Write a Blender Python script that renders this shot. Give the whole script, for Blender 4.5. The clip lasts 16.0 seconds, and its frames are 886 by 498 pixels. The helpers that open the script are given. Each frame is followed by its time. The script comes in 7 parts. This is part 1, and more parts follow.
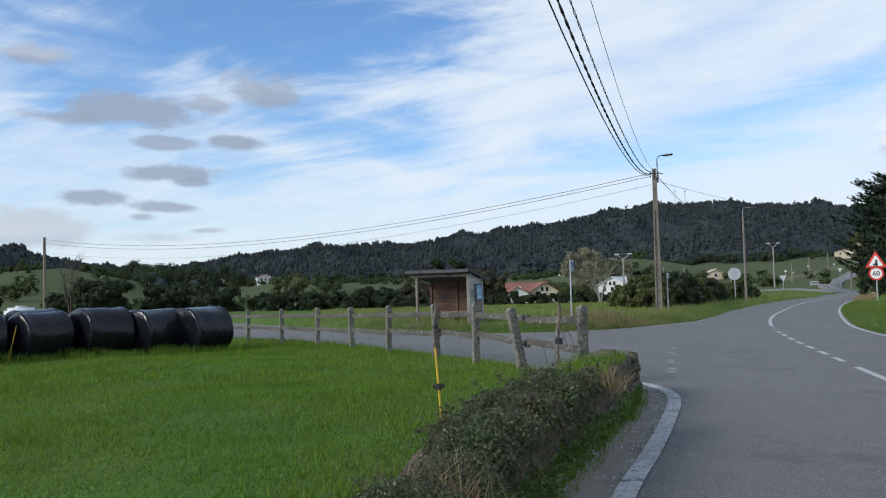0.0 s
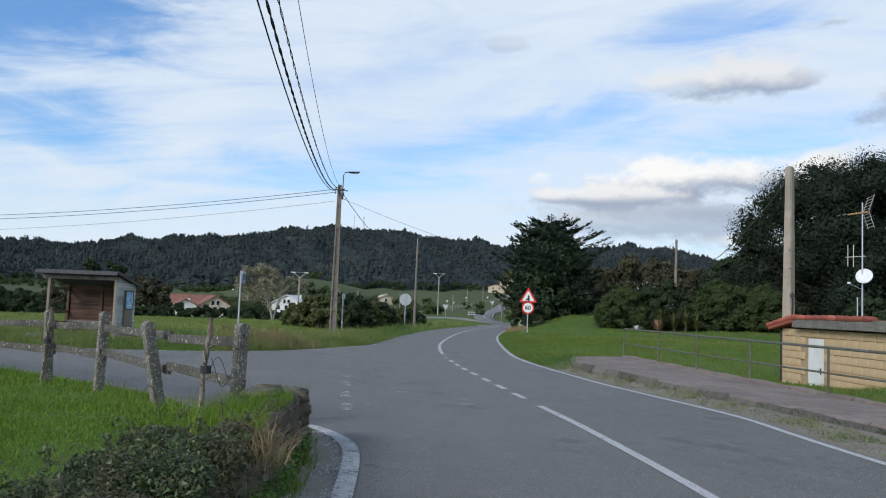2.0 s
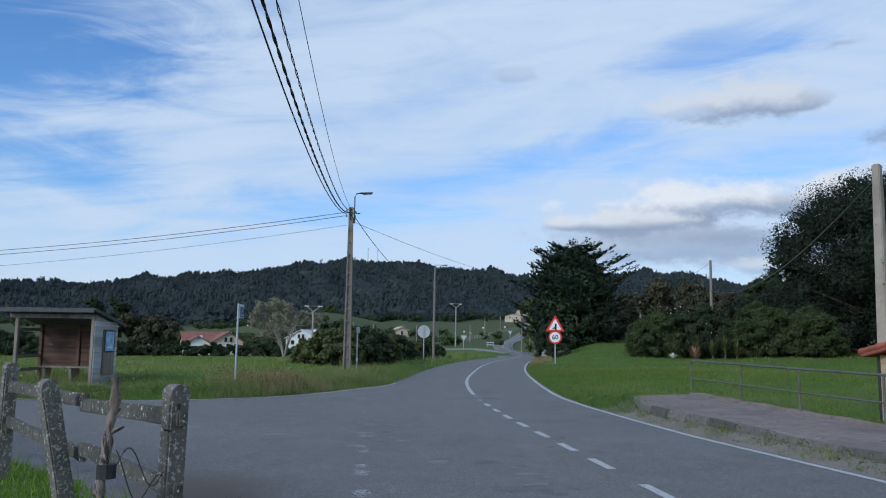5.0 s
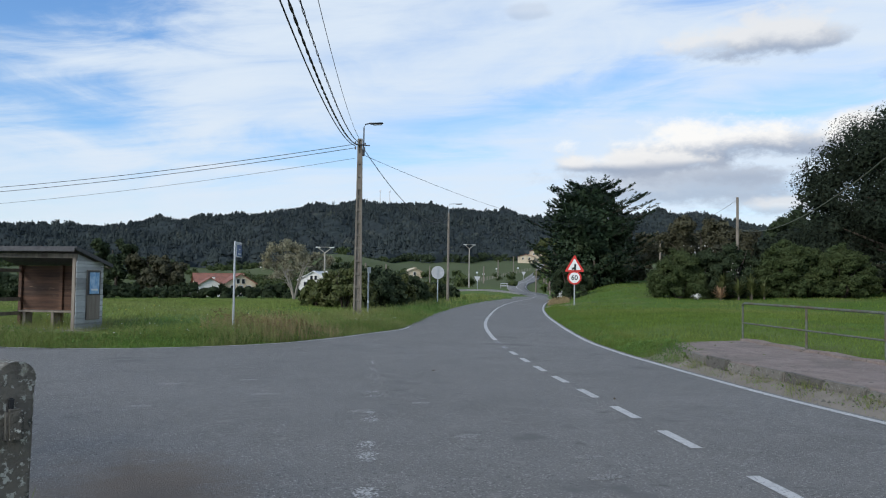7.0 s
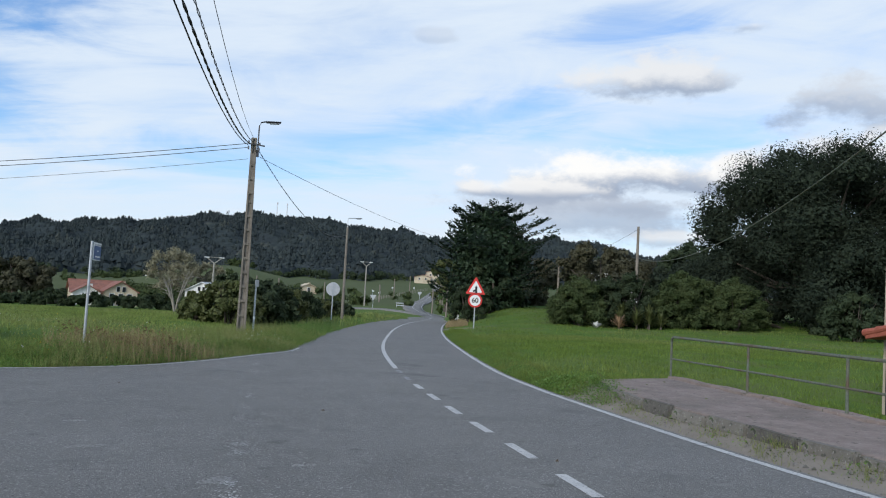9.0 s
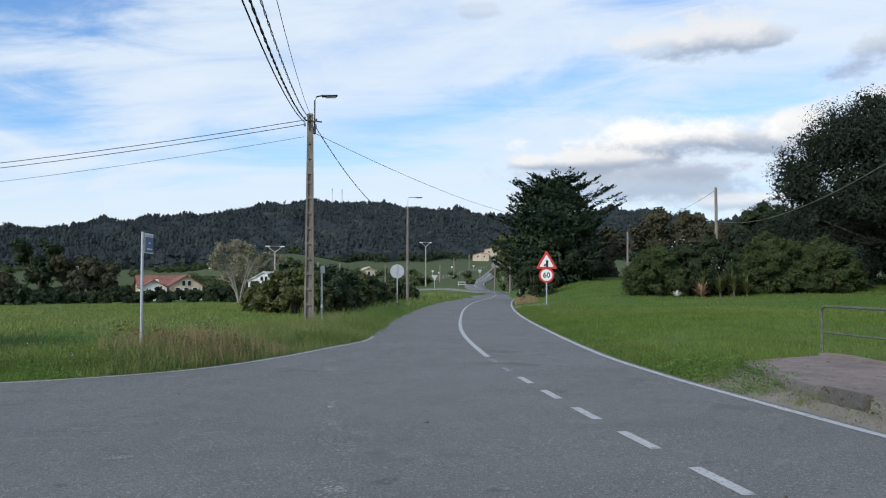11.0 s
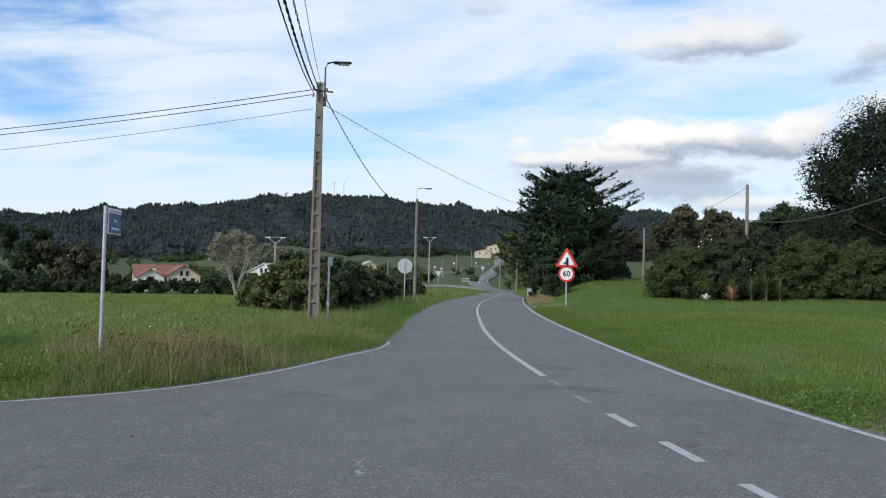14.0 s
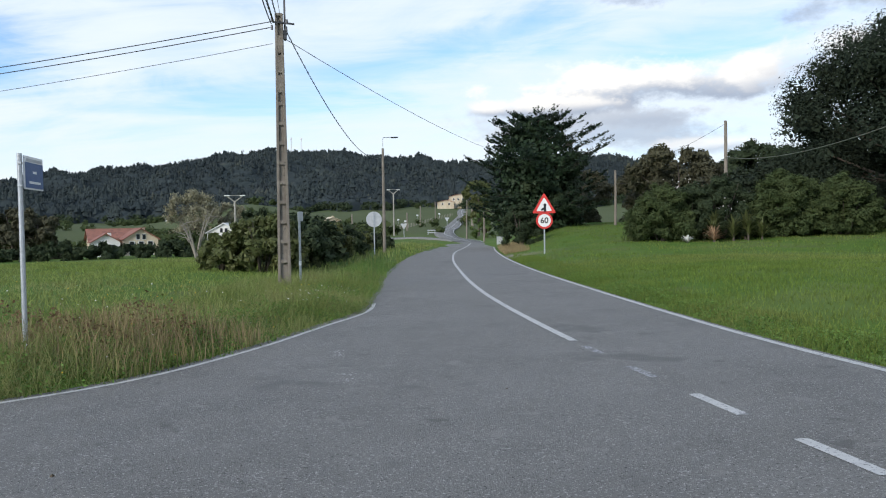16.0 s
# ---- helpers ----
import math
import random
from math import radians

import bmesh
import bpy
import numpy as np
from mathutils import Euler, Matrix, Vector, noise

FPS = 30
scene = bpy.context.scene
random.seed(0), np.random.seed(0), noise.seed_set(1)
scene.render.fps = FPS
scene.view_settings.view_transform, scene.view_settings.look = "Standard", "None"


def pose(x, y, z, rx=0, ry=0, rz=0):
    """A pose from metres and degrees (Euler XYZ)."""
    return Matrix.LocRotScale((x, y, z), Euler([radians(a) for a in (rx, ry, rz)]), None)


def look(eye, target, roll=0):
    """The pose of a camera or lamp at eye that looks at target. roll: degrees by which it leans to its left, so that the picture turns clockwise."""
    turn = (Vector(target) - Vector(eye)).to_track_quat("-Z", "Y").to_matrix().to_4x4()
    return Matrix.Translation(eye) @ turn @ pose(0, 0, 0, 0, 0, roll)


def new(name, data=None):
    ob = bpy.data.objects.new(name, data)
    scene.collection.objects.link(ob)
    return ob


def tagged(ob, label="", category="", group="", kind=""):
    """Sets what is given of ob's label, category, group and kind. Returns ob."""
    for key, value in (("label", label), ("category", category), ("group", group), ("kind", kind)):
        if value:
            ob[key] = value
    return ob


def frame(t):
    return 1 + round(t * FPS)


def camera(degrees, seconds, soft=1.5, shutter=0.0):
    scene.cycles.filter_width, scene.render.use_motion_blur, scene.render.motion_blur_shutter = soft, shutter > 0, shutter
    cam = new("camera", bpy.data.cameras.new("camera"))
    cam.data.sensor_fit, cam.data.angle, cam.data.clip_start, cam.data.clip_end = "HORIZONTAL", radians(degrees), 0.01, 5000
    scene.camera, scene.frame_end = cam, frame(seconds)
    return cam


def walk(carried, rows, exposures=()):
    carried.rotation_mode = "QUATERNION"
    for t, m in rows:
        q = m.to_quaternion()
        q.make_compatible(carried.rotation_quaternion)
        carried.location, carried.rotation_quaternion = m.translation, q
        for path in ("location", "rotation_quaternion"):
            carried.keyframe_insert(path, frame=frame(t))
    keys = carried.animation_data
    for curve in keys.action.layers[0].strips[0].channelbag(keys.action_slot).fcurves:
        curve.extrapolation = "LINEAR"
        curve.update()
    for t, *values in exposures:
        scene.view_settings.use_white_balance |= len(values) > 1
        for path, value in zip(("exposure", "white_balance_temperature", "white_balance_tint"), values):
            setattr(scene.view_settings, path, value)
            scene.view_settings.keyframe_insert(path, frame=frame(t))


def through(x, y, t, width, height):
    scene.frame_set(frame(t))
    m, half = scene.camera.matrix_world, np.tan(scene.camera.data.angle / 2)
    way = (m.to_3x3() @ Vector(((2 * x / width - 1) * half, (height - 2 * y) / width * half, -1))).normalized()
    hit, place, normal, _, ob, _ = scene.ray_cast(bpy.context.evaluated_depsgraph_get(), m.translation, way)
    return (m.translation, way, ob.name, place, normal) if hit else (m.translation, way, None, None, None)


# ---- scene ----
cam = camera(58.98, 16.0, soft=1.1)
PATH = [
    (0, pose(0.017, 0.010, 1.575, 92.72, 1.43, 0.57)),
    (0.5, pose(0.108, 0.707, 1.535, 92.70, 1.34, -5.62)),
    (1, pose(0.254, 1.390, 1.513, 93.11, 1.07, -12.04)),
    (1.5, pose(0.414, 2.054, 1.502, 92.83, -1.34, -18.73)),
    (2, pose(0.598, 2.697, 1.515, 94.22, -2.35, -22.88)),
    (2.5, pose(0.746, 3.354, 1.541, 95.25, -1.48, -22.28)),
    (3, pose(0.881, 4.024, 1.560, 96.49, -0.36, -21.30)),
    (3.5, pose(1.019, 4.674, 1.573, 97.41, -0.26, -21.16)),
    (3.7, pose(1.078, 4.930, 1.567, 97.45, -0.40, -22.35)),
    (5.8, pose(2.052, 7.326, 1.571, 94.79, -2.04, -20.83)),
    (6, pose(2.115, 7.572, 1.566, 94.24, -2.90, -21.25)),
    (6.5, pose(2.276, 8.190, 1.548, 92.80, -3.17, -21.50)),
    (7, pose(2.458, 8.806, 1.547, 92.14, -0.77, -20.81)),
    (7.5, pose(2.681, 9.405, 1.547, 91.74, -1.72, -23.53)),
    (8, pose(2.956, 10.006, 1.549, 92.44, -2.54, -25.87)),
    (8.5, pose(3.137, 10.610, 1.553, 93.30, -4.28, -27.71)),
    (9, pose(3.330, 11.238, 1.559, 93.79, -3.12, -28.47)),
    (9.5, pose(3.437, 11.858, 1.559, 93.43, -1.71, -27.38)),
    (10, pose(3.560, 12.483, 1.553, 92.61, -0.81, -24.68)),
    (10.2, pose(3.597, 12.731, 1.549, 92.34, -0.05, -23.37)),
    (12.3, pose(4.205, 15.423, 1.581, 91.58, -0.03, -25.96)),
    (12.5, pose(4.265, 15.666, 1.573, 91.58, -0.01, -25.13)),
    (13, pose(4.378, 16.264, 1.591, 91.94, -0.58, -21.19)),
    (13.5, pose(4.460, 16.864, 1.574, 92.08, -1.58, -24.74)),
    (14, pose(4.571, 17.481, 1.552, 91.79, -1.39, -24.23)),
    (14.5, pose(4.612, 18.096, 1.534, 91.78, -1.34, -22.51)),
    (15, pose(4.735, 18.688, 1.521, 91.60, -0.36, -24.57)),
    (15.5, pose(4.871, 19.336, 1.526, 91.45, 0.17, -26.60)),
    (16, pose(5.007, 19.998, 1.516, 88.28, 0.96, -26.99)),
]
EXPOSURES = ((0, 0.05, 6400, 10), (2.0, 0.0, 6300, 10), (3.5, -0.27, 5500, 8), (6.0, -0.22, 5950, 10), (7.0, 0.0, 6300, 10), (10.0, 0.05, 6300, 10), (14.0, 0.12, 6400, 10), (15.3, 0.18, 6450, 10), (16.0, 0.26, 6500, 10))
walk(cam, PATH, EXPOSURES)

# ---- light ----
def build_world():
    w = bpy.data.worlds.new("sky")
    scene.world = w
    w.use_nodes = True
    nt = w.node_tree
    nt.nodes.clear()
    N, L = nt.nodes.new, nt.links.new

    def math_node(op, a, b=None, c=None):
        n = N("ShaderNodeMath")
        n.operation = op
        for i, v in enumerate((a, b, c)):
            if v is None:
                continue
            if isinstance(v, (int, float)):
                n.inputs[i].default_value = v
            else:
                L(v, n.inputs[i])
        return n.outputs[0]

    def ramp(v, lo, hi):
        n = N("ShaderNodeMapRange")
        n.interpolation_type = "SMOOTHSTEP"
        L(v, n.inputs[0])
        n.inputs[1].default_value, n.inputs[2].default_value = lo, hi
        return n.outputs[0]

    def mix(f, a, b):
        n = N("ShaderNodeMix")
        n.data_type = "RGBA"
        L(f, n.inputs[0])
        for s, v in ((6, a), (7, b)):
            if isinstance(v, tuple):
                n.inputs[s].default_value = (*v, 1)
            else:
                L(v, n.inputs[s])
        return n.outputs[2]

    def noise_node(vec, scale, detail=6, rough=0.55, distort=0.0):
        n = N("ShaderNodeTexNoise")
        L(vec, n.inputs["Vector"])
        n.inputs["Scale"].default_value, n.inputs["Detail"].default_value = scale, detail
        n.inputs["Roughness"].default_value, n.inputs["Distortion"].default_value = rough, distort
        return n.outputs[0]

    def mapped(vec, loc, rot, sc):
        n = N("ShaderNodeMapping")
        L(vec, n.inputs[0])
        n.inputs[1].default_value, n.inputs[3].default_value = loc, sc
        n.inputs[2].default_value = [radians(a) for a in rot]
        return n.outputs[0]

    sky = N("ShaderNodeTexSky")
    sky.sky_type, sky.sun_disc = "NISHITA", False
    sky.sun_elevation, sky.sun_rotation = SUN_EL, SUN_AZ
    sky.air_density, sky.dust_density, sky.ozone_density = 1.0, 0.6, 2.5
    tint = N("ShaderNodeMix")
    tint.data_type, tint.blend_type = "RGBA", "MULTIPLY"
    tint.inputs[0].default_value = 1.0
    L(sky.outputs[0], tint.inputs[6])
    tint.inputs[7].default_value = (SKY_GAIN * 0.79, SKY_GAIN * 0.99, SKY_GAIN * 1.18, 1)
    blue = tint.outputs[2]

    way = N("ShaderNodeTexCoord").outputs["Generated"]
    sep = N("ShaderNodeSeparateXYZ")
    L(way, sep.inputs[0])
    dx, dy, dz = sep.outputs
    up = math_node("MAXIMUM", dz, 0.0)
    az = math_node("MULTIPLY", math_node("ARCTAN2", dx, dy), 57.2958)
    el = math_node("MULTIPLY", math_node("ARCSINE", dz), 57.2958)
    # a flat cloud deck, seen in perspective
    den = math_node("ADD", up, 0.16)
    deck = N("ShaderNodeCombineXYZ")
    L(math_node("DIVIDE", dx, den), deck.inputs[0])
    L(math_node("DIVIDE", dy, den), deck.inputs[1])
    deck = deck.outputs[0]

    # high cirrus: a veil drawn out in streaks, with clear gaps
    turned = mapped(deck, (0, 0, 0), (0, 0, -62), (1, 1, 1))
    c1 = noise_node(mapped(turned, (3.1, 1.4, 0), (0, 0, 0), (1.35, 0.62, 1)), 1.0, 8, 0.58, 0.7)
    c2 = noise_node(mapped(turned, (0.3, 5.2, 0), (0, 0, 0), (5.5, 0.9, 1)), 1.0, 7, 0.62, 0.5)
    plane = N("ShaderNodeCombineXYZ")
    L(math_node("ADD", math_node("MULTIPLY", az, 0.085), math_node("MULTIPLY", el, -0.10)), plane.inputs[0])
    L(math_node("MULTIPLY", el, 0.30), plane.inputs[1])
    c3 = noise_node(plane.outputs[0], 1.0, 9, 0.60, 0.9)
    streak = math_node("ADD", math_node("MULTIPLY", math_node("SUBTRACT", c1, 0.5), 0.7), math_node("MULTIPLY", math_node("SUBTRACT", c2, 0.5), 0.45))
    streak = math_node("ADD", streak, math_node("MULTIPLY", math_node("SUBTRACT", c3, 0.5), 0.95))
    clear = math_node("ADD", math_node("MULTIPLY", ramp(az, 0, -16), 0.22), math_node("MULTIPLY", ramp(el, 22, 45), 0.45))
    for ca, ce, wa, we, tilt, weight in GAPS:
        da, de = math_node("SUBTRACT", az, ca), math_node("SUBTRACT", el, ce)
        de = math_node("ADD", de, math_node("MULTIPLY", da, tilt))
        u, v = math_node("DIVIDE", da, wa), math_node("DIVIDE", de, we)
        r = math_node("SQRT", math_node("ADD", math_node("MULTIPLY", u, u), math_node("MULTIPLY", v, v)))
        r = math_node("ADD", r, math_node("MULTIPLY", streak, 1.5))
        clear = math_node("MAXIMUM", clear, math_node("MULTIPLY", ramp(r, 1.5, 0.2), weight))
    cover = math_node("SUBTRACT", math_node("ADD", 0.78, math_node("MULTIPLY", streak, 1.15)), clear)
    col = mix(ramp(cover, -0.25, 1.12), blue, CLOUD_WHITE)

    # low cumulus: (azimuth, elevation, half width, half height, lit, weight)
    fine = noise_node(mapped(way, (0, 0, 0), (0, 0, 0), (1, 1, 1.8)), 10.0, 8, 0.62)
    broad = noise_node(mapped(way, (4, 2, 1), (0, 0, 0), (1, 1, 1.9)), 4.0, 5, 0.55)
    wob = math_node("ADD", math_node("MULTIPLY", math_node("SUBTRACT", fine, 0.5), 3.6), math_node("MULTIPLY", math_node("SUBTRACT", broad, 0.5), 2.8))
    for ca, ce, wa, we, lit, weight in CLOUDS:
        u = math_node("DIVIDE", math_node("SUBTRACT", az, ca), wa)
        v = math_node("DIVIDE", math_node("SUBTRACT", el, ce), we)
        r = math_node("SQRT", math_node("ADD", math_node("MULTIPLY", u, u), math_node("MULTIPLY", v, v)))
        inside = ramp(math_node("ADD", r, wob), 1.25, 0.45)
        shade = ramp(math_node("SUBTRACT", v, math_node("MULTIPLY", wob, 0.6)), -0.55, 0.35)
        body = mix(math_node("MULTIPLY", shade, lit), CLOUD_GREY, CLOUD_BRIGHT)
        col = mix(math_node("MULTIPLY", inside, weight), col, body)
    # pale haze over the horizon
    col = mix(math_node("MULTIPLY", ramp(el, 7.5, 1), 0.45), col, HORIZON)
    bg = N("ShaderNodeBackground")
    L(col, bg.inputs[0])
    bg.inputs[1].default_value = 1.0
    L(bg.outputs[0], N("ShaderNodeOutputWorld").inputs[0])


SUN_EL, SUN_AZ = radians(28), radians(-118)
SKY_GAIN = 0.150
CLOUD_WHITE = (0.735, 0.82, 0.91)
CLOUD_BRIGHT = (1.0, 0.97, 0.92)
CLOUD_GREY = (0.33, 0.39, 0.50)
HORIZON = (0.79, 0.845, 0.885)
# clear gaps in the veil: (azimuth, elevation, half width, half height, tilt, weight)
GAPS = (
    (-17.0, 21.0, 19.0, 6.5, 0.10, 0.95), (-6.5, 11.4, 9.0, 2.9, 0.14, 0.90), (-25.0, 15.5, 9.0, 4.0, 0.0, 0.75), (-15.0, 8.5, 5.0, 2.5, 0.0, 0.6), (4.5, 8.2, 6.0, 0.9, 0.05, 0.35),
    (31.0, 13.2, 9.0, 1.7, -0.22, 0.45), (41.0, 19.6, 6.0, 1.6, 0.0, 0.45), (22.0, 11.0, 7.0, 0.8, -0.05, 0.35), (47.0, 12.4, 6.0, 1.2, 0.0, 0.4), (12.0, 26.0, 9.0, 2.0, 0.0, 0.35), (13.0, 9.0, 9.0, 1.3, -0.03, 0.5), (3.0, 7.0, 6.0, 0.8, 0.0, 0.3),
)
CLOUDS = (
    (-12.9, 13.8, 3.6, 1.4, 0.05, 0.9), (-22.4, 12.3, 5.0, 0.85, 0.0, 0.9), (-16.8, 13.0, 2.4, 0.7, 0.1, 0.8), (-26.5, 11.7, 2.4, 0.45, 0.0, 0.85),
    (-14.7, 10.5, 1.9, 0.45, 0.0, 0.9), (-20.2, 10.3, 2.0, 0.4, 0.0, 0.8), (-19.3, 8.2, 2.4, 0.5, 0.0, 0.9), (-18.4, 7.7, 1.2, 0.3, 0.0, 0.85),
    (-24.9, 6.5, 1.8, 0.45, 0.0, 0.9), (-19.5, 5.9, 2.2, 0.38, 0.0, 0.9), (-21.5, 5.2, 1.0, 0.28, 0.0, 0.8), (-17.6, 4.3, 1.2, 0.22, 0.0, 0.75),
    (-28.6, 15.4, 2.2, 0.7, 0.2, 0.8), (-28.5, 4.3, 3.4, 1.0, 0.25, 0.75), (-20.5, 3.9, 3.0, 0.5, 0.2, 0.5),
    (44.5, 16.3, 5.4, 1.7, 0.75, 0.85), (54.5, 14.4, 6.0, 2.1, 0.45, 0.75), (27.0, 19.0, 1.3, 0.4, 0.3, 0.28), (49.0, 19.4, 2.4, 0.5, 0.8, 0.5),
    (40.5, 6.9, 11.0, 1.7, 0.35, 0.7), (43.5, 9.5, 9.0, 1.7, 1.0, 0.95), (35.0, 8.4, 4.5, 0.7, 0.9, 0.8), (55.0, 10.4, 6.0, 2.0, 0.8, 0.8), (42.0, 7.4, 6.0, 0.9, 0.15, 0.6), (46.5, 5.2, 4.0, 0.7, 0.9, 0.6),
)
build_world()
sun = new("sun", bpy.data.lights.new("sun", "SUN"))
sun.data.energy, sun.data.angle, sun.data.color = 2.5, radians(18), (1.0, 0.95, 0.88)
sun.matrix_world = look((math.sin(SUN_AZ) * 50, math.cos(SUN_AZ) * 50, 50 * math.tan(SUN_EL)), (0, 0, 0))


# ---- materials ----
def rgb(c):
    return (*c, 1) if len(c) == 3 else c


def material(name, colors, scale=8.0, rough=0.8, bump=0.2, bump_scale=60.0, metal=0.0, spots=None, per="", stretch=(1, 1, 1), detail=6, spec=0.4, through=0.0, vary=(0.62, 1.3)):
    """colors: two or three tones mixed by broad and fine noise; spots: (colour, scale, threshold); per: 'object' or 'island' for a tone of its own."""
    m = bpy.data.materials.new(name)
    m.use_nodes = True
    nt = m.node_tree
    N, L = nt.nodes.new, nt.links.new
    b = nt.nodes["Principled BSDF"]
    b.inputs["Roughness"].default_value, b.inputs["Metallic"].default_value = rough, metal
    b.inputs["Specular IOR Level"].default_value = spec
    co = N("ShaderNodeTexCoord").outputs["Object"]
    mp = N("ShaderNodeMapping")
    L(co, mp.inputs[0])
    mp.inputs[3].default_value = stretch
    co = mp.outputs[0]

    def noise_of(s, d=detail, r=0.6):
        n = N("ShaderNodeTexNoise")
        L(co, n.inputs["Vector"])
        n.inputs["Scale"].default_value, n.inputs["Detail"].default_value, n.inputs["Roughness"].default_value = s, d, r
        return n.outputs[0]

    def spread(v, lo, hi):
        n = N("ShaderNodeMapRange")
        L(v, n.inputs[0])
        n.inputs[1].default_value, n.inputs[2].default_value = lo, hi
        return n.outputs[0]

    def mix(f, a, c, mode="MIX"):
        n = N("ShaderNodeMix")
        n.data_type, n.blend_type = "RGBA", mode
        if isinstance(f, float):
            n.inputs[0].default_value = f
        else:
            L(f, n.inputs[0])
        for s, v in ((6, a), (7, c)):
            if isinstance(v, tuple):
                n.inputs[s].default_value = rgb(v)
            else:
                L(v, n.inputs[s])
        return n.outputs[2]

    col = mix(spread(noise_of(scale), 0.32, 0.68), colors[0], colors[1])
    if len(colors) > 2:
        col = mix(spread(noise_of(scale * 0.17, 3), 0.45, 0.7), col, colors[2])
    if spots:
        for sc, ss, th in spots:
            col = mix(spread(noise_of(ss, 4, 0.65), th, th + 0.06), col, sc)
    if per:
        src = N("ShaderNodeObjectInfo").outputs["Random"] if per == "object" else N("ShaderNodeNewGeometry").outputs["Random Per Island"]
        tone = N("ShaderNodeMapRange")
        L(src, tone.inputs[0])
        tone.inputs[3].default_value, tone.inputs[4].default_value = vary
        cb = N("ShaderNodeCombineColor")
        for i in range(3):
            L(tone.outputs[0], cb.inputs[i])
        col = mix(1.0, col, cb.outputs[0], "MULTIPLY")
    L(col, b.inputs["Base Color"])
    if bump:
        bp = N("ShaderNodeBump")
        bp.inputs["Strength"].default_value = bump
        bp.inputs["Distance"].default_value = 0.02
        L(noise_of(bump_scale, 5), bp.inputs["Height"])
        L(bp.outputs[0], b.inputs["Normal"])
    if through:
        tr = N("ShaderNodeBsdfTranslucent")
        L(col, tr.inputs[0])
        ms = N("ShaderNodeMixShader")
        ms.inputs[0].default_value = through
        L(b.outputs[0], ms.inputs[1])
        L(tr.outputs[0], ms.inputs[2])
        L(ms.outputs[0], nt.nodes["Material Output"].inputs[0])
    return m


M = {}
ASPHALT = ((((0.148, 0.145, 0.134), (0.180, 0.176, 0.163), (0.188, 0.184, 0.171)), 1.6, 0.9, 1.0, 75), {"spots": [((0.40, 0.39, 0.365), 52, 0.575), ((0.05, 0.05, 0.046), 44, 0.59), ((0.215, 0.21, 0.194), 2.6, 0.62), ((0.125, 0.122, 0.114), 1.9, 0.64), ((0.31, 0.305, 0.288), 23, 0.615), ((0.09, 0.088, 0.082), 19, 0.64), ((0.138, 0.136, 0.128), 0.45, 0.60)], "detail": 8})
M["asphalt"] = material("asphalt", *ASPHALT[0], **ASPHALT[1])
M["paint"] = material("road_paint", ((0.44, 0.44, 0.42), (0.55, 0.545, 0.52)), 9, 0.75, 0.4, 120, spots=[((0.2, 0.2, 0.2), 34, 0.57), ((0.24, 0.24, 0.235), 4, 0.62)])
M["worn_paint"] = material("worn_road_paint", ((0.30, 0.305, 0.31), (0.42, 0.42, 0.42)), 9, 0.8, 0.4, 120, spots=[((0.165, 0.163, 0.16), 30, 0.47), ((0.165, 0.163, 0.16), 6, 0.54)])
M["chip"] = material("bare_pale_chippings", ((0.24, 0.235, 0.22), (0.36, 0.355, 0.335)), 30, 0.9, 0.4, 120)
M["strip_paint"] = material("flaking_white_paint", ((0.46, 0.455, 0.43), (0.60, 0.595, 0.57), (0.38, 0.375, 0.35)), 7, 0.85, 0.8, 90, spots=[((0.17, 0.165, 0.15), 22, 0.56), ((0.16, 0.152, 0.138), 5, 0.59), ((0.09, 0.085, 0.075), 60, 0.62)])
M["blade"] = material("grass_blades", ((0.092, 0.180, 0.016), (0.150, 0.256, 0.026), (0.182, 0.250, 0.040)), 0.6, 0.7, 0, per="island", spec=0.2, through=0.35)
M["lawn_blade"] = material("lawn_blades", ((0.102, 0.160, 0.028), (0.158, 0.22, 0.046), (0.178, 0.21, 0.06)), 0.6, 0.75, 0, per="island", spec=0.15, through=0.3)
M["meadow_blade"] = material("meadow_grass", ((0.15, 0.21, 0.045), (0.235, 0.285, 0.08), (0.25, 0.26, 0.105)), 0.4, 0.75, 0, per="island", spec=0.15, through=0.3)
M["twig"] = material("dead_bramble_twigs", ((0.06, 0.043, 0.030), (0.12, 0.09, 0.062)), 3, 0.9, 0, per="island", spec=0.1)
M["dry_blade"] = material("long_verge_grass", ((0.145, 0.205, 0.045), (0.285, 0.275, 0.12), (0.14, 0.215, 0.04)), 0.5, 0.75, 0, per="island", spec=0.2, through=0.3)
M["brown_stalk"] = material("dry_weed_stalks", ((0.19, 0.145, 0.075), (0.32, 0.255, 0.14)), 0.8, 0.85, 0, per="island", spec=0.1)
M["concrete"] = material("weathered_concrete", ((0.27, 0.25, 0.22), (0.38, 0.36, 0.32), (0.21, 0.20, 0.18)), 5, 0.9, 0.5, 70, spots=[((0.12, 0.115, 0.10), 13, 0.62)])
M["pale_concrete"] = material("sandy_pale_concrete", ((0.30, 0.255, 0.20), (0.40, 0.35, 0.28), (0.25, 0.215, 0.17)), 3, 0.9, 0.5, 70, spots=[((0.17, 0.15, 0.12), 9, 0.63)])
M["lichen_concrete"] = material("lichened_concrete", ((0.13, 0.118, 0.098), (0.20, 0.185, 0.155), (0.11, 0.10, 0.082)), 9, 0.95, 0.9, 60, spots=[((0.055, 0.055, 0.045), 17, 0.58), ((0.42, 0.42, 0.37), 34, 0.55), ((0.32, 0.31, 0.25), 12, 0.62), ((0.58, 0.58, 0.53), 24, 0.635)])
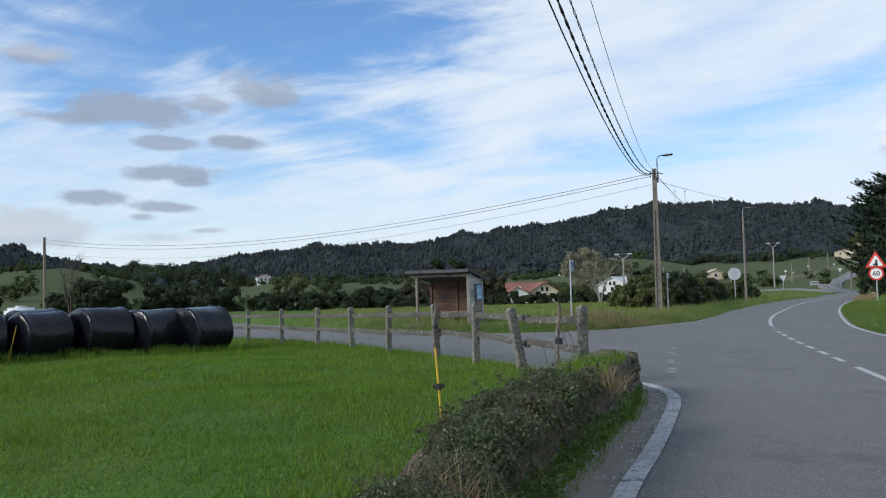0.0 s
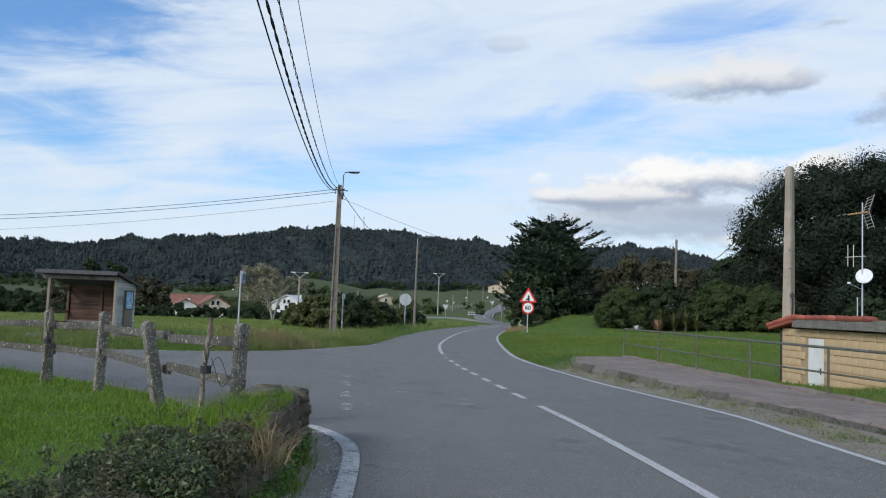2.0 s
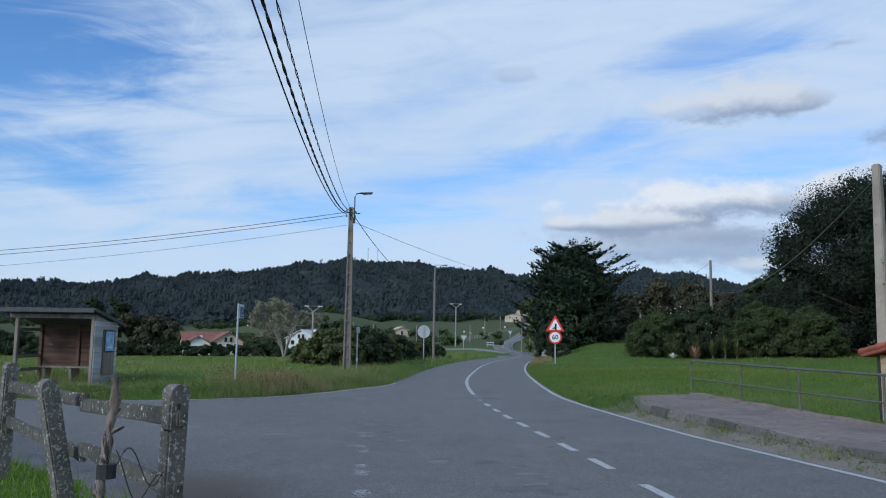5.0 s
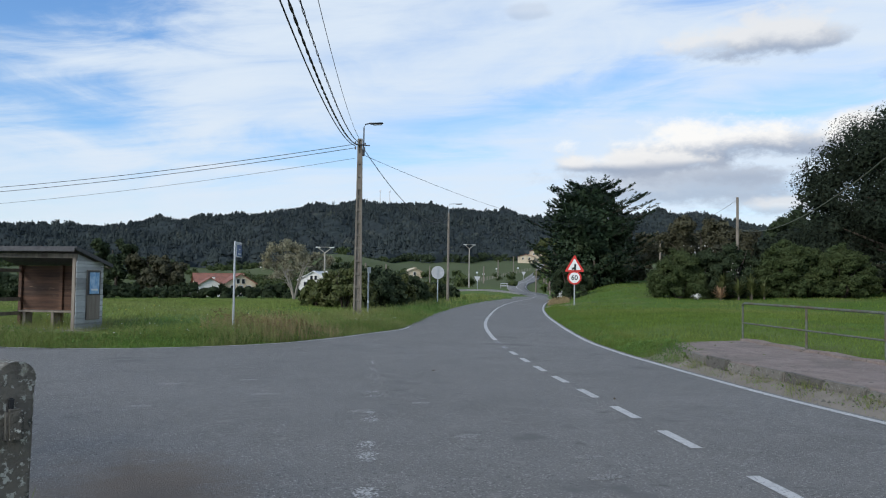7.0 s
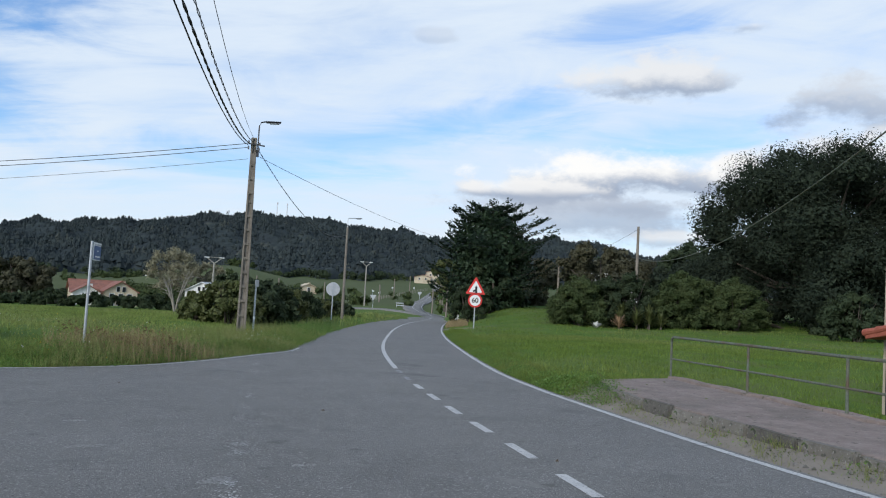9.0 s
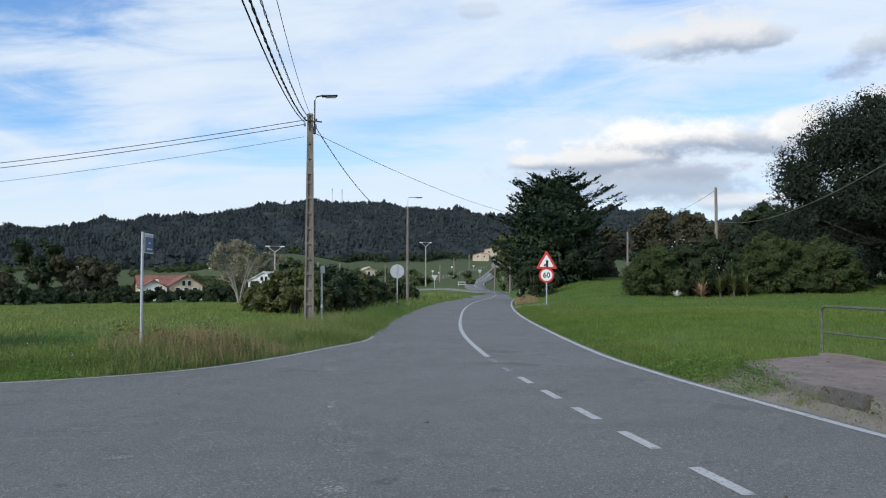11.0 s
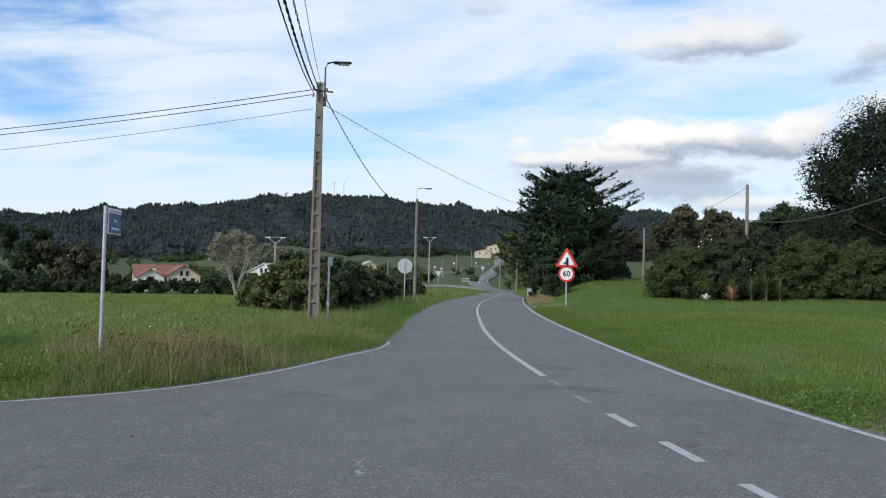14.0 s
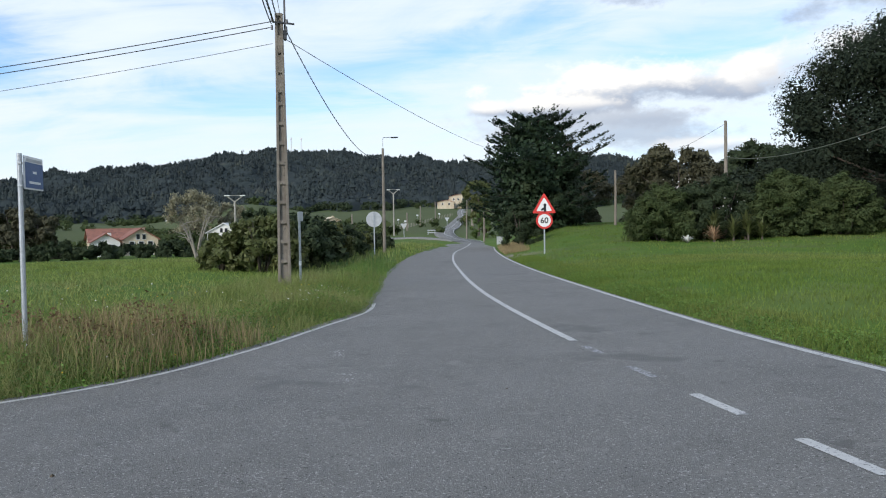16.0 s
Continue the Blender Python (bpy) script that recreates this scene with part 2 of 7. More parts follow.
M["pole_concrete"] = material("brown_weathered_concrete", ((0.17, 0.145, 0.12), (0.235, 0.21, 0.175), (0.135, 0.12, 0.10)), 5, 0.9, 0.5, 70, spots=[((0.10, 0.092, 0.08), 13, 0.61)])
M["rail_concrete"] = material("dark_lichened_rail", ((0.085, 0.078, 0.066), (0.145, 0.135, 0.115), (0.07, 0.066, 0.055)), 9, 0.95, 0.9, 60, spots=[((0.04, 0.04, 0.034), 17, 0.6), ((0.55, 0.55, 0.50), 24, 0.60)])
M["kerb_concrete"] = material("stained_kerb_concrete", ((0.125, 0.114, 0.096), (0.19, 0.176, 0.15), (0.095, 0.09, 0.074)), 7, 0.95, 1.0, 45, per="object", spots=[((0.07, 0.07, 0.055), 12, 0.58), ((0.05, 0.085, 0.02), 7, 0.62), ((0.36, 0.35, 0.32), 40, 0.62)])
M["old_wood"] = material("weathered_wood", ((0.17, 0.145, 0.12), (0.27, 0.235, 0.19), (0.13, 0.11, 0.09)), 12, 0.9, 0.7, 60, stretch=(1, 1, 0.12))
M["stake_wood"] = material("peeling_stake_wood", ((0.07, 0.055, 0.042), (0.34, 0.30, 0.25), (0.20, 0.115, 0.065)), 20, 0.9, 1.0, 50, stretch=(1, 1, 0.3), spots=[((0.04, 0.032, 0.025), 22, 0.53), ((0.42, 0.39, 0.34), 30, 0.60)])
M["brown_wood"] = material("brown_boards", ((0.06, 0.033, 0.022), (0.115, 0.06, 0.036), (0.042, 0.028, 0.021)), 7, 0.75, 0.5, 60, stretch=(0.2, 0.2, 2.5), per="object", spots=[((0.32, 0.22, 0.14), 9, 0.66)])
M["grey_board"] = material("grey_painted_boards", ((0.34, 0.36, 0.37), (0.46, 0.48, 0.48), (0.28, 0.29, 0.29)), 6, 0.8, 0.4, 50, per="object", stretch=(0.3, 0.3, 2))
M["dark_roof"] = material("dark_felt_roof", ((0.05, 0.05, 0.055), (0.09, 0.09, 0.09)), 8, 0.9, 0.5, 50)
M["stone"] = material("mossy_stone", ((0.10, 0.085, 0.062), (0.19, 0.165, 0.125), (0.07, 0.075, 0.04)), 7, 0.95, 1.0, 40, per="object", spots=[((0.36, 0.35, 0.31), 24, 0.64), ((0.05, 0.08, 0.02), 9, 0.60)])
M["soil"] = material("dark_soil", ((0.055, 0.042, 0.028), (0.10, 0.078, 0.052)), 6, 1.0, 1.0, 30)
M["gravel"] = material("roadside_grit", ((0.14, 0.13, 0.115), (0.25, 0.235, 0.21), (0.10, 0.095, 0.08)), 30, 0.95, 1.0, 90, spots=[((0.42, 0.41, 0.39), 60, 0.66)])
M["leaf_dark"] = material("dark_leaves", ((0.031, 0.046, 0.024), (0.058, 0.078, 0.040)), 0.7, 0.8, 0, per="island", spec=0.12, through=0.2, vary=(0.78, 1.2))
M["leaf_oak"] = material("oak_leaves", ((0.017, 0.026, 0.017), (0.036, 0.047, 0.029)), 0.7, 0.8, 0, per="island", spec=0.12, through=0.12, vary=(0.78, 1.2))
M["leaf_mid"] = material("green_leaves", ((0.050, 0.074, 0.028), (0.085, 0.108, 0.043)), 0.6, 0.8, 0, per="island", spec=0.12, through=0.25, vary=(0.78, 1.2))
M["leaf_hedge"] = material("clipped_hedge_leaves", ((0.065, 0.11, 0.03), (0.12, 0.17, 0.05)), 0.6, 0.6, 0, per="island", spec=0.3, through=0.2, vary=(0.78, 1.2))
M["leaf_olive"] = material("olive_leaves", ((0.075, 0.095, 0.03), (0.13, 0.14, 0.05)), 0.6, 0.6, 0, per="island", spec=0.3, through=0.25, vary=(0.78, 1.2))
M["leaf_brown"] = material("autumn_leaves", ((0.054, 0.055, 0.032), (0.092, 0.088, 0.050)), 0.6, 0.7, 0, per="island", spec=0.2, through=0.2, vary=(0.78, 1.2))
M["leaf_bramble"] = material("bramble_leaves", ((0.030, 0.050, 0.020), (0.098, 0.142, 0.044), (0.100, 0.085, 0.045)), 7, 0.5, 0, per="island", spec=0.4, through=0.2)
M["needle"] = material("cypress_needles", ((0.013, 0.030, 0.014), (0.032, 0.054, 0.023)), 0.5, 0.65, 0, per="island", spec=0.25, through=0.1, vary=(0.78, 1.2))
M["bark"] = material("bark", ((0.06, 0.05, 0.04), (0.12, 0.10, 0.08)), 6, 0.95, 0.8, 20, stretch=(1, 1, 0.2))
M["leaf_pale"] = material("pale_leaves", ((0.22, 0.21, 0.135), (0.31, 0.29, 0.19)), 0.6, 0.8, 0, per="island", spec=0.15, through=0.2, vary=(0.78, 1.2))
M["pale_bark"] = material("pale_bark", ((0.20, 0.18, 0.15), (0.30, 0.27, 0.23)), 6, 0.9, 0.4, 20)
# the blue of distance haze is mixed into these foliage tones
M["forest"] = material("eucalypt_pine_forest_haze_tint", ((0.024, 0.033, 0.034), (0.050, 0.061, 0.058), (0.034, 0.042, 0.044)), 0.11, 1.0, 0, per="", spec=0.05, spots=[((0.030, 0.039, 0.041), 0.011, 0.52), ((0.064, 0.071, 0.060), 0.02, 0.62)])
M["steel"] = material("galvanised_steel", ((0.36, 0.38, 0.40), (0.48, 0.50, 0.52)), 14, 0.5, 0.1, 80, metal=0.6)
M["dark_steel"] = material("dark_metal", ((0.05, 0.052, 0.055), (0.09, 0.09, 0.095)), 14, 0.5, 0.1, 80, metal=0.5)
M["rail_paint"] = material("flaking_green_grey_paint", ((0.085, 0.10, 0.078), (0.15, 0.165, 0.13), (0.11, 0.085, 0.06)), 20, 0.8, 0.3, 90, spec=0.2)
M["cable"] = material("black_cable", ((0.018, 0.018, 0.02), (0.03, 0.03, 0.03)), 30, 0.6, 0.2, 90)
M["white"] = material("white_render", ((0.62, 0.62, 0.60), (0.74, 0.74, 0.71), (0.55, 0.54, 0.50)), 2, 0.85, 0.15, 40)
M["cream"] = material("cream_render", ((0.50, 0.42, 0.30), (0.62, 0.54, 0.40), (0.45, 0.37, 0.26)), 2, 0.85, 0.15, 40)
M["roof_tile"] = material("red_roof_tiles", ((0.20, 0.085, 0.06), (0.28, 0.125, 0.085), (0.15, 0.07, 0.055)), 6, 0.85, 0.4, 30, per="island")
M["hut_tile"] = material("red_clay_tiles", ((0.30, 0.075, 0.045), (0.40, 0.12, 0.075)), 9, 0.8, 0.4, 50, per="object")
M["hut_block"] = material("yellow_block", ((0.50, 0.35, 0.19), (0.62, 0.46, 0.27), (0.44, 0.31, 0.18)), 7, 0.9, 0.5, 60, per="", spots=[((0.36, 0.25, 0.14), 18, 0.66)])
M["mortar"] = material("ochre_mortar", ((0.34, 0.25, 0.15), (0.42, 0.32, 0.20)), 12, 0.95, 0.6, 80)
M["glass"] = material("dark_window_glass", ((0.012, 0.014, 0.018), (0.025, 0.028, 0.032)), 4, 0.12, 0, spec=0.6)
M["sign_red"] = material("red_sign_sheet", ((0.55, 0.035, 0.03), (0.62, 0.05, 0.04)), 6, 0.4, 0.05, 40)
M["sign_white"] = material("white_sign_sheet", ((0.70, 0.71, 0.70), (0.78, 0.78, 0.77)), 6, 0.4, 0.05, 40)
M["sign_black"] = material("black_sign_print", ((0.015, 0.015, 0.016), (0.025, 0.025, 0.025)), 6, 0.45, 0)
M["sign_grey"] = material("grey_sign_back", ((0.40, 0.41, 0.42), (0.50, 0.51, 0.52)), 5, 0.5, 0.1, 60, metal=0.3)
M["sign_blue"] = material("blue_sign_sheet", ((0.04, 0.085, 0.20), (0.06, 0.115, 0.25)), 8, 0.4, 0.05, 40)
M["poster"] = material("faded_poster", ((0.10, 0.28, 0.55), (0.50, 0.66, 0.80), (0.20, 0.42, 0.66)), 7, 0.35, 0)
M["wrap"] = material("black_stretch_film", ((0.006, 0.007, 0.010), (0.012, 0.013, 0.017)), 9, 0.17, 0.8, 5, spec=0.3, stretch=(1, 1, 1))
M["yellow"] = material("yellow_plastic", ((0.55, 0.36, 0.02), (0.66, 0.44, 0.04)), 12, 0.55, 0.1, 60)
M["paving"] = material("worn_pinkish_concrete", ((0.215, 0.165, 0.142), (0.285, 0.23, 0.20), (0.17, 0.14, 0.118)), 5, 0.92, 0.8, 60, spots=[((0.11, 0.10, 0.075), 7, 0.60), ((0.36, 0.32, 0.28), 26, 0.62)])
M["aluminium"] = material("aluminium_tube", ((0.50, 0.47, 0.42), (0.62, 0.60, 0.56)), 20, 0.45, 0, metal=0.7)
M["amber"] = material("amber_plastic", ((0.42, 0.25, 0.08), (0.52, 0.33, 0.12)), 12, 0.5, 0.1, 60)
M["flower"] = material("white_petals", ((0.68, 0.66, 0.62), (0.78, 0.77, 0.74)), 9, 0.7, 0)
M["rusty"] = material("reddish_dry_leaves", ((0.30, 0.17, 0.10), (0.46, 0.32, 0.20)), 5, 0.8, 0, per="island", through=0.2)


# ---- mesh helpers ----
RNG = np.random.default_rng(7)


def fast_mesh(name, verts, faces, mat, smooth=False):
    """A mesh from arrays; every face has the same number of corners."""
    verts, faces = np.asarray(verts, np.float32), np.asarray(faces, np.int32)
    me = bpy.data.meshes.new(name)
    k = faces.shape[1]
    me.vertices.add(len(verts))
    me.vertices.foreach_set("co", verts.ravel())
    me.loops.add(faces.size)
    me.loops.foreach_set("vertex_index", faces.ravel())
    me.polygons.add(len(faces))
    me.polygons.foreach_set("loop_start", np.arange(0, faces.size, k, dtype=np.int32))
    me.polygons.foreach_set("loop_total", np.full(len(faces), k, np.int32))
    me.polygons.foreach_set("use_smooth", np.full(len(faces), smooth))
    me.update(calc_edges=True)
    me.validate()
    me.materials.append(mat)
    return me


def thing(name, place, label, category, group="", turn=0.0, kind=""):
    ob = new(name)
    ob.empty_display_size = 0.2
    ob.matrix_world = pose(*place, 0, 0, turn)
    return tagged(ob, label, category, group, kind)


def part(name, bm, mat, parent=None, label="", smooth=False):
    me = bpy.data.meshes.new(name)
    bmesh.ops.recalc_face_normals(bm, faces=bm.faces)
    bm.to_mesh(me)
    bm.free()
    if smooth:
        me.polygons.foreach_set("use_smooth", [True] * len(me.polygons))
    me.materials.append(mat)
    ob = new(name, me)
    if parent:
        ob.parent = parent
    return tagged(ob, label)


def box(size, place=(0, 0, 0), rot=(0, 0, 0), bevel=0.0, bm=None, taper=1.0):
    bm = bm or bmesh.new()
    r = bmesh.ops.create_cube(bm, size=1.0)
    vs = r["verts"]
    for v in vs:
        k = taper if v.co.z > 0 else 1.0
        v.co = Vector((v.co.x * size[0] * k, v.co.y * size[1] * k, v.co.z * size[2]))
    if bevel:
        es = list({e for v in vs for e in v.link_edges})
        out = bmesh.ops.bevel(bm, geom=es, offset=bevel, segments=2, affect="EDGES", clamp_overlap=True)
        vs = list(set(out["verts"]) | {v for v in vs if v.is_valid})
    bmesh.ops.transform(bm, matrix=pose(*place, *rot), verts=vs)
    return bm


def tube(p, q, r0, r1=None, seg=10, bm=None):
    bm = bm or bmesh.new()
    p, q = Vector(p), Vector(q)
    r1 = r0 if r1 is None else r1
    out = bmesh.ops.create_cone(bm, cap_ends=True, segments=seg, radius1=r0, radius2=r1, depth=(q - p).length)
    m = Matrix.Translation((p + q) / 2) @ (q - p).to_track_quat("Z", "Y").to_matrix().to_4x4()
    bmesh.ops.transform(bm, matrix=m, verts=out["verts"])
    return bm


def pipe(points, radii, seg=8):
    """A bent tube through the points: verts and quads."""
    pts = np.asarray(points, float)
    radii = np.broadcast_to(np.asarray(radii, float), len(pts))
    tan = np.gradient(pts, axis=0)
    tan /= np.linalg.norm(tan, axis=1, keepdims=True) + 1e-9
    ref = np.where(np.abs(tan[:, 2:]) > 0.9, [[1.0, 0, 0]], [[0, 0, 1.0]])
    a = np.cross(tan, ref)
    a /= np.linalg.norm(a, axis=1, keepdims=True)
    b = np.cross(tan, a)
    th = np.linspace(0, 2 * np.pi, seg, endpoint=False)
    v = pts[:, None] + radii[:, None, None] * (a[:, None] * np.cos(th)[None, :, None] + b[:, None] * np.sin(th)[None, :, None])
    i = np.arange(len(pts) - 1)[:, None] * seg
    j = np.arange(seg)[None]
    f = np.stack([i + j, i + (j + 1) % seg, i + seg + (j + 1) % seg, i + seg + j], -1).reshape(-1, 4)
    return v.reshape(-1, 3), f


def joined(pieces):
    vs, fs, n = [], [], 0
    for v, f in pieces:
        vs.append(v)
        fs.append(f + n)
        n += len(v)
    return np.concatenate(vs), np.concatenate(fs)


def piece(name, arrays, mat, parent=None, label="", smooth=True):
    ob = new(name, fast_mesh(name, *arrays, mat, smooth))
    if parent:
        ob.parent = parent
    return tagged(ob, label)


def cards(centres, size, flat=0.0, aspect=1.0, rng=RNG, lean=None):
    """Small leaf quads, one at each centre, bent on a random turn; flat pulls them level."""
    n = len(centres)
    a = rng.normal(size=(n, 3))
    b = rng.normal(size=(n, 3))
    a[:, 2] *= 1 - flat
    b[:, 2] *= 1 - flat
    if lean is not None:
        a = a * 0.5 + lean
    a /= np.linalg.norm(a, axis=1, keepdims=True) + 1e-9
    b -= a * (a * b).sum(1, keepdims=True)
    b /= np.linalg.norm(b, axis=1, keepdims=True) + 1e-9
    s = size * rng.uniform(0.6, 1.35, (n, 1))
    a, b = a * s * aspect, b * s * 0.55
    c = np.asarray(centres)
    v = np.stack([c - a, c + b * 0.9, c + a, c - b * 0.9], 1).reshape(-1, 3)
    return v, np.arange(4 * n).reshape(n, 4)


def leaf_tris(centres, out, size, rng, jitter=0.7):
    """One small three-cornered leaf at each centre, turned mostly outwards."""
    c = np.asarray(centres, float)
    n = len(c)
    d = out / (np.linalg.norm(out, axis=1, keepdims=True) + 1e-9) + jitter * rng.normal(size=(n, 3)) * 0.6
    d /= np.linalg.norm(d, axis=1, keepdims=True) + 1e-9
    a = np.cross(d, rng.normal(size=(n, 3)))
    a /= np.linalg.norm(a, axis=1, keepdims=True) + 1e-9
    b = np.cross(d, a)
    k = size * rng.uniform(0.6, 1.4, (n, 1))
    v = np.stack([c + a * k, c - a * k * 0.6 + b * k * 0.62, c - a * k * 0.6 - b * k * 0.62], 1).reshape(-1, 3)
    return v, np.arange(3 * n).reshape(n, 3)


def crown_leaves(centres, radii, leaves, size, rng, squash=0.85, subs=9, jitter=0.5):
    """Foliage in boughs: each clump carries smaller clumps on its skin, and those carry the leaves."""
    c, r = np.asarray(centres, float), np.asarray(radii, float)
    k = len(c) * subs
    own = np.repeat(np.arange(len(c)), subs)
    d = rng.normal(size=(k, 3)) + np.array((0, 0, 0.25))
    d /= np.linalg.norm(d, axis=1, keepdims=True)
    sc = c[own] + d * (r[own] * rng.uniform(0.45, 0.85, k))[:, None] * np.array((1, 1, squash))
    sr = r[own] * rng.uniform(0.30, 0.58, k)
    w = sr**2 / (sr**2).sum()
    pick = rng.choice(k, leaves, p=w)
    e = rng.normal(size=(leaves, 3)) + np.array((0, 0, 0.3))
    e /= np.linalg.norm(e, axis=1, keepdims=True)
    rr = sr[pick] * (0.45 + 0.55 * rng.random(leaves) ** 0.8)
    p = sc[pick] + e * rr[:, None] * np.array((1, 1, 0.8))
    fine = leaf_tris(p, e * 0.8 + d[pick] * 0.5 + np.array((0, 0, 0.2)), size, rng, jitter)
    m = max(60, leaves // 6)
    pick = rng.integers(0, k, m)
    q = c[own[pick]] + (sc[pick] - c[own[pick]]) * rng.uniform(0.1, 0.95, (m, 1)) + rng.normal(0, 0.12, (m, 3)) * r[own[pick]][:, None]
    core = leaf_tris(q, d[pick], size * 2.6, rng, 1.2)
    return joined([fine, core])


def along(points, step):
    """A smooth line through control points (Catmull-Rom), at even steps."""
    p = np.asarray(points, float)
    p = np.vstack([2 * p[0] - p[1], p, 2 * p[-1] - p[-2]])
    out = []
    for k in range(1, len(p) - 2):
        t = np.linspace(0, 1, 24, endpoint=False)[:, None]
        a, b, c, d = p[k - 1], p[k], p[k + 1], p[k + 2]
        out.append(0.5 * ((2 * b) + (c - a) * t + (2 * a - 5 * b + 4 * c - d) * t**2 + (3 * b - a - 3 * c + d) * t**3))
    out = np.vstack(out + [p[-2:-1]])
    s = np.r_[0, np.cumsum(np.linalg.norm(np.diff(out, axis=0), axis=1))]
    q = np.arange(0, s[-1], step)
    return np.stack([np.interp(q, s, out[:, j]) for j in range(out.shape[1])], 1)


def side(line):
    """Unit vectors to the right of a line in plan."""
    t = np.gradient(line[:, :2], axis=0)
    t /= np.linalg.norm(t, axis=1, keepdims=True)
    return np.stack([t[:, 1], -t[:, 0]], 1)


# ---- the lie of the land ----
def step01(v, lo, hi):
    t = np.clip((v - lo) / (hi - lo), 0, 1)
    return t * t * (3 - 2 * t)


CENTRE = along([(-9.5, -40), (-4.2, -22), (0.4, -8), (2.4, -1.5), (4.1, 4.0), (5.75, 9.2), (6.9, 13.2), (8.3, 18.1), (9.75, 23.0), (12.0, 29.6), (15.6, 38.4), (20.7, 49.2), (28.2, 64.2), (38.1, 82.5), (50.9, 104), (64.9, 128), (79, 152), (95, 180)], 0.5)
RIGHT = along([(-6.3, -40), (-1.2, -22), (3.4, -8), (5.4, -1.5), (7.0, 4.0), (8.75, 9.6), (9.7, 12.3), (10.35, 15.2), (10.95, 17.9), (12.1, 21.9), (13.05, 24.9), (14.75, 29.3), (18.9, 38.3), (24.3, 49.4), (31.4, 63.0), (41.1, 80.5), (53.9, 102.5), (67.9, 126.5), (82, 150.5), (98, 178)], 0.5)
LEFT = along([(-13, -40), (-7.8, -22), (-3.4, -8), (-1.0, -1.2), (0.55, 3.6), (1.28, 5.8), (1.83, 7.2), (2.37, 8.65), (2.9, 10.2), (3.08, 11.1), (3.0, 12.0), (2.75, 12.7)], 0.25)
FENCE_EDGE = along([(2.75, 12.7), (2.25, 13.6), (1.6, 15.1), (0.95, 16.7), (0.15, 18.4), (-1.0, 20.3), (-2.2, 22.3), (-3.5, 24.4), (-5.1, 26.7), (-6.9, 29.0), (-10, 33), (-16, 41), (-24, 52)], 0.5)
VERGE_EDGE = along([(-20, 60), (-13.5, 50), (-8.8, 42.5), (-5.0, 36.5), (-2.6, 32.2), (-0.6, 29.9), (2.2, 28.9), (5.2, 29.5), (7.3, 31.2), (9.4, 33.7), (11.0, 35.7), (12.2, 38.2), (13.6, 41.2), (17.7, 50.2), (25.4, 65.5), (35.3, 84), (48.2, 106), (62.1, 129.5), (76, 153), (92, 182)], 0.5)
ORIGIN = np.array((4.0, 12.0))


def z_road(y):
    return -0.0125 * np.clip(y - 12, 0, 103)


def gap_to(line, x, y):
    """Distance in plan to a line, and the side of it (right is positive)."""
    x, y = np.asarray(x, float), np.asarray(y, float)
    best = np.full(x.shape, 1e9)
    sign = np.ones(x.shape)
    pts, nor = line[::2], side(line)[::2]
    for p, n in zip(pts, nor):
        d = np.hypot(x - p[0], y - p[1])
        near = d < best
        best = np.where(near, d, best)
        sign = np.where(near, (x - p[0]) * n[0] + (y - p[1]) * n[1], sign)
    return np.where(best < 4, sign, best * np.where(sign >= 0, 1, -1))


def ridge(az):
    """Elevation of the wooded skyline, in degrees, by azimuth."""
    a = [-180, -60, -36, -30, -26, -23, -20, -14.5, -8, 0, 8, 12.5, 19, 25, 30, 38, 43, 50, 70, 180]
    e = [1.0, 1.6, 2.9, 3.1, 2.2, 1.3, 1.6, 2.6, 3.0, 3.4, 4.5, 5.0, 5.0, 4.2, 4.0, 4.3, 3.4, 3.2, 2.0, 1.0]
    return np.interp(az, a, e)


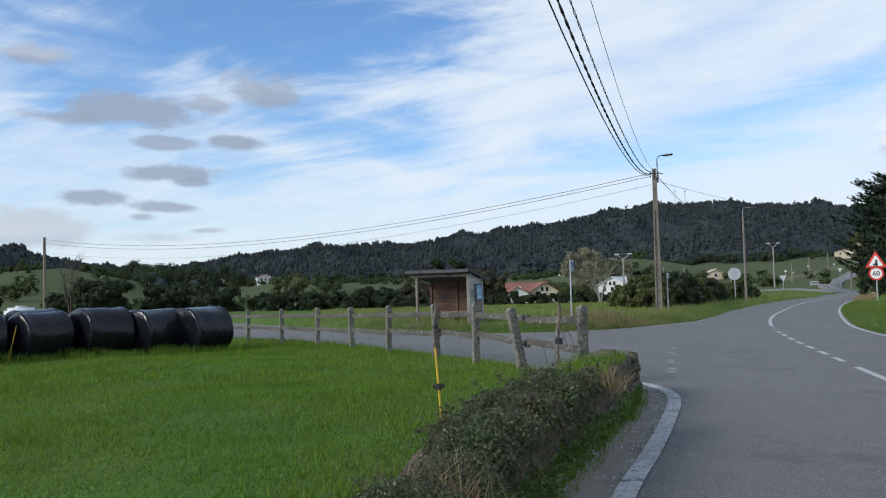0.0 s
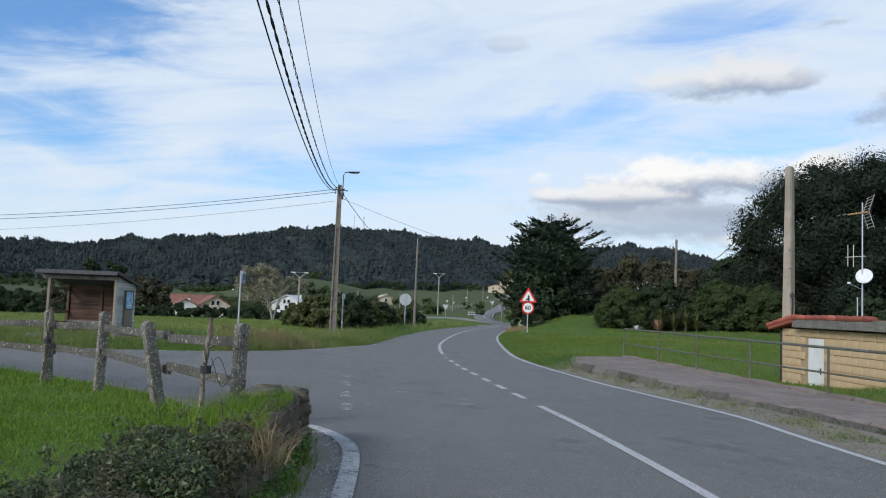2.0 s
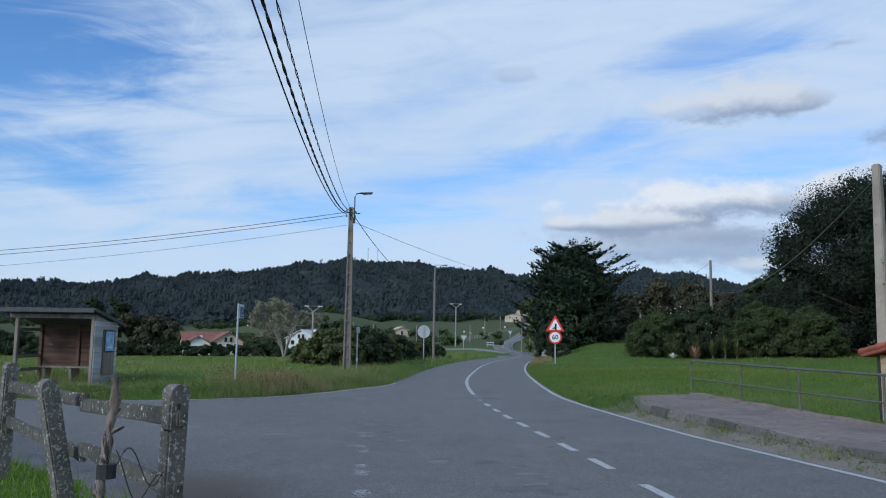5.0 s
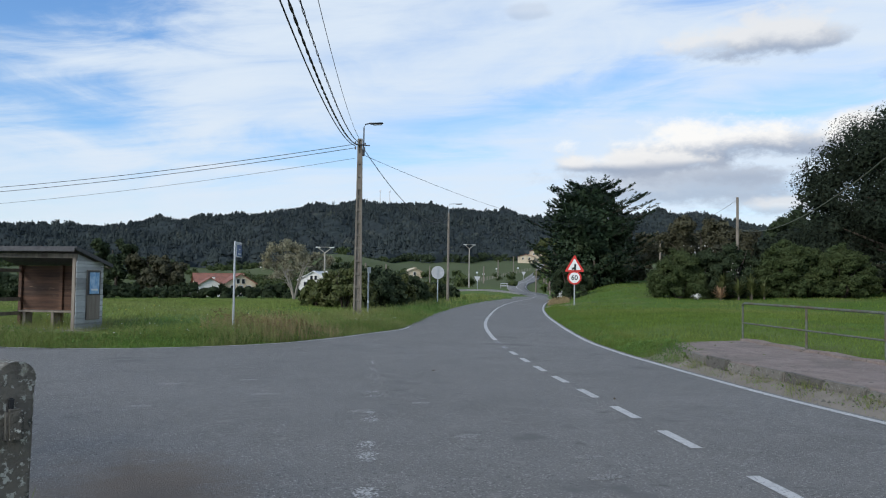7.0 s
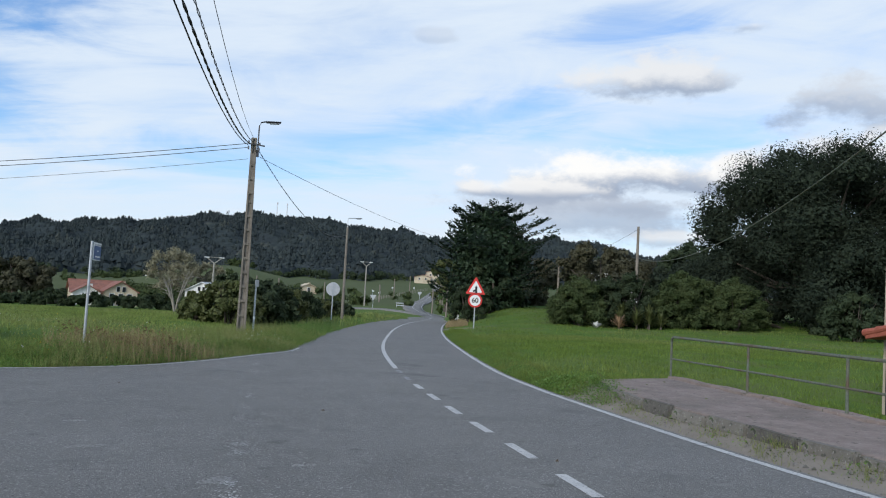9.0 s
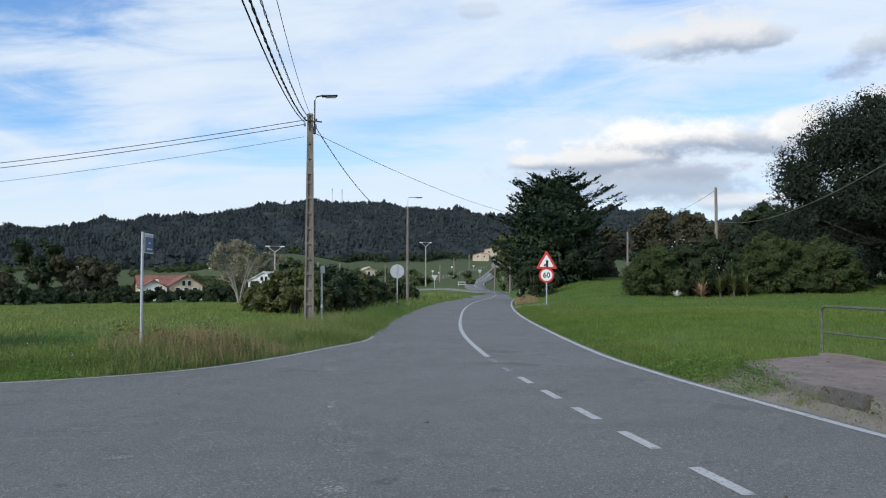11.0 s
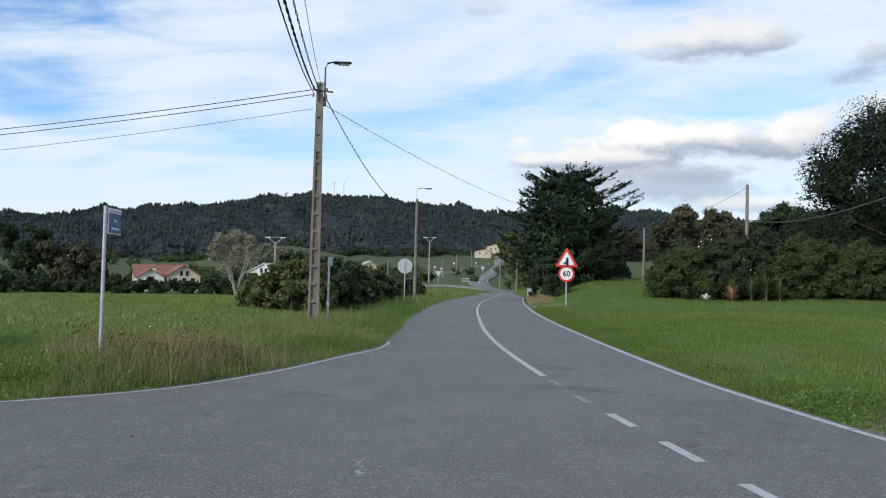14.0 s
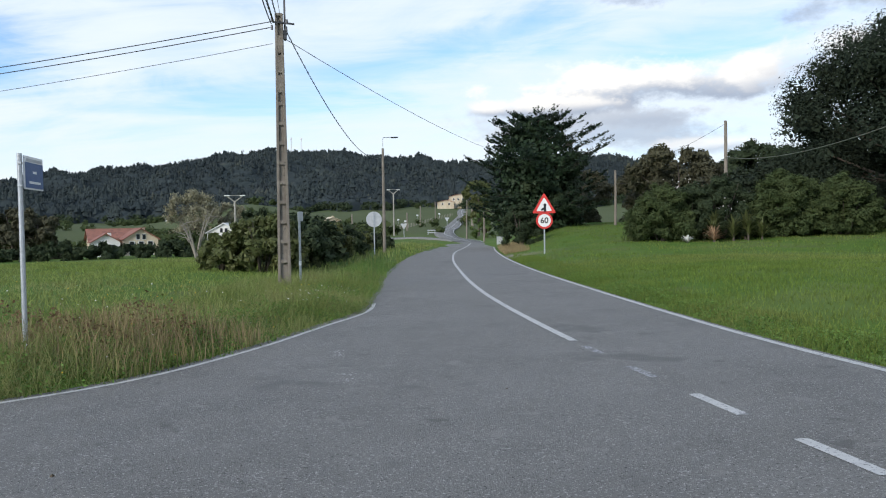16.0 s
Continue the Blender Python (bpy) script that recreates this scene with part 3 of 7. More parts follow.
def land(x, y):
    """Height of the ground in metres."""
    x, y = np.asarray(x, float), np.asarray(y, float)
    dx, dy = x - ORIGIN[0], y - ORIGIN[1]
    d = np.hypot(dx, dy)
    az = np.degrees(np.arctan2(dx, dy))
    zr = z_road(y)
    right, left = gap_to(RIGHT, x, y), gap_to(LEFT, x, y)
    fence, verge = gap_to(FENCE_EDGE, x, y), gap_to(VERGE_EDGE, x, y)
    ripple = 0.05 * np.sin(x * 0.7 + 1.3 * np.sin(y * 0.31)) * np.sin(y * 0.53 + x * 0.2)
    # lawn to the right of the road
    lawn = zr - 0.08 + 0.14 * step01(right, 0.2, 0.75) + 0.26 * step01(right, 0.5, 3.5) + 0.045 * np.clip(d - 50, 0, 50) * step01(right, 1, 8) * (1 - 0.8 * step01(d, 105, 150)) + ripple * step01(right, 1, 4)
    # level, worn ground round the raised pavement
    walk_ = (1 - step01(y, 24.3, 26.2)) * (1 - step01(right, 4.5, 7.5))
    bank = step01(right, 0.25, 0.95)
    lawn = lawn * (1 - walk_) + walk_ * ((zr - 0.05) * (1 - bank) + (0.025 + 0.085 * step01(y, 20.5, 23.2)) * bank - (0.10 + 0.4 * (1 - step01(y, 19.5, 22.5))) * step01(right, 3.5, 4.5))
    lawn = lawn - 0.75 * np.exp(-(((x - 21.5) / 5) ** 2) - ((y - 21) / 8) ** 2)
    # hay field behind the wall and the fence
    field = np.where(y < 42, 0.40 - 0.0235 * y, -0.587 - 0.006 * (y - 42)) + ripple
    field = np.maximum(field, -1.2)
    edge = np.minimum(np.where(y < 12.7, -left, 99), 99)
    edge = np.where(y >= 12.7, -fence, edge)
    field = zr + 0.006 + (field - zr - 0.006) * step01(edge, 0.25, 1.0)
    # rough meadow inside the fork
    mead = zr - 0.05 + 0.28 * step01(-verge, 0.05, 1.2) + 0.22 * step01(-verge, 1.5, 7) + ripple * 0.8
    in_field = np.where(y < 12.7, left < 0, (fence < 0) & (verge < 0) | (fence < 0))
    in_meadow = (verge < 0) & (y > 28) & ~in_field
    z = np.where(right > 0, lawn, zr - np.where((y < 30) & (np.minimum(np.abs(left), np.abs(fence)) < 1.2), 0.02, 0.12))
    z = np.where(in_field & (right < 0), field, z)
    z = np.where(in_meadow & (right < 0), mead, z)
    # far country: a shallow vale, then rising meadows and wooded hills
    r = step01(az, 8, 24) * (1 - step01(az, 60, 90))
    up = -3.0 * step01(d, 75, 130) * (1 - step01(d, 230, 330)) * (1 - r) * step01(az, -60, -30) + (0.3 + 0.9 * r) * step01(d, 120, 235) + (5.5 + 6.5 * r) * step01(d, 215, 520)
    up = up + 9 * np.exp(-(((az - 12.5) / 5.0) ** 2) - ((d - 330) / 70) ** 2)
    up = up + 11 * np.exp(-(((az + 29) / 6.0) ** 2) - ((d - 330) / 110) ** 2)
    up = up + 4.5 * np.exp(-(((az + 12) / 4.0) ** 2) - ((d - 300) / 70) ** 2)
    hill = 1150 * np.tan(np.radians(ridge(az)))
    rough = 8 * np.sin(az * 0.9 + d * 0.004) * np.sin(d * 0.011 + az * 0.35) + 5 * np.sin(az * 2.3) * np.sin(d * 0.02)
    prof = step01(d, 430, 1150)
    up = up + np.maximum(hill - 12, 0) * (0.25 * prof + 0.75 * prof**1.5) * (1 - 0.25 * step01(d, 1200, 2600)) + rough * prof * (1 - step01(d, 950, 1150) * 0.7)
    return z * (1 - 0.6 * step01(d, 150, 400)) + up


# ---- ground and roads ----
def spaced(lo, hi, step, ends, grow=1.16):
    mid = list(np.arange(lo, hi + step / 2, step))
    for sign, stop in ((-1, ends[0]), (1, ends[1])):
        s, v = step, (mid[0] if sign < 0 else mid[-1])
        out = []
        while (v > stop) if sign < 0 else (v < stop):
            s = min(s * grow, 32)
            v = v + sign * s
            out.append(v)
        mid = out[::-1] + mid if sign < 0 else mid + out
    return np.array(mid)


def grid_faces(nx, ny):
    i, j = np.meshgrid(np.arange(nx - 1), np.arange(ny - 1), indexing="ij")
    a = i * ny + j
    return np.stack([a, a + ny, a + ny + 1, a + 1], -1).reshape(-1, 4)


def ground_material():
    """Sward near by, meadow and haze-tinted woodland floor far off."""
    m = material("ground_sward", ((0.062, 0.118, 0.019), (0.092, 0.158, 0.027), (0.118, 0.155, 0.042)), 0.9, 0.95, 0.8, 25, spec=0.1, spots=[((0.10, 0.13, 0.04), 0.22, 0.56)])
    nt = m.node_tree
    b = nt.nodes["Principled BSDF"]
    near = b.inputs["Base Color"].links[0].from_socket
    at = nt.nodes.new("ShaderNodeVertexColor")
    at.layer_name = "cover"
    spl = nt.nodes.new("ShaderNodeSeparateColor")
    nt.links.new(at.outputs[0], spl.inputs[0])
    prev = near
    # first pair, woodland floor: forest's haze blue, keeping gaps between crowns from going dark
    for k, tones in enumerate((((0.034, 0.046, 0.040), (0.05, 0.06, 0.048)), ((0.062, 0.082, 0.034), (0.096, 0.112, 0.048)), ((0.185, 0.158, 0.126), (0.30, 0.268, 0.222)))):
        n = nt.nodes.new("ShaderNodeTexNoise")
        n.inputs["Scale"].default_value, n.inputs["Detail"].default_value = (0.05, 0.02, 3.0)[k], 8
        c = nt.nodes.new("ShaderNodeMix")
        c.data_type = "RGBA"
        nt.links.new(nt.nodes.new("ShaderNodeTexCoord").outputs["Object"], n.inputs["Vector"])
        nt.links.new(n.outputs[0], c.inputs[0])
        c.inputs[6].default_value, c.inputs[7].default_value = rgb(tones[0]), rgb(tones[1])
        x = nt.nodes.new("ShaderNodeMix")
        x.data_type = "RGBA"
        nt.links.new(spl.outputs[k], x.inputs[0])
        nt.links.new(prev, x.inputs[6])
        nt.links.new(c.outputs[2], x.inputs[7])
        prev = x.outputs[2]
    nt.links.new(prev, b.inputs["Base Color"])
    return m


def wood_start(az):
    """Distance at which the forest begins, by azimuth."""
    start = 470 + 40 * np.sin(az * 0.8) + 25 * np.sin(az * 2.1 + 1)
    start = start + 190 * np.exp(-(((az + 29) / 4) ** 2)) + 60 * np.exp(-(((az + 4) / 3) ** 2))
    return start - 250 * np.exp(-(((az + 21.3) / 3.0) ** 2))


def wooded(x, y):
    """Where the far slopes carry forest (1) rather than meadow (0)."""
    dx, dy = x - ORIGIN[0], y - ORIGIN[1]
    d, az = np.hypot(dx, dy), np.degrees(np.arctan2(dx, dy))
    start = wood_start(az)
    return step01(d, start, start + 25)


def build_ground():
    xs = spaced(-16, 34, 0.4, (-1900, 2300))
    ys = spaced(-4, 60, 0.4, (-700, 2300))
    X, Y = np.meshgrid(xs, ys, indexing="ij")
    Z = land(X, Y)
    me = fast_mesh("ground", np.stack([X, Y, Z], -1).reshape(-1, 3), grid_faces(len(xs), len(ys)), ground_material(), True)
    x, y = X.ravel(), Y.ravel()
    d = np.hypot(x - ORIGIN[0], y - ORIGIN[1])
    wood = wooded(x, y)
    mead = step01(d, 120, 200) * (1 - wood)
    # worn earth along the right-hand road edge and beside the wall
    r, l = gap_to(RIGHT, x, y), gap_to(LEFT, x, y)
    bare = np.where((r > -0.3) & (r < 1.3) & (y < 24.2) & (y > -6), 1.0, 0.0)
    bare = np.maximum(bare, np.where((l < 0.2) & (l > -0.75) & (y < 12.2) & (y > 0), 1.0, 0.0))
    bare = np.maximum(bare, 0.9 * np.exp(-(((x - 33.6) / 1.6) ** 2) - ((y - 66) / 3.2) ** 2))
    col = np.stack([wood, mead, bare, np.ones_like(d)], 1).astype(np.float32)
    layer = me.color_attributes.new("cover", "FLOAT_COLOR", "POINT")
    layer.data.foreach_set("color", col.ravel())
    return tagged(new("ground", me), "green grass fields rising to wooded hills", "ground", kind="structure")


def strip(name, left, right, lift, mat, label, category, kind="structure", cols=5):
    """A ribbon between two plan lines with the same number of points, lying on the road's level."""
    t = np.linspace(0, 1, cols)[:, None, None]
    p = left[None] * (1 - t) + right[None] * t
    z = z_road(p[..., 1]) + lift
    v = np.concatenate([p, z[..., None]], -1).reshape(-1, 3)
    ob = new(name, fast_mesh(name, v, grid_faces(cols, len(left)), mat, True))
    return tagged(ob, label, category, kind=kind)


def resampled(line, n):
    s = np.r_[0, np.cumsum(np.linalg.norm(np.diff(line, axis=0), axis=1))]
    q = np.linspace(0, s[-1], n)
    return np.stack([np.interp(q, s, line[:, j]) for j in range(2)], 1)


def by_y(line, ys):
    k = np.argsort(line[:, 1])
    return np.stack([np.interp(ys, line[k, 1], line[k, 0]), ys], 1)


def build_roads():
    ys = np.arange(-40, 131, 0.5)
    west = np.vstack([LEFT, FENCE_EDGE[(FENCE_EDGE[:, 1] > 12.7) & (FENCE_EDGE[:, 1] < 28.6)]])
    main_left = VERGE_EDGE[(VERGE_EDGE[:, 1] > 29.0) & (VERGE_EDGE[:, 0] > 2.2)]
    lw, lm = by_y(west, ys), by_y(main_left, ys)
    left = np.where((ys < 29.0)[:, None], lw, lm)
    left[:, 0] -= np.where(ys < 12, 0.0, 0.12)
    r = by_y(RIGHT, ys)
    r[:, 0] += 0.16
    strip("road", left, r, 0.0, M["asphalt"], "worn grey asphalt country road bending away", "road", cols=14)
    k = 60
    f = resampled(FENCE_EDGE[FENCE_EDGE[:, 1] > 20.5], k)
    v = resampled(VERGE_EDGE[VERGE_EDGE[:, 0] < 4.5][::-1], k)
    strip("side_road", f, v, -0.006, M["asphalt"], "grey asphalt side lane behind the fence", "road", cols=10)


def ribbon(name, line, width, mat, label, lift=0.005, parent=None):
    n = side(line)
    a, b = line - n * width / 2, line + n * width / 2
    v = np.concatenate([np.column_stack([a, z_road(a[:, 1]) + lift]), np.column_stack([b, z_road(b[:, 1]) + lift])])
    k = len(line)
    i = np.arange(k - 1)
    f = np.stack([i, i + 1, i + k + 1, i + k], 1)
    ob = new(name, fast_mesh(name, v, f, mat))
    return tagged(ob, label, "road marking", kind="structure")


def cut(line, s0, s1):
    s = np.r_[0, np.cumsum(np.linalg.norm(np.diff(line, axis=0), axis=1))]
    q = np.linspace(s0, s1, max(3, int((s1 - s0) / 0.5)))
    return np.stack([np.interp(q, s, line[:, j]) for j in range(2)], 1)


def length_at(line, y):
    s = np.r_[0, np.cumsum(np.linalg.norm(np.diff(line, axis=0), axis=1))]
    return float(np.interp(y, line[:, 1], s))


def build_markings():
    mark = "white painted line on the asphalt"
    ribbon("centre_line", cut(CENTRE, 0, length_at(CENTRE, 13.9)), 0.12, M["paint"], "solid " + mark)
    for k in range(9):
        s = length_at(CENTRE, 15.4 + 1.64 * k)
        half = 0.46 if k < 7 else 0.36
        ribbon("lane_dash", cut(CENTRE, s - half, s + half), 0.12, M["paint"] if k < 7 else M["worn_paint"], "short white lane dash on the asphalt", 0.005)
    ribbon("centre_line_far", cut(CENTRE, length_at(CENTRE, 29.4), length_at(CENTRE, 126)), 0.13, M["paint"], "solid " + mark)
    ribbon("edge_line_right", RIGHT[RIGHT[:, 1] < 126], 0.12, M["paint"], "white edge line along the road")
    ribbon("edge_line_left", VERGE_EDGE[(VERGE_EDGE[:, 0] > -4) & (VERGE_EDGE[:, 1] < 37.5) | (VERGE_EDGE[:, 1] < 31) & (VERGE_EDGE[:, 0] > -4)] + np.array((0.10, -0.12)), 0.09, M["paint"], "faded white edge line at the verge", 0.005)
    ribbon("kerb_strip", LEFT[(LEFT[:, 1] > -25) & (LEFT[:, 1] < 12.3)] + np.array((-0.04, 0.02)), 0.17, M["strip_paint"], "flaking white painted edge strip on concrete", 0.012)
    for y0, ln, w, left in ((13.75, 0.75, 0.20, 0.85), (15.45, 0.75, 0.20, 0.75), (17.35, 0.65, 0.19, 0.6), (19.2, 0.6, 0.2, 0.4), (22.3, 0.6, 0.22, 0.3), (23.8, 0.5, 0.2, 0.3), (28.2, 0.5, 0.25, 0.3), (30.0, 0.5, 0.25, 0.3)):
        flecks("give_way_mark", 4.02 + (y0 - 14.1) * 0.285, y0 + ln / 2, w, ln * 1.2, 16, left, "worn white junction mark on the asphalt", False)
    for x, y0, w, ln in ((4.06, 19.95, 0.62, 0.26), (4.94, 18.05, 0.5, 0.22), (5.56, 16.2, 0.44, 0.24), (5.94, 14.25, 0.46, 0.22), (2.85, 21.5, 0.55, 0.25), (2.45, 19.3, 0.42, 0.22), (5.85, 18.5, 0.40, 0.2), (4.07, 21.7, 0.4, 0.2), (4.97, 18.15, 0.4, 0.2), (6.2, 14.95, 0.42, 0.2), (5.53, 19.6, 0.5, 1.3), (6.07, 21.4, 0.45, 1.2)):
        flecks("road_patch", x, y0, w * 0.75, ln * 0.85, 0, 0.75 if ln < 0.5 else 0.25, "pale scuffed patch on the asphalt", True)


def flecks(name, x, y, w, ln, turn, left, label, oval):
    """What is left of old paint: small flat chips over a patch of road."""
    rng = np.random.default_rng(int(x * 100 + y * 1000))
    n = int(w * ln * 5200 * left) + 20
    u, t = rng.uniform(-0.5, 0.5, n), rng.uniform(-0.5, 0.5, n)
    keep = np.hypot(u, t) < 0.5 * rng.uniform(0.75, 1.0, n) if oval else rng.random(n) < (0.25 + left) * np.exp(-((u / 0.36) ** 2)) * (0.55 + 0.45 * np.sin(t * 9 + y * 7))
    u, t = u[keep] * w, t[keep] * ln
    n = len(u)
    c, q = math.cos(radians(-turn)), math.sin(radians(-turn))
    px_, py_ = x + u * c - t * q, y + u * q + t * c
    a = rng.uniform(0, 6.283, (n, 1)) + np.array([[0, 1.4, 3.0, 4.6]])
    k = rng.uniform(0.004, 0.016, (n, 1)) * rng.uniform(0.5, 1.4, (n, 4))
    vx, vy = px_[:, None] + k * np.cos(a), py_[:, None] + k * np.sin(a)
    v = np.stack([vx, vy, z_road(vy) + 0.004 + rng.uniform(0, 0.002, (n, 1))], -1).reshape(-1, 3)
    tagged(new(name, fast_mesh(name, v, np.arange(4 * n).reshape(n, 4), M["chip"] if oval else M["paint"])), label, "road marking", kind="structure")


build_ground()
build_roads()
build_markings()


# ---- poles, cables and signs ----
def ground_at(x, y):
    return float(land(np.array([x]), np.array([y]))[0])


def street_lamp_head(parent, top, way, mat_arm, reach=0.3, head=0.62, rise=0.75):
    """A swan-neck arm with a flat lantern, from the pole's top."""
    w = np.array((math.sin(radians(way)), math.cos(radians(way)), 0))
    t = np.array(top, float)
    up = np.array((0, 0, 1.0))
    pts = [t - up * 0.7, t + up * rise * 0.75, t + up * rise * 0.95 + w * 0.07, t + up * rise * 1.05 + w * reach]
    arm = piece("lamp_arm", pipe(pts, [0.028] * 4, 8), mat_arm, parent, "bent steel lamp arm")
    bm = box((head, 0.2, 0.075), (head / 2, 0, 0), (0, -6, 0), 0.035)
    bmesh.ops.transform(bm, matrix=pose(*(pts[3] - w * 0.04), 0, 0, 90 - way), verts=bm.verts)
    part("lantern", bm, M["dark_steel"], parent, "flat dark street lantern", True)
    bm = box((head * 0.6, 0.15, 0.03), (head * 0.58, 0, -0.05), (0, -6, 0), 0.01)
    bmesh.ops.transform(bm, matrix=pose(*(pts[3] - w * 0.04), 0, 0, 90 - way), verts=bm.verts)
    part("lantern_glass", bm, M["sign_grey"], parent, "pale lantern glass")


def concrete_pole(x, y, top):
    """A tapered concrete pole with recessed panels between its flanges."""
    z = ground_at(x, y) - 0.3
    h = top - z
    ob = thing("utility_pole", (x, y, z), "tapered weathered concrete pole with recessed panels and a lamp", "utility pole", turn=-14)
    w0, w1, d0, d1 = 0.38, 0.22, 0.30, 0.20
    for s in (-1, 1):
        bm = bmesh.new()
        vs = []
        for zz, w, d in ((0, w0, d0), (h, w1, d1)):
            for a, b in ((-1, -1), (1, -1), (1, 1), (-1, 1)):
                vs.append(bm.verts.new((s * (w / 2 - 0.038) + a * 0.038, b * d / 2, zz)))
        for f in ((0, 1, 2, 3), (7, 6, 5, 4), (0, 4, 5, 1), (1, 5, 6, 2), (2, 6, 7, 3), (3, 7, 4, 0)):
            bm.faces.new([vs[i] for i in f])
        bmesh.ops.bevel(bm, geom=list(bm.edges), offset=0.012, segments=1, affect="EDGES")
        part("flange", bm, M["pole_concrete"], ob)
    bm = bmesh.new()
    vs = []
    for zz, w, d in ((0, w0 - 0.1, d0 * 0.45), (h - 0.02, w1 - 0.1, d1 * 0.45)):
        for a, b in ((-1, -1), (1, -1), (1, 1), (-1, 1)):
            vs.append(bm.verts.new((a * w / 2, b * d / 2, zz)))
    for f in ((0, 1, 2, 3), (7, 6, 5, 4), (0, 4, 5, 1), (1, 5, 6, 2), (2, 6, 7, 3), (3, 7, 4, 0)):
        bm.faces.new([vs[i] for i in f])
    part("web", bm, M["pole_concrete"], ob)
    zz = 0.45
    while zz < h - 0.3:
        k = zz / h
        w, d = w0 + (w1 - w0) * k, d0 + (d1 - d0) * k
        tall = 0.1 if zz < h * 0.72 else 0.5
        part("rung", box((w - 0.1, d * 0.94, tall), (0, 0, zz), bevel=0.012), M["pole_concrete"], ob)
        zz += 0.56
    part("cap", box((w1 + 0.01, d1 + 0.01, 0.09), (0, 0, h + 0.02), bevel=0.02), M["pole_concrete"], ob)
    part("bracket", box((0.62, 0.05, 0.05), (0.12, -0.1, h - 0.22), (0, 4, 0), 0.008), M["dark_steel"], ob, "dark iron cable bracket")
    for dx, dz in ((-0.2, -0.2), (-0.2, -0.42), (0.2, -0.45), (0.22, -0.25)):
        part("insulator", tube((dx, -0.1, h + dz), (dx, -0.1, h + dz + 0.13), 0.035, 0.028, 8), M["dark_steel"], ob)
    part("junction_box", box((0.1, 0.12, 0.26), (0.16, -0.06, h - 0.55), bevel=0.01), M["dark_steel"], ob, "small black cable box")
    street_lamp_head(ob, (0.16, -0.02, h), 76, M["dark_steel"])
    return ob


def wood_pole(x, y, top, r=0.11, label="weathered grey wooden utility pole", lean=0.0):
    z = ground_at(x, y) - 0.3
    ob = thing("wooden_pole", (x, y, z), label, "utility pole", turn=30)
    h = top - z
    n = 9
    k = np.linspace(0, 1, n)
    pts = np.column_stack([lean * k * h + 0.02 * np.sin(k * 5), 0.02 * np.cos(k * 4), k * h])
    piece("shaft", pipe(pts, r * (1.15 - 0.35 * k), 10), M["old_wood"], ob)
    part("pole_cap", tube((lean * h, 0.0, h - 0.01), (lean * h, 0, h + 0.04), r * 0.82, r * 0.5, 10), M["old_wood"], ob)
    part("cable_hook", box((0.28, 0.03, 0.03), (0.1 + lean * h, 0, h - 0.25), bevel=0.006), M["dark_steel"], ob)
    return ob


def cable(a, b, sag, r=0.012, label="thin black overhead cable", twist=False, n=40, mat="cable"):
    a, b = np.array(a, float), np.array(b, float)
    k = np.linspace(0, 1, n if not twist else 260)[:, None]
    p = a + (b - a) * k
    p[:, 2] -= (4 * sag * k * (1 - k))[:, 0]
    if twist:
        ph = k[:, 0] * np.linalg.norm(b - a) * 5.2
        both = []
        for s in (0, math.pi):
            q = p.copy()
            q[:, 0] += 0.014 * np.cos(ph + s)
            q[:, 2] += 0.014 * np.sin(ph + s)
            both.append(pipe(q, r, 6))
        arr = joined(both)
    else:
        arr = pipe(p, r, 5)
    return tagged(piece("cable", arr, M[mat]), label, "cable", "overhead cables")


POLE = (11.13, 42.09)
concrete_pole(*POLE, 7.55)
far_end = (-3.1, -1.7)
wood_pole(*far_end, 9.2, 0.13)
px, py = POLE
fx, fy = far_end
cable((px - 0.15, py, 7.35), (fx + 0.52, fy, 8.35), 2.0, 0.015, "thick twisted black overhead cable", True)
cable((px - 0.22, py, 7.3), (fx + 0.36, fy, 8.3), 2.0, 0.015, "thick black overhead cable")
cable((px - 0.05, py, 7.45), (fx + 0.68, fy, 8.6), 2.0, 0.009, "thin twisted black overhead cable", True)
cable((px + 0.05, py, 7.5), (fx + 0.96, fy, 9.1), 1.8, 0.007)
LPOLE = (-43.8, 84.2)
wood_pole(*LPOLE, 7.9, 0.17)
cable((px - 0.25, py, 7.36), (LPOLE[0], LPOLE[1], 7.7), 1.95, 0.014)
cable((px - 0.25, py, 7.2), (LPOLE[0], LPOLE[1], 7.3), 1.95, 0.014)
cable((px - 0.2, py, 6.75), (-52, 90, 7.6), 2.6, 0.008)
L2 = (29.1, 77.6)
cable((px + 0.2, py, 7.15), (L2[0], L2[1], 7.1), 1.35, 0.010, twist=True)
cable((px + 0.2, py, 6.9), (52.0, 88.5, 8.2), 1.0, 0.010)


def tall_lamp(x, y, top, way, label):
    z = ground_at(x, y) - 0.2
    ob = thing("street_lamp", (x, y, z), label, "street lamp")
    h = top - z
    part("shaft", tube((0, 0, 0), (0, 0, h), 0.15, 0.10, 8), M["pole_concrete"], ob)
    street_lamp_head(ob, (0, 0, h), way, M["steel"], 0.9, 0.7, 0.9)
    return ob


tall_lamp(*L2, 7.7, 75, "tall concrete street lamp pole above the hedge")


def round_sign(name, r, mat, z, y, parent, label=""):
    bm = bmesh.new()
    bmesh.ops.create_cone(bm, cap_ends=True, segments=40, radius1=r, radius2=r, depth=0.012)
    bmesh.ops.transform(bm, matrix=pose(0, y, z, 90), verts=bm.verts)
    return part(name, bm, mat, parent, label)


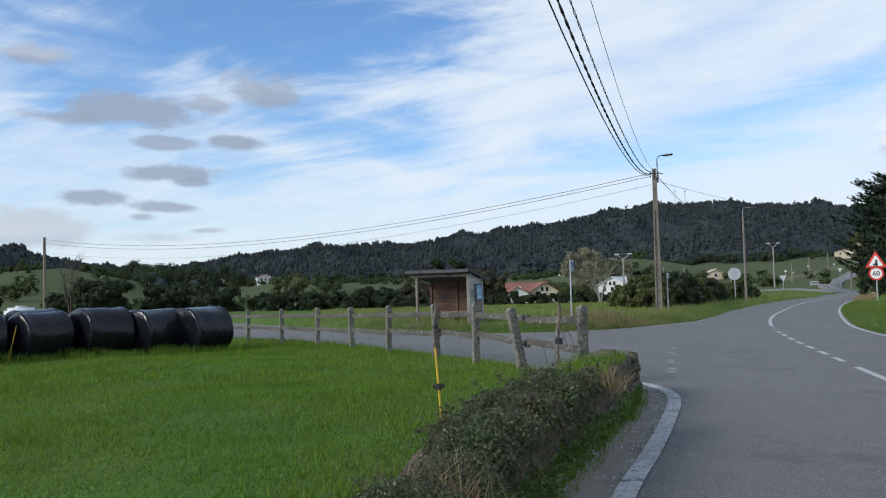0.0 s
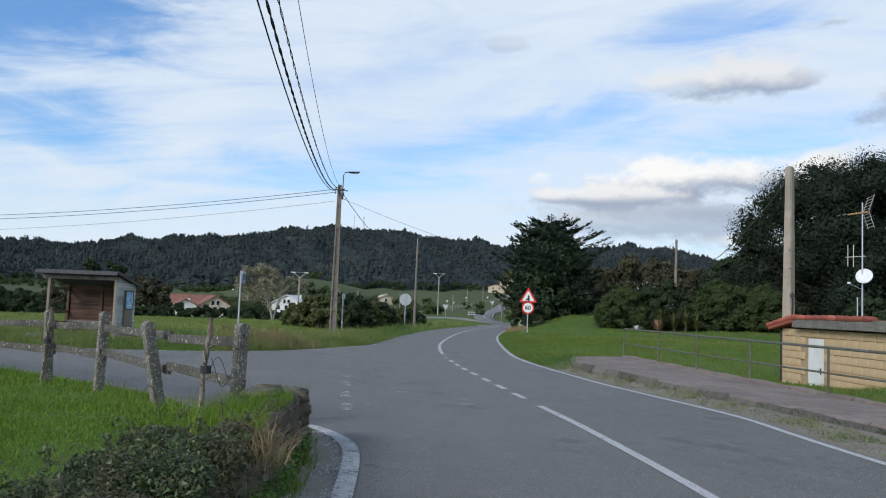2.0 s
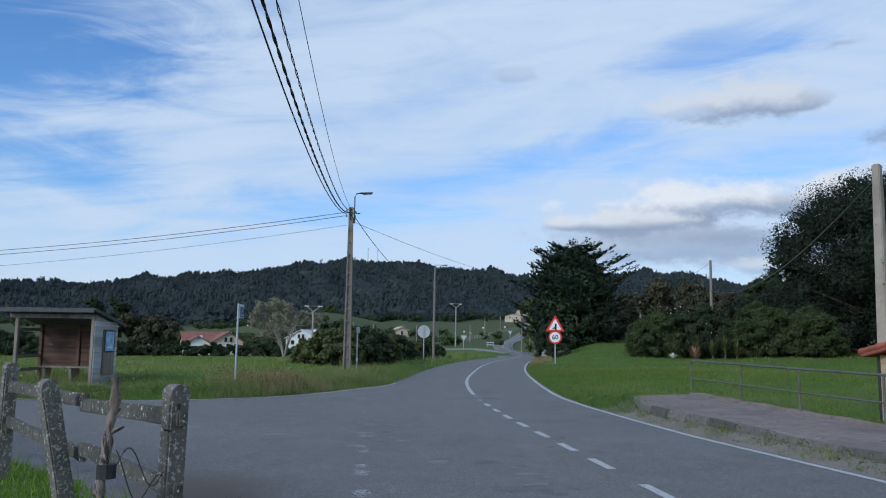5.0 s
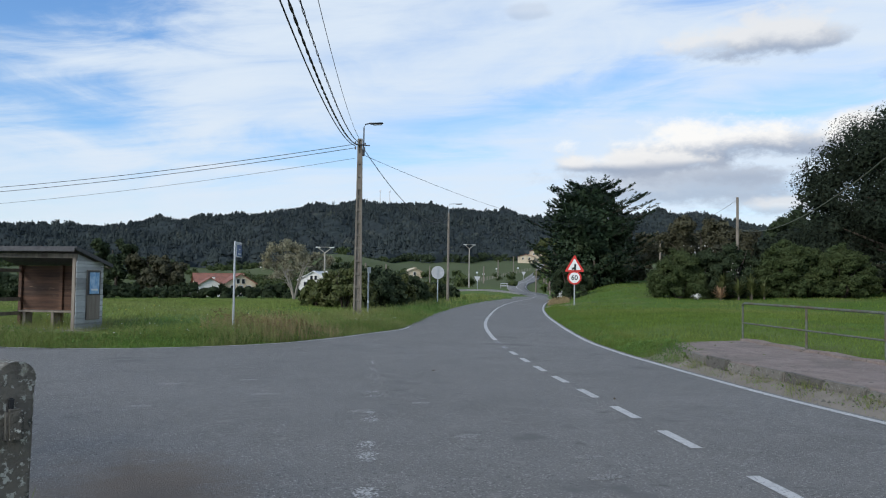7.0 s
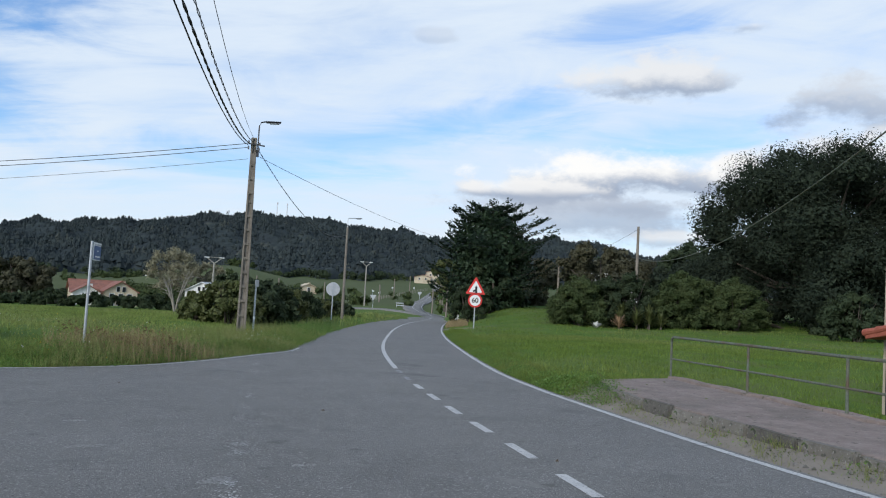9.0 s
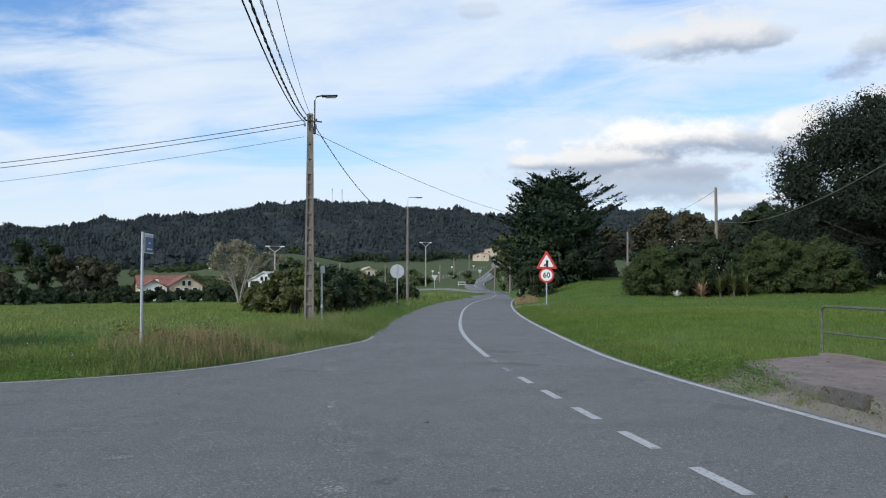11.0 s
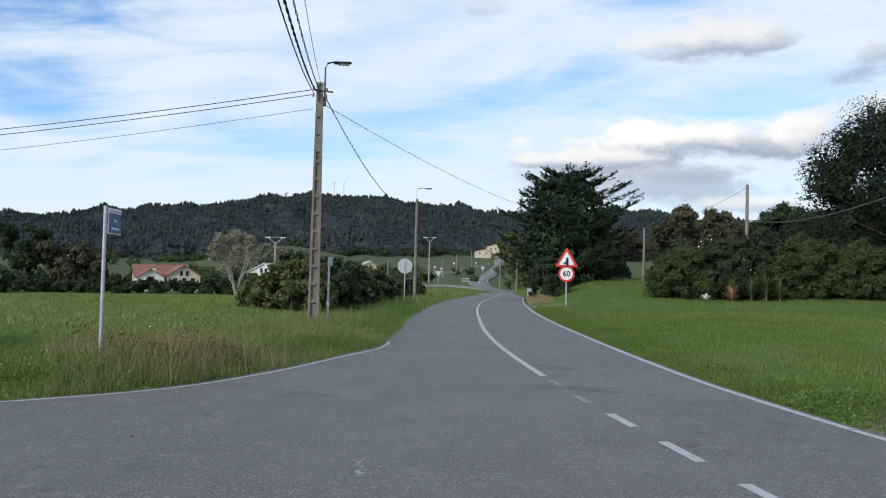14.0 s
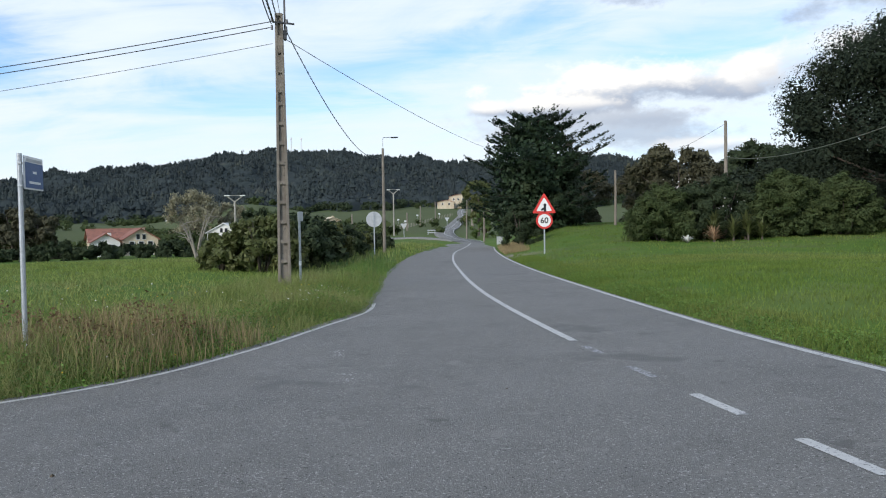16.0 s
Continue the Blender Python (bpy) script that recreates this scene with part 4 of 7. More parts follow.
def triangle(r, round_by, y, z, depth):
    """An upright triangle with rounded corners."""
    bm = bmesh.new()
    pts = []
    for k in range(3):
        c = radians(90 + 120 * k)
        cx, cz = (r - 2 * round_by) * math.cos(c), (r - 2 * round_by) * math.sin(c)
        for j in range(7):
            t = c + radians(-60 + 20 * j)
            pts.append((cx + round_by * math.cos(t), cz + round_by * math.sin(t)))
    f = [bm.verts.new((px_, y - depth / 2, z + pz)) for px_, pz in pts]
    g = [bm.verts.new((px_, y + depth / 2, z + pz)) for px_, pz in pts]
    bm.faces.new(f)
    bm.faces.new(g[::-1])
    for i in range(len(f)):
        j = (i + 1) % len(f)
        bm.faces.new((f[i], g[i], g[j], f[j]))
    return bm


def text_mesh(body, size, mat, parent, place, name="numerals"):
    cu = bpy.data.curves.new(name, "FONT")
    cu.body, cu.size, cu.align_x, cu.align_y, cu.extrude, cu.offset = body, size, "CENTER", "CENTER", 0.003, size * 0.02
    tmp = new("lettering", cu)
    dg = bpy.context.evaluated_depsgraph_get()
    me = bpy.data.meshes.new_from_object(tmp.evaluated_get(dg))
    bpy.data.objects.remove(tmp)
    me.materials.clear()
    me.materials.append(mat)
    ob = new(name, me)
    ob.parent = parent
    ob.matrix_local = pose(*place, 90)
    return ob


def junction_sign(x, y, turn):
    z = ground_at(x, y)
    ob = thing("road_sign", (x, y, z), "red and white junction warning above a speed limit disc", "road sign", turn=turn)
    part("post", box((0.09, 0.05, 3.3), (0, 0.06, 1.35), bevel=0.008), M["steel"], ob)
    b = -z
    disc = round_sign("limit_disc", 0.52, M["sign_red"], 1.72 + b, 0, ob, "red ring speed limit disc")
    round_sign("disc_face", 0.40, M["sign_white"], 1.72 + b, -0.012, disc)
    text_mesh("60", 0.50, M["sign_black"], disc, (0, -0.022, 1.71 + b))
    tri = part("warning_triangle", triangle(0.86, 0.06, 0, 2.60 + b, 0.012), M["sign_red"], ob, "red bordered warning triangle")
    part("triangle_face", triangle(0.58, 0.05, -0.012, 2.59 + b, 0.012), M["sign_white"], tri)
    bm = box((0.15, 0.01, 0.42), (0.04, -0.024, 2.48 + b))
    box((0.20, 0.01, 0.12), (-0.10, -0.024, 2.42 + b), (0, -28, 0), bm=bm)
    box((0.15, 0.01, 0.15), (0.04, -0.024, 2.69 + b), (0, 45, 0), bm=bm)
    part("junction_arrow", bm, M["sign_black"], tri, "black junction symbol")
    for zz in (1.45, 1.98, 2.4):
        part("clamp", box((0.14, 0.05, 0.04), (0, 0.05, zz + b)), M["steel"], ob)
    return ob


junction_sign(32.7, 60.5, -27)


def back_disc_sign(x, y, turn):
    z = ground_at(x, y)
    ob = thing("road_sign", (x, y, z), "bare grey back of a round road sign", "road sign", turn=turn)
    part("post", box((0.09, 0.05, 2.8 - z), (0, -0.03, 1.1 - z / 2), bevel=0.008), M["steel"], ob)
    round_sign("disc_back", 0.56, M["sign_grey"], 2.04 - z, 0.0, ob)
    for dz in (-0.22, 0.22):
        part("clamp", box((0.16, 0.05, 0.04), (0, -0.03, 2.04 - z + dz)), M["steel"], ob)
    return ob


back_disc_sign(26.15, 72.42, -18)


def bus_stop(x, y):
    z = ground_at(x, y) - 0.05
    ob = thing("bus_stop_sign", (x, y, z), "slim grey post with a blue and white stop plate", "bus stop sign", turn=72)
    part("post", tube((0, 0, 0), (0, 0, 2.5 - z), 0.032, 0.03, 12), M["steel"], ob)
    plate = part("plate", box((0.66, 0.02, 0.42), (0.36, -0.036, 2.27 - z), bevel=0.004), M["sign_white"], ob, "white framed stop plate")
    part("blue_panel", box((0.62, 0.006, 0.32), (0.36, -0.049, 2.24 - z)), M["sign_blue"], plate, "blue lower panel")
    part("lettering_bar", box((0.12, 0.004, 0.03), (0.36, -0.054, 2.28 - z)), M["sign_white"], plate)
    part("lettering_bar", box((0.40, 0.004, 0.03), (0.36, -0.054, 2.15 - z)), M["sign_white"], plate)
    part("lettering_bar", box((0.55, 0.004, 0.035), (0.36, -0.048, 2.43 - z)), M["sign_grey"], plate)
    for dz in (2.1, 2.38):
        part("clamp", box((0.1, 0.05, 0.025), (0.0, -0.01, dz - z)), M["steel"], ob)
    return ob


bus_stop(4.76, 31.08)


def meter_post(x, y):
    z = ground_at(x, y)
    ob = thing("marker_post", (x, y, z), "thin grey metal post with a small box on top", "post")
    part("post", tube((0, 0, -0.2), (0, 0, 2.0), 0.04, 0.035, 8), M["steel"], ob)
    part("box", box((0.14, 0.12, 0.28), (0.03, 0, 2.0), bevel=0.01), M["sign_grey"], ob)
    part("white_band", tube((0, 0, 0.55), (0, 0, 0.68), 0.044, 0.044, 8), M["sign_white"], ob, "white reflector band")


meter_post(11.75, 42.6)


# ---- bus shelter ----
def bus_shelter(x, y, turn):
    z = ground_at(x, y) - 0.02
    ob = thing("bus_shelter", (x, y, z), "small brown wooden bus shelter with grey boarded side", "bus shelter", turn=turn)
    W_, D_, H0, H1 = 2.42, 1.18, 2.08, 1.78
    for nm, dx, dy, h in (("front_post", 0, 0, H0), ("front_post", W_, 0, H0), ("back_post", 0, D_, H1), ("back_post", W_, D_, H1), ("back_post", W_ * 0.52, D_, H1)):
        part(nm, box((0.10, 0.10, h + 0.1), (dx, dy, h / 2 - 0.05), bevel=0.008), M["brown_wood"] if dy else M["old_wood"], ob)
    n = 16
    back = part("back_wall", box((W_ * 0.96, 0.02, 1.27), (W_ * 0.5, D_ + 0.045, 1.13)), M["brown_wood"], ob, "brown boarded back wall")
    for i in range(n):
        part("board", box((W_ * 0.96, 0.022, 0.07), (W_ * 0.5, D_ + 0.022, 0.53 + i * 0.079), (RNG.uniform(-2, 2), 0, 0), 0.004), M["brown_wood"], back)
    side_ = part("side_wall", box((0.02, D_ - 0.02, 1.7), (W_ + 0.02, D_ / 2, 0.93)), M["grey_board"], ob, "grey painted side wall")
    for i in range(12):
        part("board", box((0.024, D_ + 0.06, 0.142), (W_ + 0.062, D_ / 2, 0.14 + i * 0.152), (0, 5, 0), 0.004), M["grey_board"], side_)
    bm = bmesh.new()
    vs = [bm.verts.new(c) for c in ((W_ + 0.03, 0, 1.82), (W_ + 0.03, D_, 1.78), (W_ + 0.03, 0, H0), (W_ + 0.075, 0, 1.82), (W_ + 0.075, D_, 1.78), (W_ + 0.075, 0, H0))]
    for f in ((0, 1, 2), (5, 4, 3), (0, 3, 4, 1), (1, 4, 5, 2), (2, 5, 3, 0)):
        bm.faces.new([vs[i] for i in f])
    part("gable_board", bm, M["grey_board"], side_)
    board = part("notice_board", box((0.03, 0.62, 1.35), (W_ + 0.10, 0.70, 0.98), bevel=0.006), M["old_wood"], ob, "tall weathered notice board")
    part("board_frame", box((0.022, 0.58, 0.66), (W_ + 0.118, 0.70, 1.30), bevel=0.004), M["dark_steel"], board)
    part("poster", box((0.012, 0.44, 0.58), (W_ + 0.131, 0.70, 1.30)), M["poster"], board, "faded blue and white poster")
    part("poster_bar", box((0.008, 0.3, 0.05), (W_ + 0.138, 0.70, 1.12)), M["sign_white"], board)
    # open side with rails
    for zz in (0.42, 0.82, 1.62):
        part("side_rail", box((0.04, D_, 0.1), (0, D_ / 2, zz), bevel=0.006), M["old_wood"], ob)
    part("front_beam", box((W_ + 0.3, 0.07, 0.12), (W_ / 2 - 0.08, -0.02, H0 - 0.06), bevel=0.006), M["old_wood"], ob)
    part("bench_seat", box((W_ - 0.35, 0.38, 0.05), (W_ / 2 + 0.12, D_ - 0.32, 0.50), bevel=0.008), M["old_wood"], ob, "plain plank bench seat")
    for dx in (0.45, 1.3, 2.15):
        part("bench_leg", box((0.09, 0.3, 0.48), (dx, D_ - 0.3, 0.25), bevel=0.006), M["old_wood"], ob)
    ang = math.degrees(math.atan2(H0 - H1, D_))
    roof = part("roof", box((W_ + 0.55, D_ + 0.62, 0.05), (W_ / 2 - 0.08, D_ / 2 - 0.02, (H0 + H1) / 2 + 0.09), (-ang, 0, 0), 0.01), M["dark_roof"], ob, "dark felted single-pitch roof")
    part("fascia", box((W_ + 0.56, 0.03, 0.11), (W_ / 2 - 0.08, -0.34, H0 + 0.10), (-ang, 0, 0), 0.005), M["dark_roof"], roof)
    part("verge_board", box((0.03, D_ + 0.6, 0.10), (W_ + 0.21, D_ / 2 - 0.02, (H0 + H1) / 2 + 0.07), (-ang, 0, 0), 0.005), M["dark_roof"], roof)
    part("slab", box((W_ + 0.7, D_ + 0.7, 0.12), (W_ / 2 - 0.1, D_ / 2 - 0.2, -0.01), bevel=0.02), M["concrete"], ob, "thin concrete slab")
    return ob


bus_shelter(-1.40, 32.85, -29)


# ---- roadside fence ----
POSTS = ((1.99, 12.0, 1.23, 0.14, 1), (1.32, 14.1, 1.19, 0.15, -12), (0.49, 16.2, 1.22, 0.14, 1), (-0.31, 17.8, 1.18, 0.14, -3), (-1.58, 19.7, 1.13, 0.13, 1), (-2.75, 21.7, 1.07, 0.13, -1), (-4.06, 23.8, 1.02, 0.13, 1), (-5.64, 26.1, 0.97, 0.13, 0), (-7.34, 28.3, 0.92, 0.13, 1), (-8.9, 30.7, 0.86, 0.13, 0), (-10.9, 33.3, 0.80, 0.13, 0), (-13.0, 36.0, 0.72, 0.13, 0))


def fence():
    ob = thing("fence", (0, 0, 0), "old lichened concrete post and rail fence", "fence")
    for i, (x, y, top, w, lean) in enumerate(POSTS):
        z = ground_at(x, y) - 0.25
        h = top - z
        bm = box((w, w * 0.85, h - w * 0.4), (0, 0, (h - w * 0.4) / 2), bevel=0.014)
        out = bmesh.ops.create_cone(bm, cap_ends=True, segments=18, radius1=w / 2, radius2=w / 2, depth=w * 0.84)
        bmesh.ops.transform(bm, matrix=pose(0, 0, h - w * 0.5, 90), verts=out["verts"])
        bmesh.ops.transform(bm, matrix=pose(x, y, z, 0, lean, 28), verts=bm.verts)
        for v in bm.verts:
            v.co += 0.006 * Vector(noise.noise_vector(v.co * 9))
        part("post", bm, M["lichen_concrete"], ob)
        if i == 0:
            # thin black boxes on the face stand for the dark inside the cracks
            bm = box((0.02, 0.03, 0.15), (x + 0.03, y - 0.052, 1.03), (0, 4, 28), 0.004)
            box((0.10, 0.012, 0.012), (x - 0.01, y - 0.062, 0.93), (0, 12, 28), bm=bm)
            part("iron_wedge", bm, M["cable"], ob, "black strips laid on the end post for the dark of its cracks")
    for (x0, y0, t0, *_), (x1, y1, t1, *_) in zip(POSTS[:-1], POSTS[1:]):
        for drop, wob in ((0.24, 0.02), (0.66, -0.03)):
            a, b = Vector((x0 + 0.05, y0 - 0.06, t0 - drop + wob)), Vector((x1 + 0.05, y1 - 0.06, t1 - drop - wob))
            u = b - a
            mid = (a + b) / 2
            bm = box((u.length + 0.07, 0.055, 0.115), bevel=0.01)
            bmesh.ops.subdivide_edges(bm, edges=[e for e in bm.edges if e.calc_length() > 1], cuts=5)
            for v in bm.verts:
                v.co += 0.014 * Vector(noise.noise_vector(Vector((v.co.x * 3 + x0 * 7, v.co.y, v.co.z * 2 + drop * 9))))
            yaw = math.degrees(math.atan2(u.y, u.x))
            pitch = -math.degrees(math.asin(u.z / u.length))
            bmesh.ops.transform(bm, matrix=pose(*mid, 0, pitch, yaw), verts=bm.verts)
            part("rail", bm, M["rail_concrete"], ob)
    return ob


fence()


def gnarled_stick(x, y, z, h):
    ob = thing("wooden_stake", (x, y, z), "gnarled grey wooden stake beside the end post", "stake")
    k = np.linspace(0, 1, 26)
    pts = np.column_stack([0.010 * np.sin(k * 9) - 0.05 + 0.07 * k, 0.012 * np.cos(k * 7), k * h])
    r = 0.029 + 0.004 * np.sin(k * 31) + 0.005 * np.sin(k * 57 + 1)
    pts[:, 0] += 0.006 * np.sin(k * 23)
    pts[:, 1] += 0.006 * np.sin(k * 29 + 2)
    piece("stake", pipe(pts, r, 9), M["stake_wood"], ob)
    for q0, du in ((0.72, (0.09, -0.02, 0.04)), (0.80, (0.05, 0.02, 0.05)), (0.33, (-0.04, -0.02, 0.03))):
        b0 = np.array([np.interp(q0, k, pts[:, j]) for j in range(3)])
        piece("knot", pipe([b0, b0 + np.array(du) * 0.5, b0 + np.array(du)], [0.022, 0.014, 0.006], 7), M["stake_wood"], ob)
    part("band", tube((0.0, 0.0, h * 0.50), (0.0, 0, h * 0.57), 0.06, 0.06, 10), M["cable"], ob, "black rubber band")
    for s in range(2):
        t = np.linspace(0, 1, 22)
        q = np.column_stack([0.05 + 0.28 * t, -0.02 + 0 * t, h * 0.55 + 0.12 * np.sin(t * 6 + s * 2) - 0.18 * t * s])
        piece("wire", pipe(q, 0.004, 5), M["cable"], ob, "loose black fence wire")


gnarled_stick(1.61, 11.8, 0.05, 1.24)
gnarled_stick(-0.36, 17.62, 0.0, 1.24)


def yellow_stake(x, y, z, h, lean, clip=0.5, label="thin yellow plastic electric fence stake"):
    ob = thing("fence_stake", (x, y, z), label, "stake", "electric fence stakes")
    part("rod", tube((0, 0, -0.1), (lean, 0, h), 0.009, 0.008, 8), M["yellow"], ob)
    bm = tube((lean * clip, 0, h * clip - 0.02), (lean * clip, 0, h * clip + 0.025), 0.022, 0.022, 10)
    tube((lean * clip - 0.045, 0, h * clip), (lean * clip + 0.045, 0, h * clip + 0.008), 0.013, 0.013, 8, bm)
    part("insulator", bm, M["cable"], ob, "black plastic insulator")


yellow_stake(-0.04, 5.80, 0.17, 0.955, -0.07, 0.70)
yellow_stake(-11.3, 19.9, -0.10, 0.92, 0.24)


# ---- wrapped bales ----
def bale(x, y, turn, r=0.66, ln=1.3):
    z = ground_at(x, y)
    ob = thing("silage_bale", (x, y, z), "round bale wrapped in glossy black stretch film", "bale", "row of bales", turn=turn)
    bm = bmesh.new()
    seg, rings = 40, ((-0.47, 0.0), (-0.49, 0.45), (-0.5, 0.88), (-0.485, 0.985), (-0.46, 1.02), (-0.43, 1.0), (-0.25, 0.985), (0.0, 0.99), (0.25, 0.985), (0.43, 1.0), (0.46, 1.02), (0.485, 0.985), (0.5, 0.88), (0.49, 0.45), (0.47, 0.0))
    loops = []
    for a, k in rings:
        loop = []
        for j in range(seg):
            t = 2 * math.pi * j / seg
            p = Vector((a * ln, k * r * math.cos(t), k * r * math.sin(t)))
            p += 0.035 * Vector(noise.noise_vector(p * 2.3 + Vector((x, y, 0)))) * (1 if k else 0)
            p.z = max(p.z + r * 0.97, 0.0)
            loop.append(bm.verts.new(p))
        loops.append(loop)
    for a, b in zip(loops[:-1], loops[1:]):
        for j in range(seg):
            bm.faces.new((a[j], a[(j + 1) % seg], b[(j + 1) % seg], b[j]))
    bmesh.ops.remove_doubles(bm, verts=bm.verts, dist=0.002)
    part("film", bm, M["wrap"], ob, smooth=True)
    return ob


for i, (x, y, a) in enumerate(((-7.30, 23.0, 44), (-8.50, 22.5, 40), (-9.75, 21.85, 42), (-11.0, 20.9, 45), (-8.0, 24.6, 42), (-9.3, 24.1, 40), (-10.6, 23.4, 42), (-12.0, 22.5, 44), (-12.2, 19.9, 42), (-13.3, 21.4, 43), (-13.4, 18.8, 43), (-14.6, 20.2, 40))):
    bale(x, y, a + 13 + 5 * math.sin(i * 2.1), 0.66 + 0.02 * math.sin(i * 3.7), 1.28)


# ---- platform, railing and hut on the right ----
def platform():
    kerb = along([(9.2, 4.5), (10.4, 10.0), (11.25, 14.6), (12.2, 19.3), (12.9, 21.8), (14.05, 24.1)], 0.4)
    back = along([(10.9, 4.5), (12.35, 9.9), (13.5, 14.1), (14.85, 19.1), (15.55, 21.6), (16.35, 24.35)], 0.4)
    n = 50
    a, b = resampled(kerb, n), resampled(back, n)
    top = 0.13
    rows = []
    for t, z in ((0, -0.1), (0, top - 0.02), (0.02, top), (0.5, top + 0.01), (0.9, top), (0.9, top + 0.05), (1.0, top + 0.05), (1.0, -0.9)):
        p = a * (1 - t) + b * t
        w = 0.012 * np.sin(np.arange(n) * 1.7 + t * 9) * (1 if z > 0 else 0)
        rows.append(np.column_stack([p, np.full(n, z) + w]))
    v = np.concatenate(rows)
    ob = new("pavement", fast_mesh("pavement", v, grid_faces(len(rows), n), M["paving"]))
    tagged(ob, "raised worn pinkish concrete pavement with a broken kerb", "pavement", kind="structure")
    bm = bmesh.new()
    ends = [rows[i][-1] for i in range(len(rows))]
    bm.faces.new([bm.verts.new(e) for e in ends])
    part("pavement_end", bm, M["paving"], ob)
    # kerb stones
    s = np.r_[0, np.cumsum(np.linalg.norm(np.diff(a, axis=0), axis=1))]
    q = 0.5
    me = None
    while q < s[-1] - 0.9:
        x0, y0 = np.interp(q, s, a[:, 0]), np.interp(q, s, a[:, 1])
        x1, y1 = np.interp(q + 0.9, s, a[:, 0]), np.interp(q + 0.9, s, a[:, 1])
        yaw = math.degrees(math.atan2(y1 - y0, x1 - x0))
        if me is None:
            k = part("kerb_stone", box((0.88, 0.13, 0.30), bevel=0.022), M["kerb_concrete"], ob)
            me = k.data
        else:
            k = new("kerb_stone", me)
            k.parent = ob
        k.matrix_world = pose((x0 + x1) / 2 - 0.03, (y0 + y1) / 2, -0.03 + RNG.uniform(-0.035, 0.02), RNG.uniform(-5, 5), RNG.uniform(-2.2, 2.2), yaw + RNG.uniform(-2, 2))
        q += 0.92
    return ob


platform()


def railing():
    ob = thing("railing", (0, 0, 0), "flaking green-grey tubular steel railing on the pavement", "railing")
    pts = [(16.1, 24.1), (15.35, 21.4), (14.6, 18.9), (13.95, 16.4), (13.2, 13.65), (12.45, 10.9), (11.7, 8.1)]
    g, h = 0.12, 1.04
    for i, (x, y) in enumerate(pts):
        part("post", tube((x, y, g - 0.1), (x, y, h if i else h - 0.1), 0.024, 0.024, 10), M["rail_paint"], ob)
    for (x0, y0), (x1, y1) in zip(pts[:-1], pts[1:]):
        first = (x0, y0) == pts[0]
        if first:
            arc = [(x0, y0, h - 0.1), (x0 - 0.02, y0 - 0.03, h - 0.03), (x0 - 0.05, y0 - 0.12, h), ((x0 + x1) / 2, (y0 + y1) / 2, h), (x1, y1, h)]
            piece("top_rail", pipe(arc, 0.027, 10), M["rail_paint"], ob)
        else:
            part("top_rail", tube((x0, y0, h), (x1, y1, h), 0.027, 0.027, 10), M["rail_paint"], ob)
        part("middle_rail", tube((x0, y0, 0.56), (x1, y1, 0.56), 0.02, 0.02, 10), M["rail_paint"], ob)


railing()


def hut(x, y):
    """A block-built hut below the road, its long side facing the pavement."""
    u = Vector((-0.33, -0.944, 0)).normalized()
    turn = math.degrees(math.atan2(u.y, u.x))
    z = -0.85
    ob = thing("utility_hut", (x, y, z), "yellow block hut with red clay tile edging", "hut", turn=turn)
    Lh, Dh, Hh = 6.2, 4.0, 2.12
    wall = part("wall", box((Lh, Dh, Hh), (Lh / 2, Dh / 2 + 0.012, Hh / 2)), M["mortar"], ob, "yellow block wall")
    big = {}
    for r in range(9):
        zz = 0.02 + r * 0.235
        q = -0.28 if r % 2 else 0.0
        while q < Lh - 0.05:
            a, b = max(q, 0.0), min(q + 0.55, Lh)
            q += 0.56
            if b - a < 0.08 or (a < 2.45 and b > 1.62 and zz < 1.84):
                continue
            key = round(b - a, 2)
            if key not in big:
                k = part("block", box((b - a, 0.05, 0.222), bevel=0.008), M["hut_block"], wall)
                big[key] = k.data
            else:
                k = new("block", big[key])
                k.parent = wall
            k.matrix_local = pose((a + b) / 2, -0.003 + RNG.uniform(-0.004, 0.004), zz + 0.115)
    door = part("door", box((0.80, 0.06, 1.86), (2.04, -0.004, 0.93), bevel=0.006), M["white"], ob, "plain white metal door")
    part("door_handle", box((0.12, 0.04, 0.03), (2.32, -0.05, 0.92), bevel=0.006), M["dark_steel"], door)
    part("lock_plate", box((0.05, 0.02, 0.2), (2.36, -0.04, 0.9)), M["dark_steel"], door)
    part("drain_pipe", tube((-0.06, -0.02, 0), (-0.06, -0.02, Hh), 0.045, 0.045, 10), M["cable"], ob, "dark drainpipe at the corner")
    part("roof_slab", box((Lh - 0.9, Dh + 0.5, 0.30), (Lh / 2 + 0.62, Dh / 2 - 0.02, Hh + 0.20), bevel=0.015), M["lichen_concrete"], ob, "stained concrete roof edge")
    hip = part("roof_hip", box((1.9, Dh + 0.5, 0.12), (0.42, Dh / 2 - 0.02, Hh + 0.16), (0, -10, 0), 0.01), M["hut_tile"], ob, "red tiled sloping roof end")
    tile = None
    for i in range(14):
        if tile is None:
            bm = bmesh.new()
            bmesh.ops.create_cone(bm, cap_ends=True, segments=10, radius1=0.095, radius2=0.075, depth=0.46)
            bmesh.ops.transform(bm, matrix=pose(0, 0, 0, 0, 90), verts=bm.verts)
            k = part("roof_tile", bm, M["hut_tile"], ob)
            tile = k.data
        else:
            k = new("roof_tile", tile)
            k.parent = ob
        if i < 4:
            k.matrix_local = pose(-0.35 + i * 0.42, -0.22, Hh + 0.12 + i * 0.078, 0, -10, 0)
        else:
            k.matrix_local = pose(1.28 + (i - 4) * 0.42, -0.22, Hh + 0.37 + RNG.uniform(-0.01, 0.01), 0, 1, RNG.uniform(-2, 2))
    return ob


hut(21.0, 22.2)


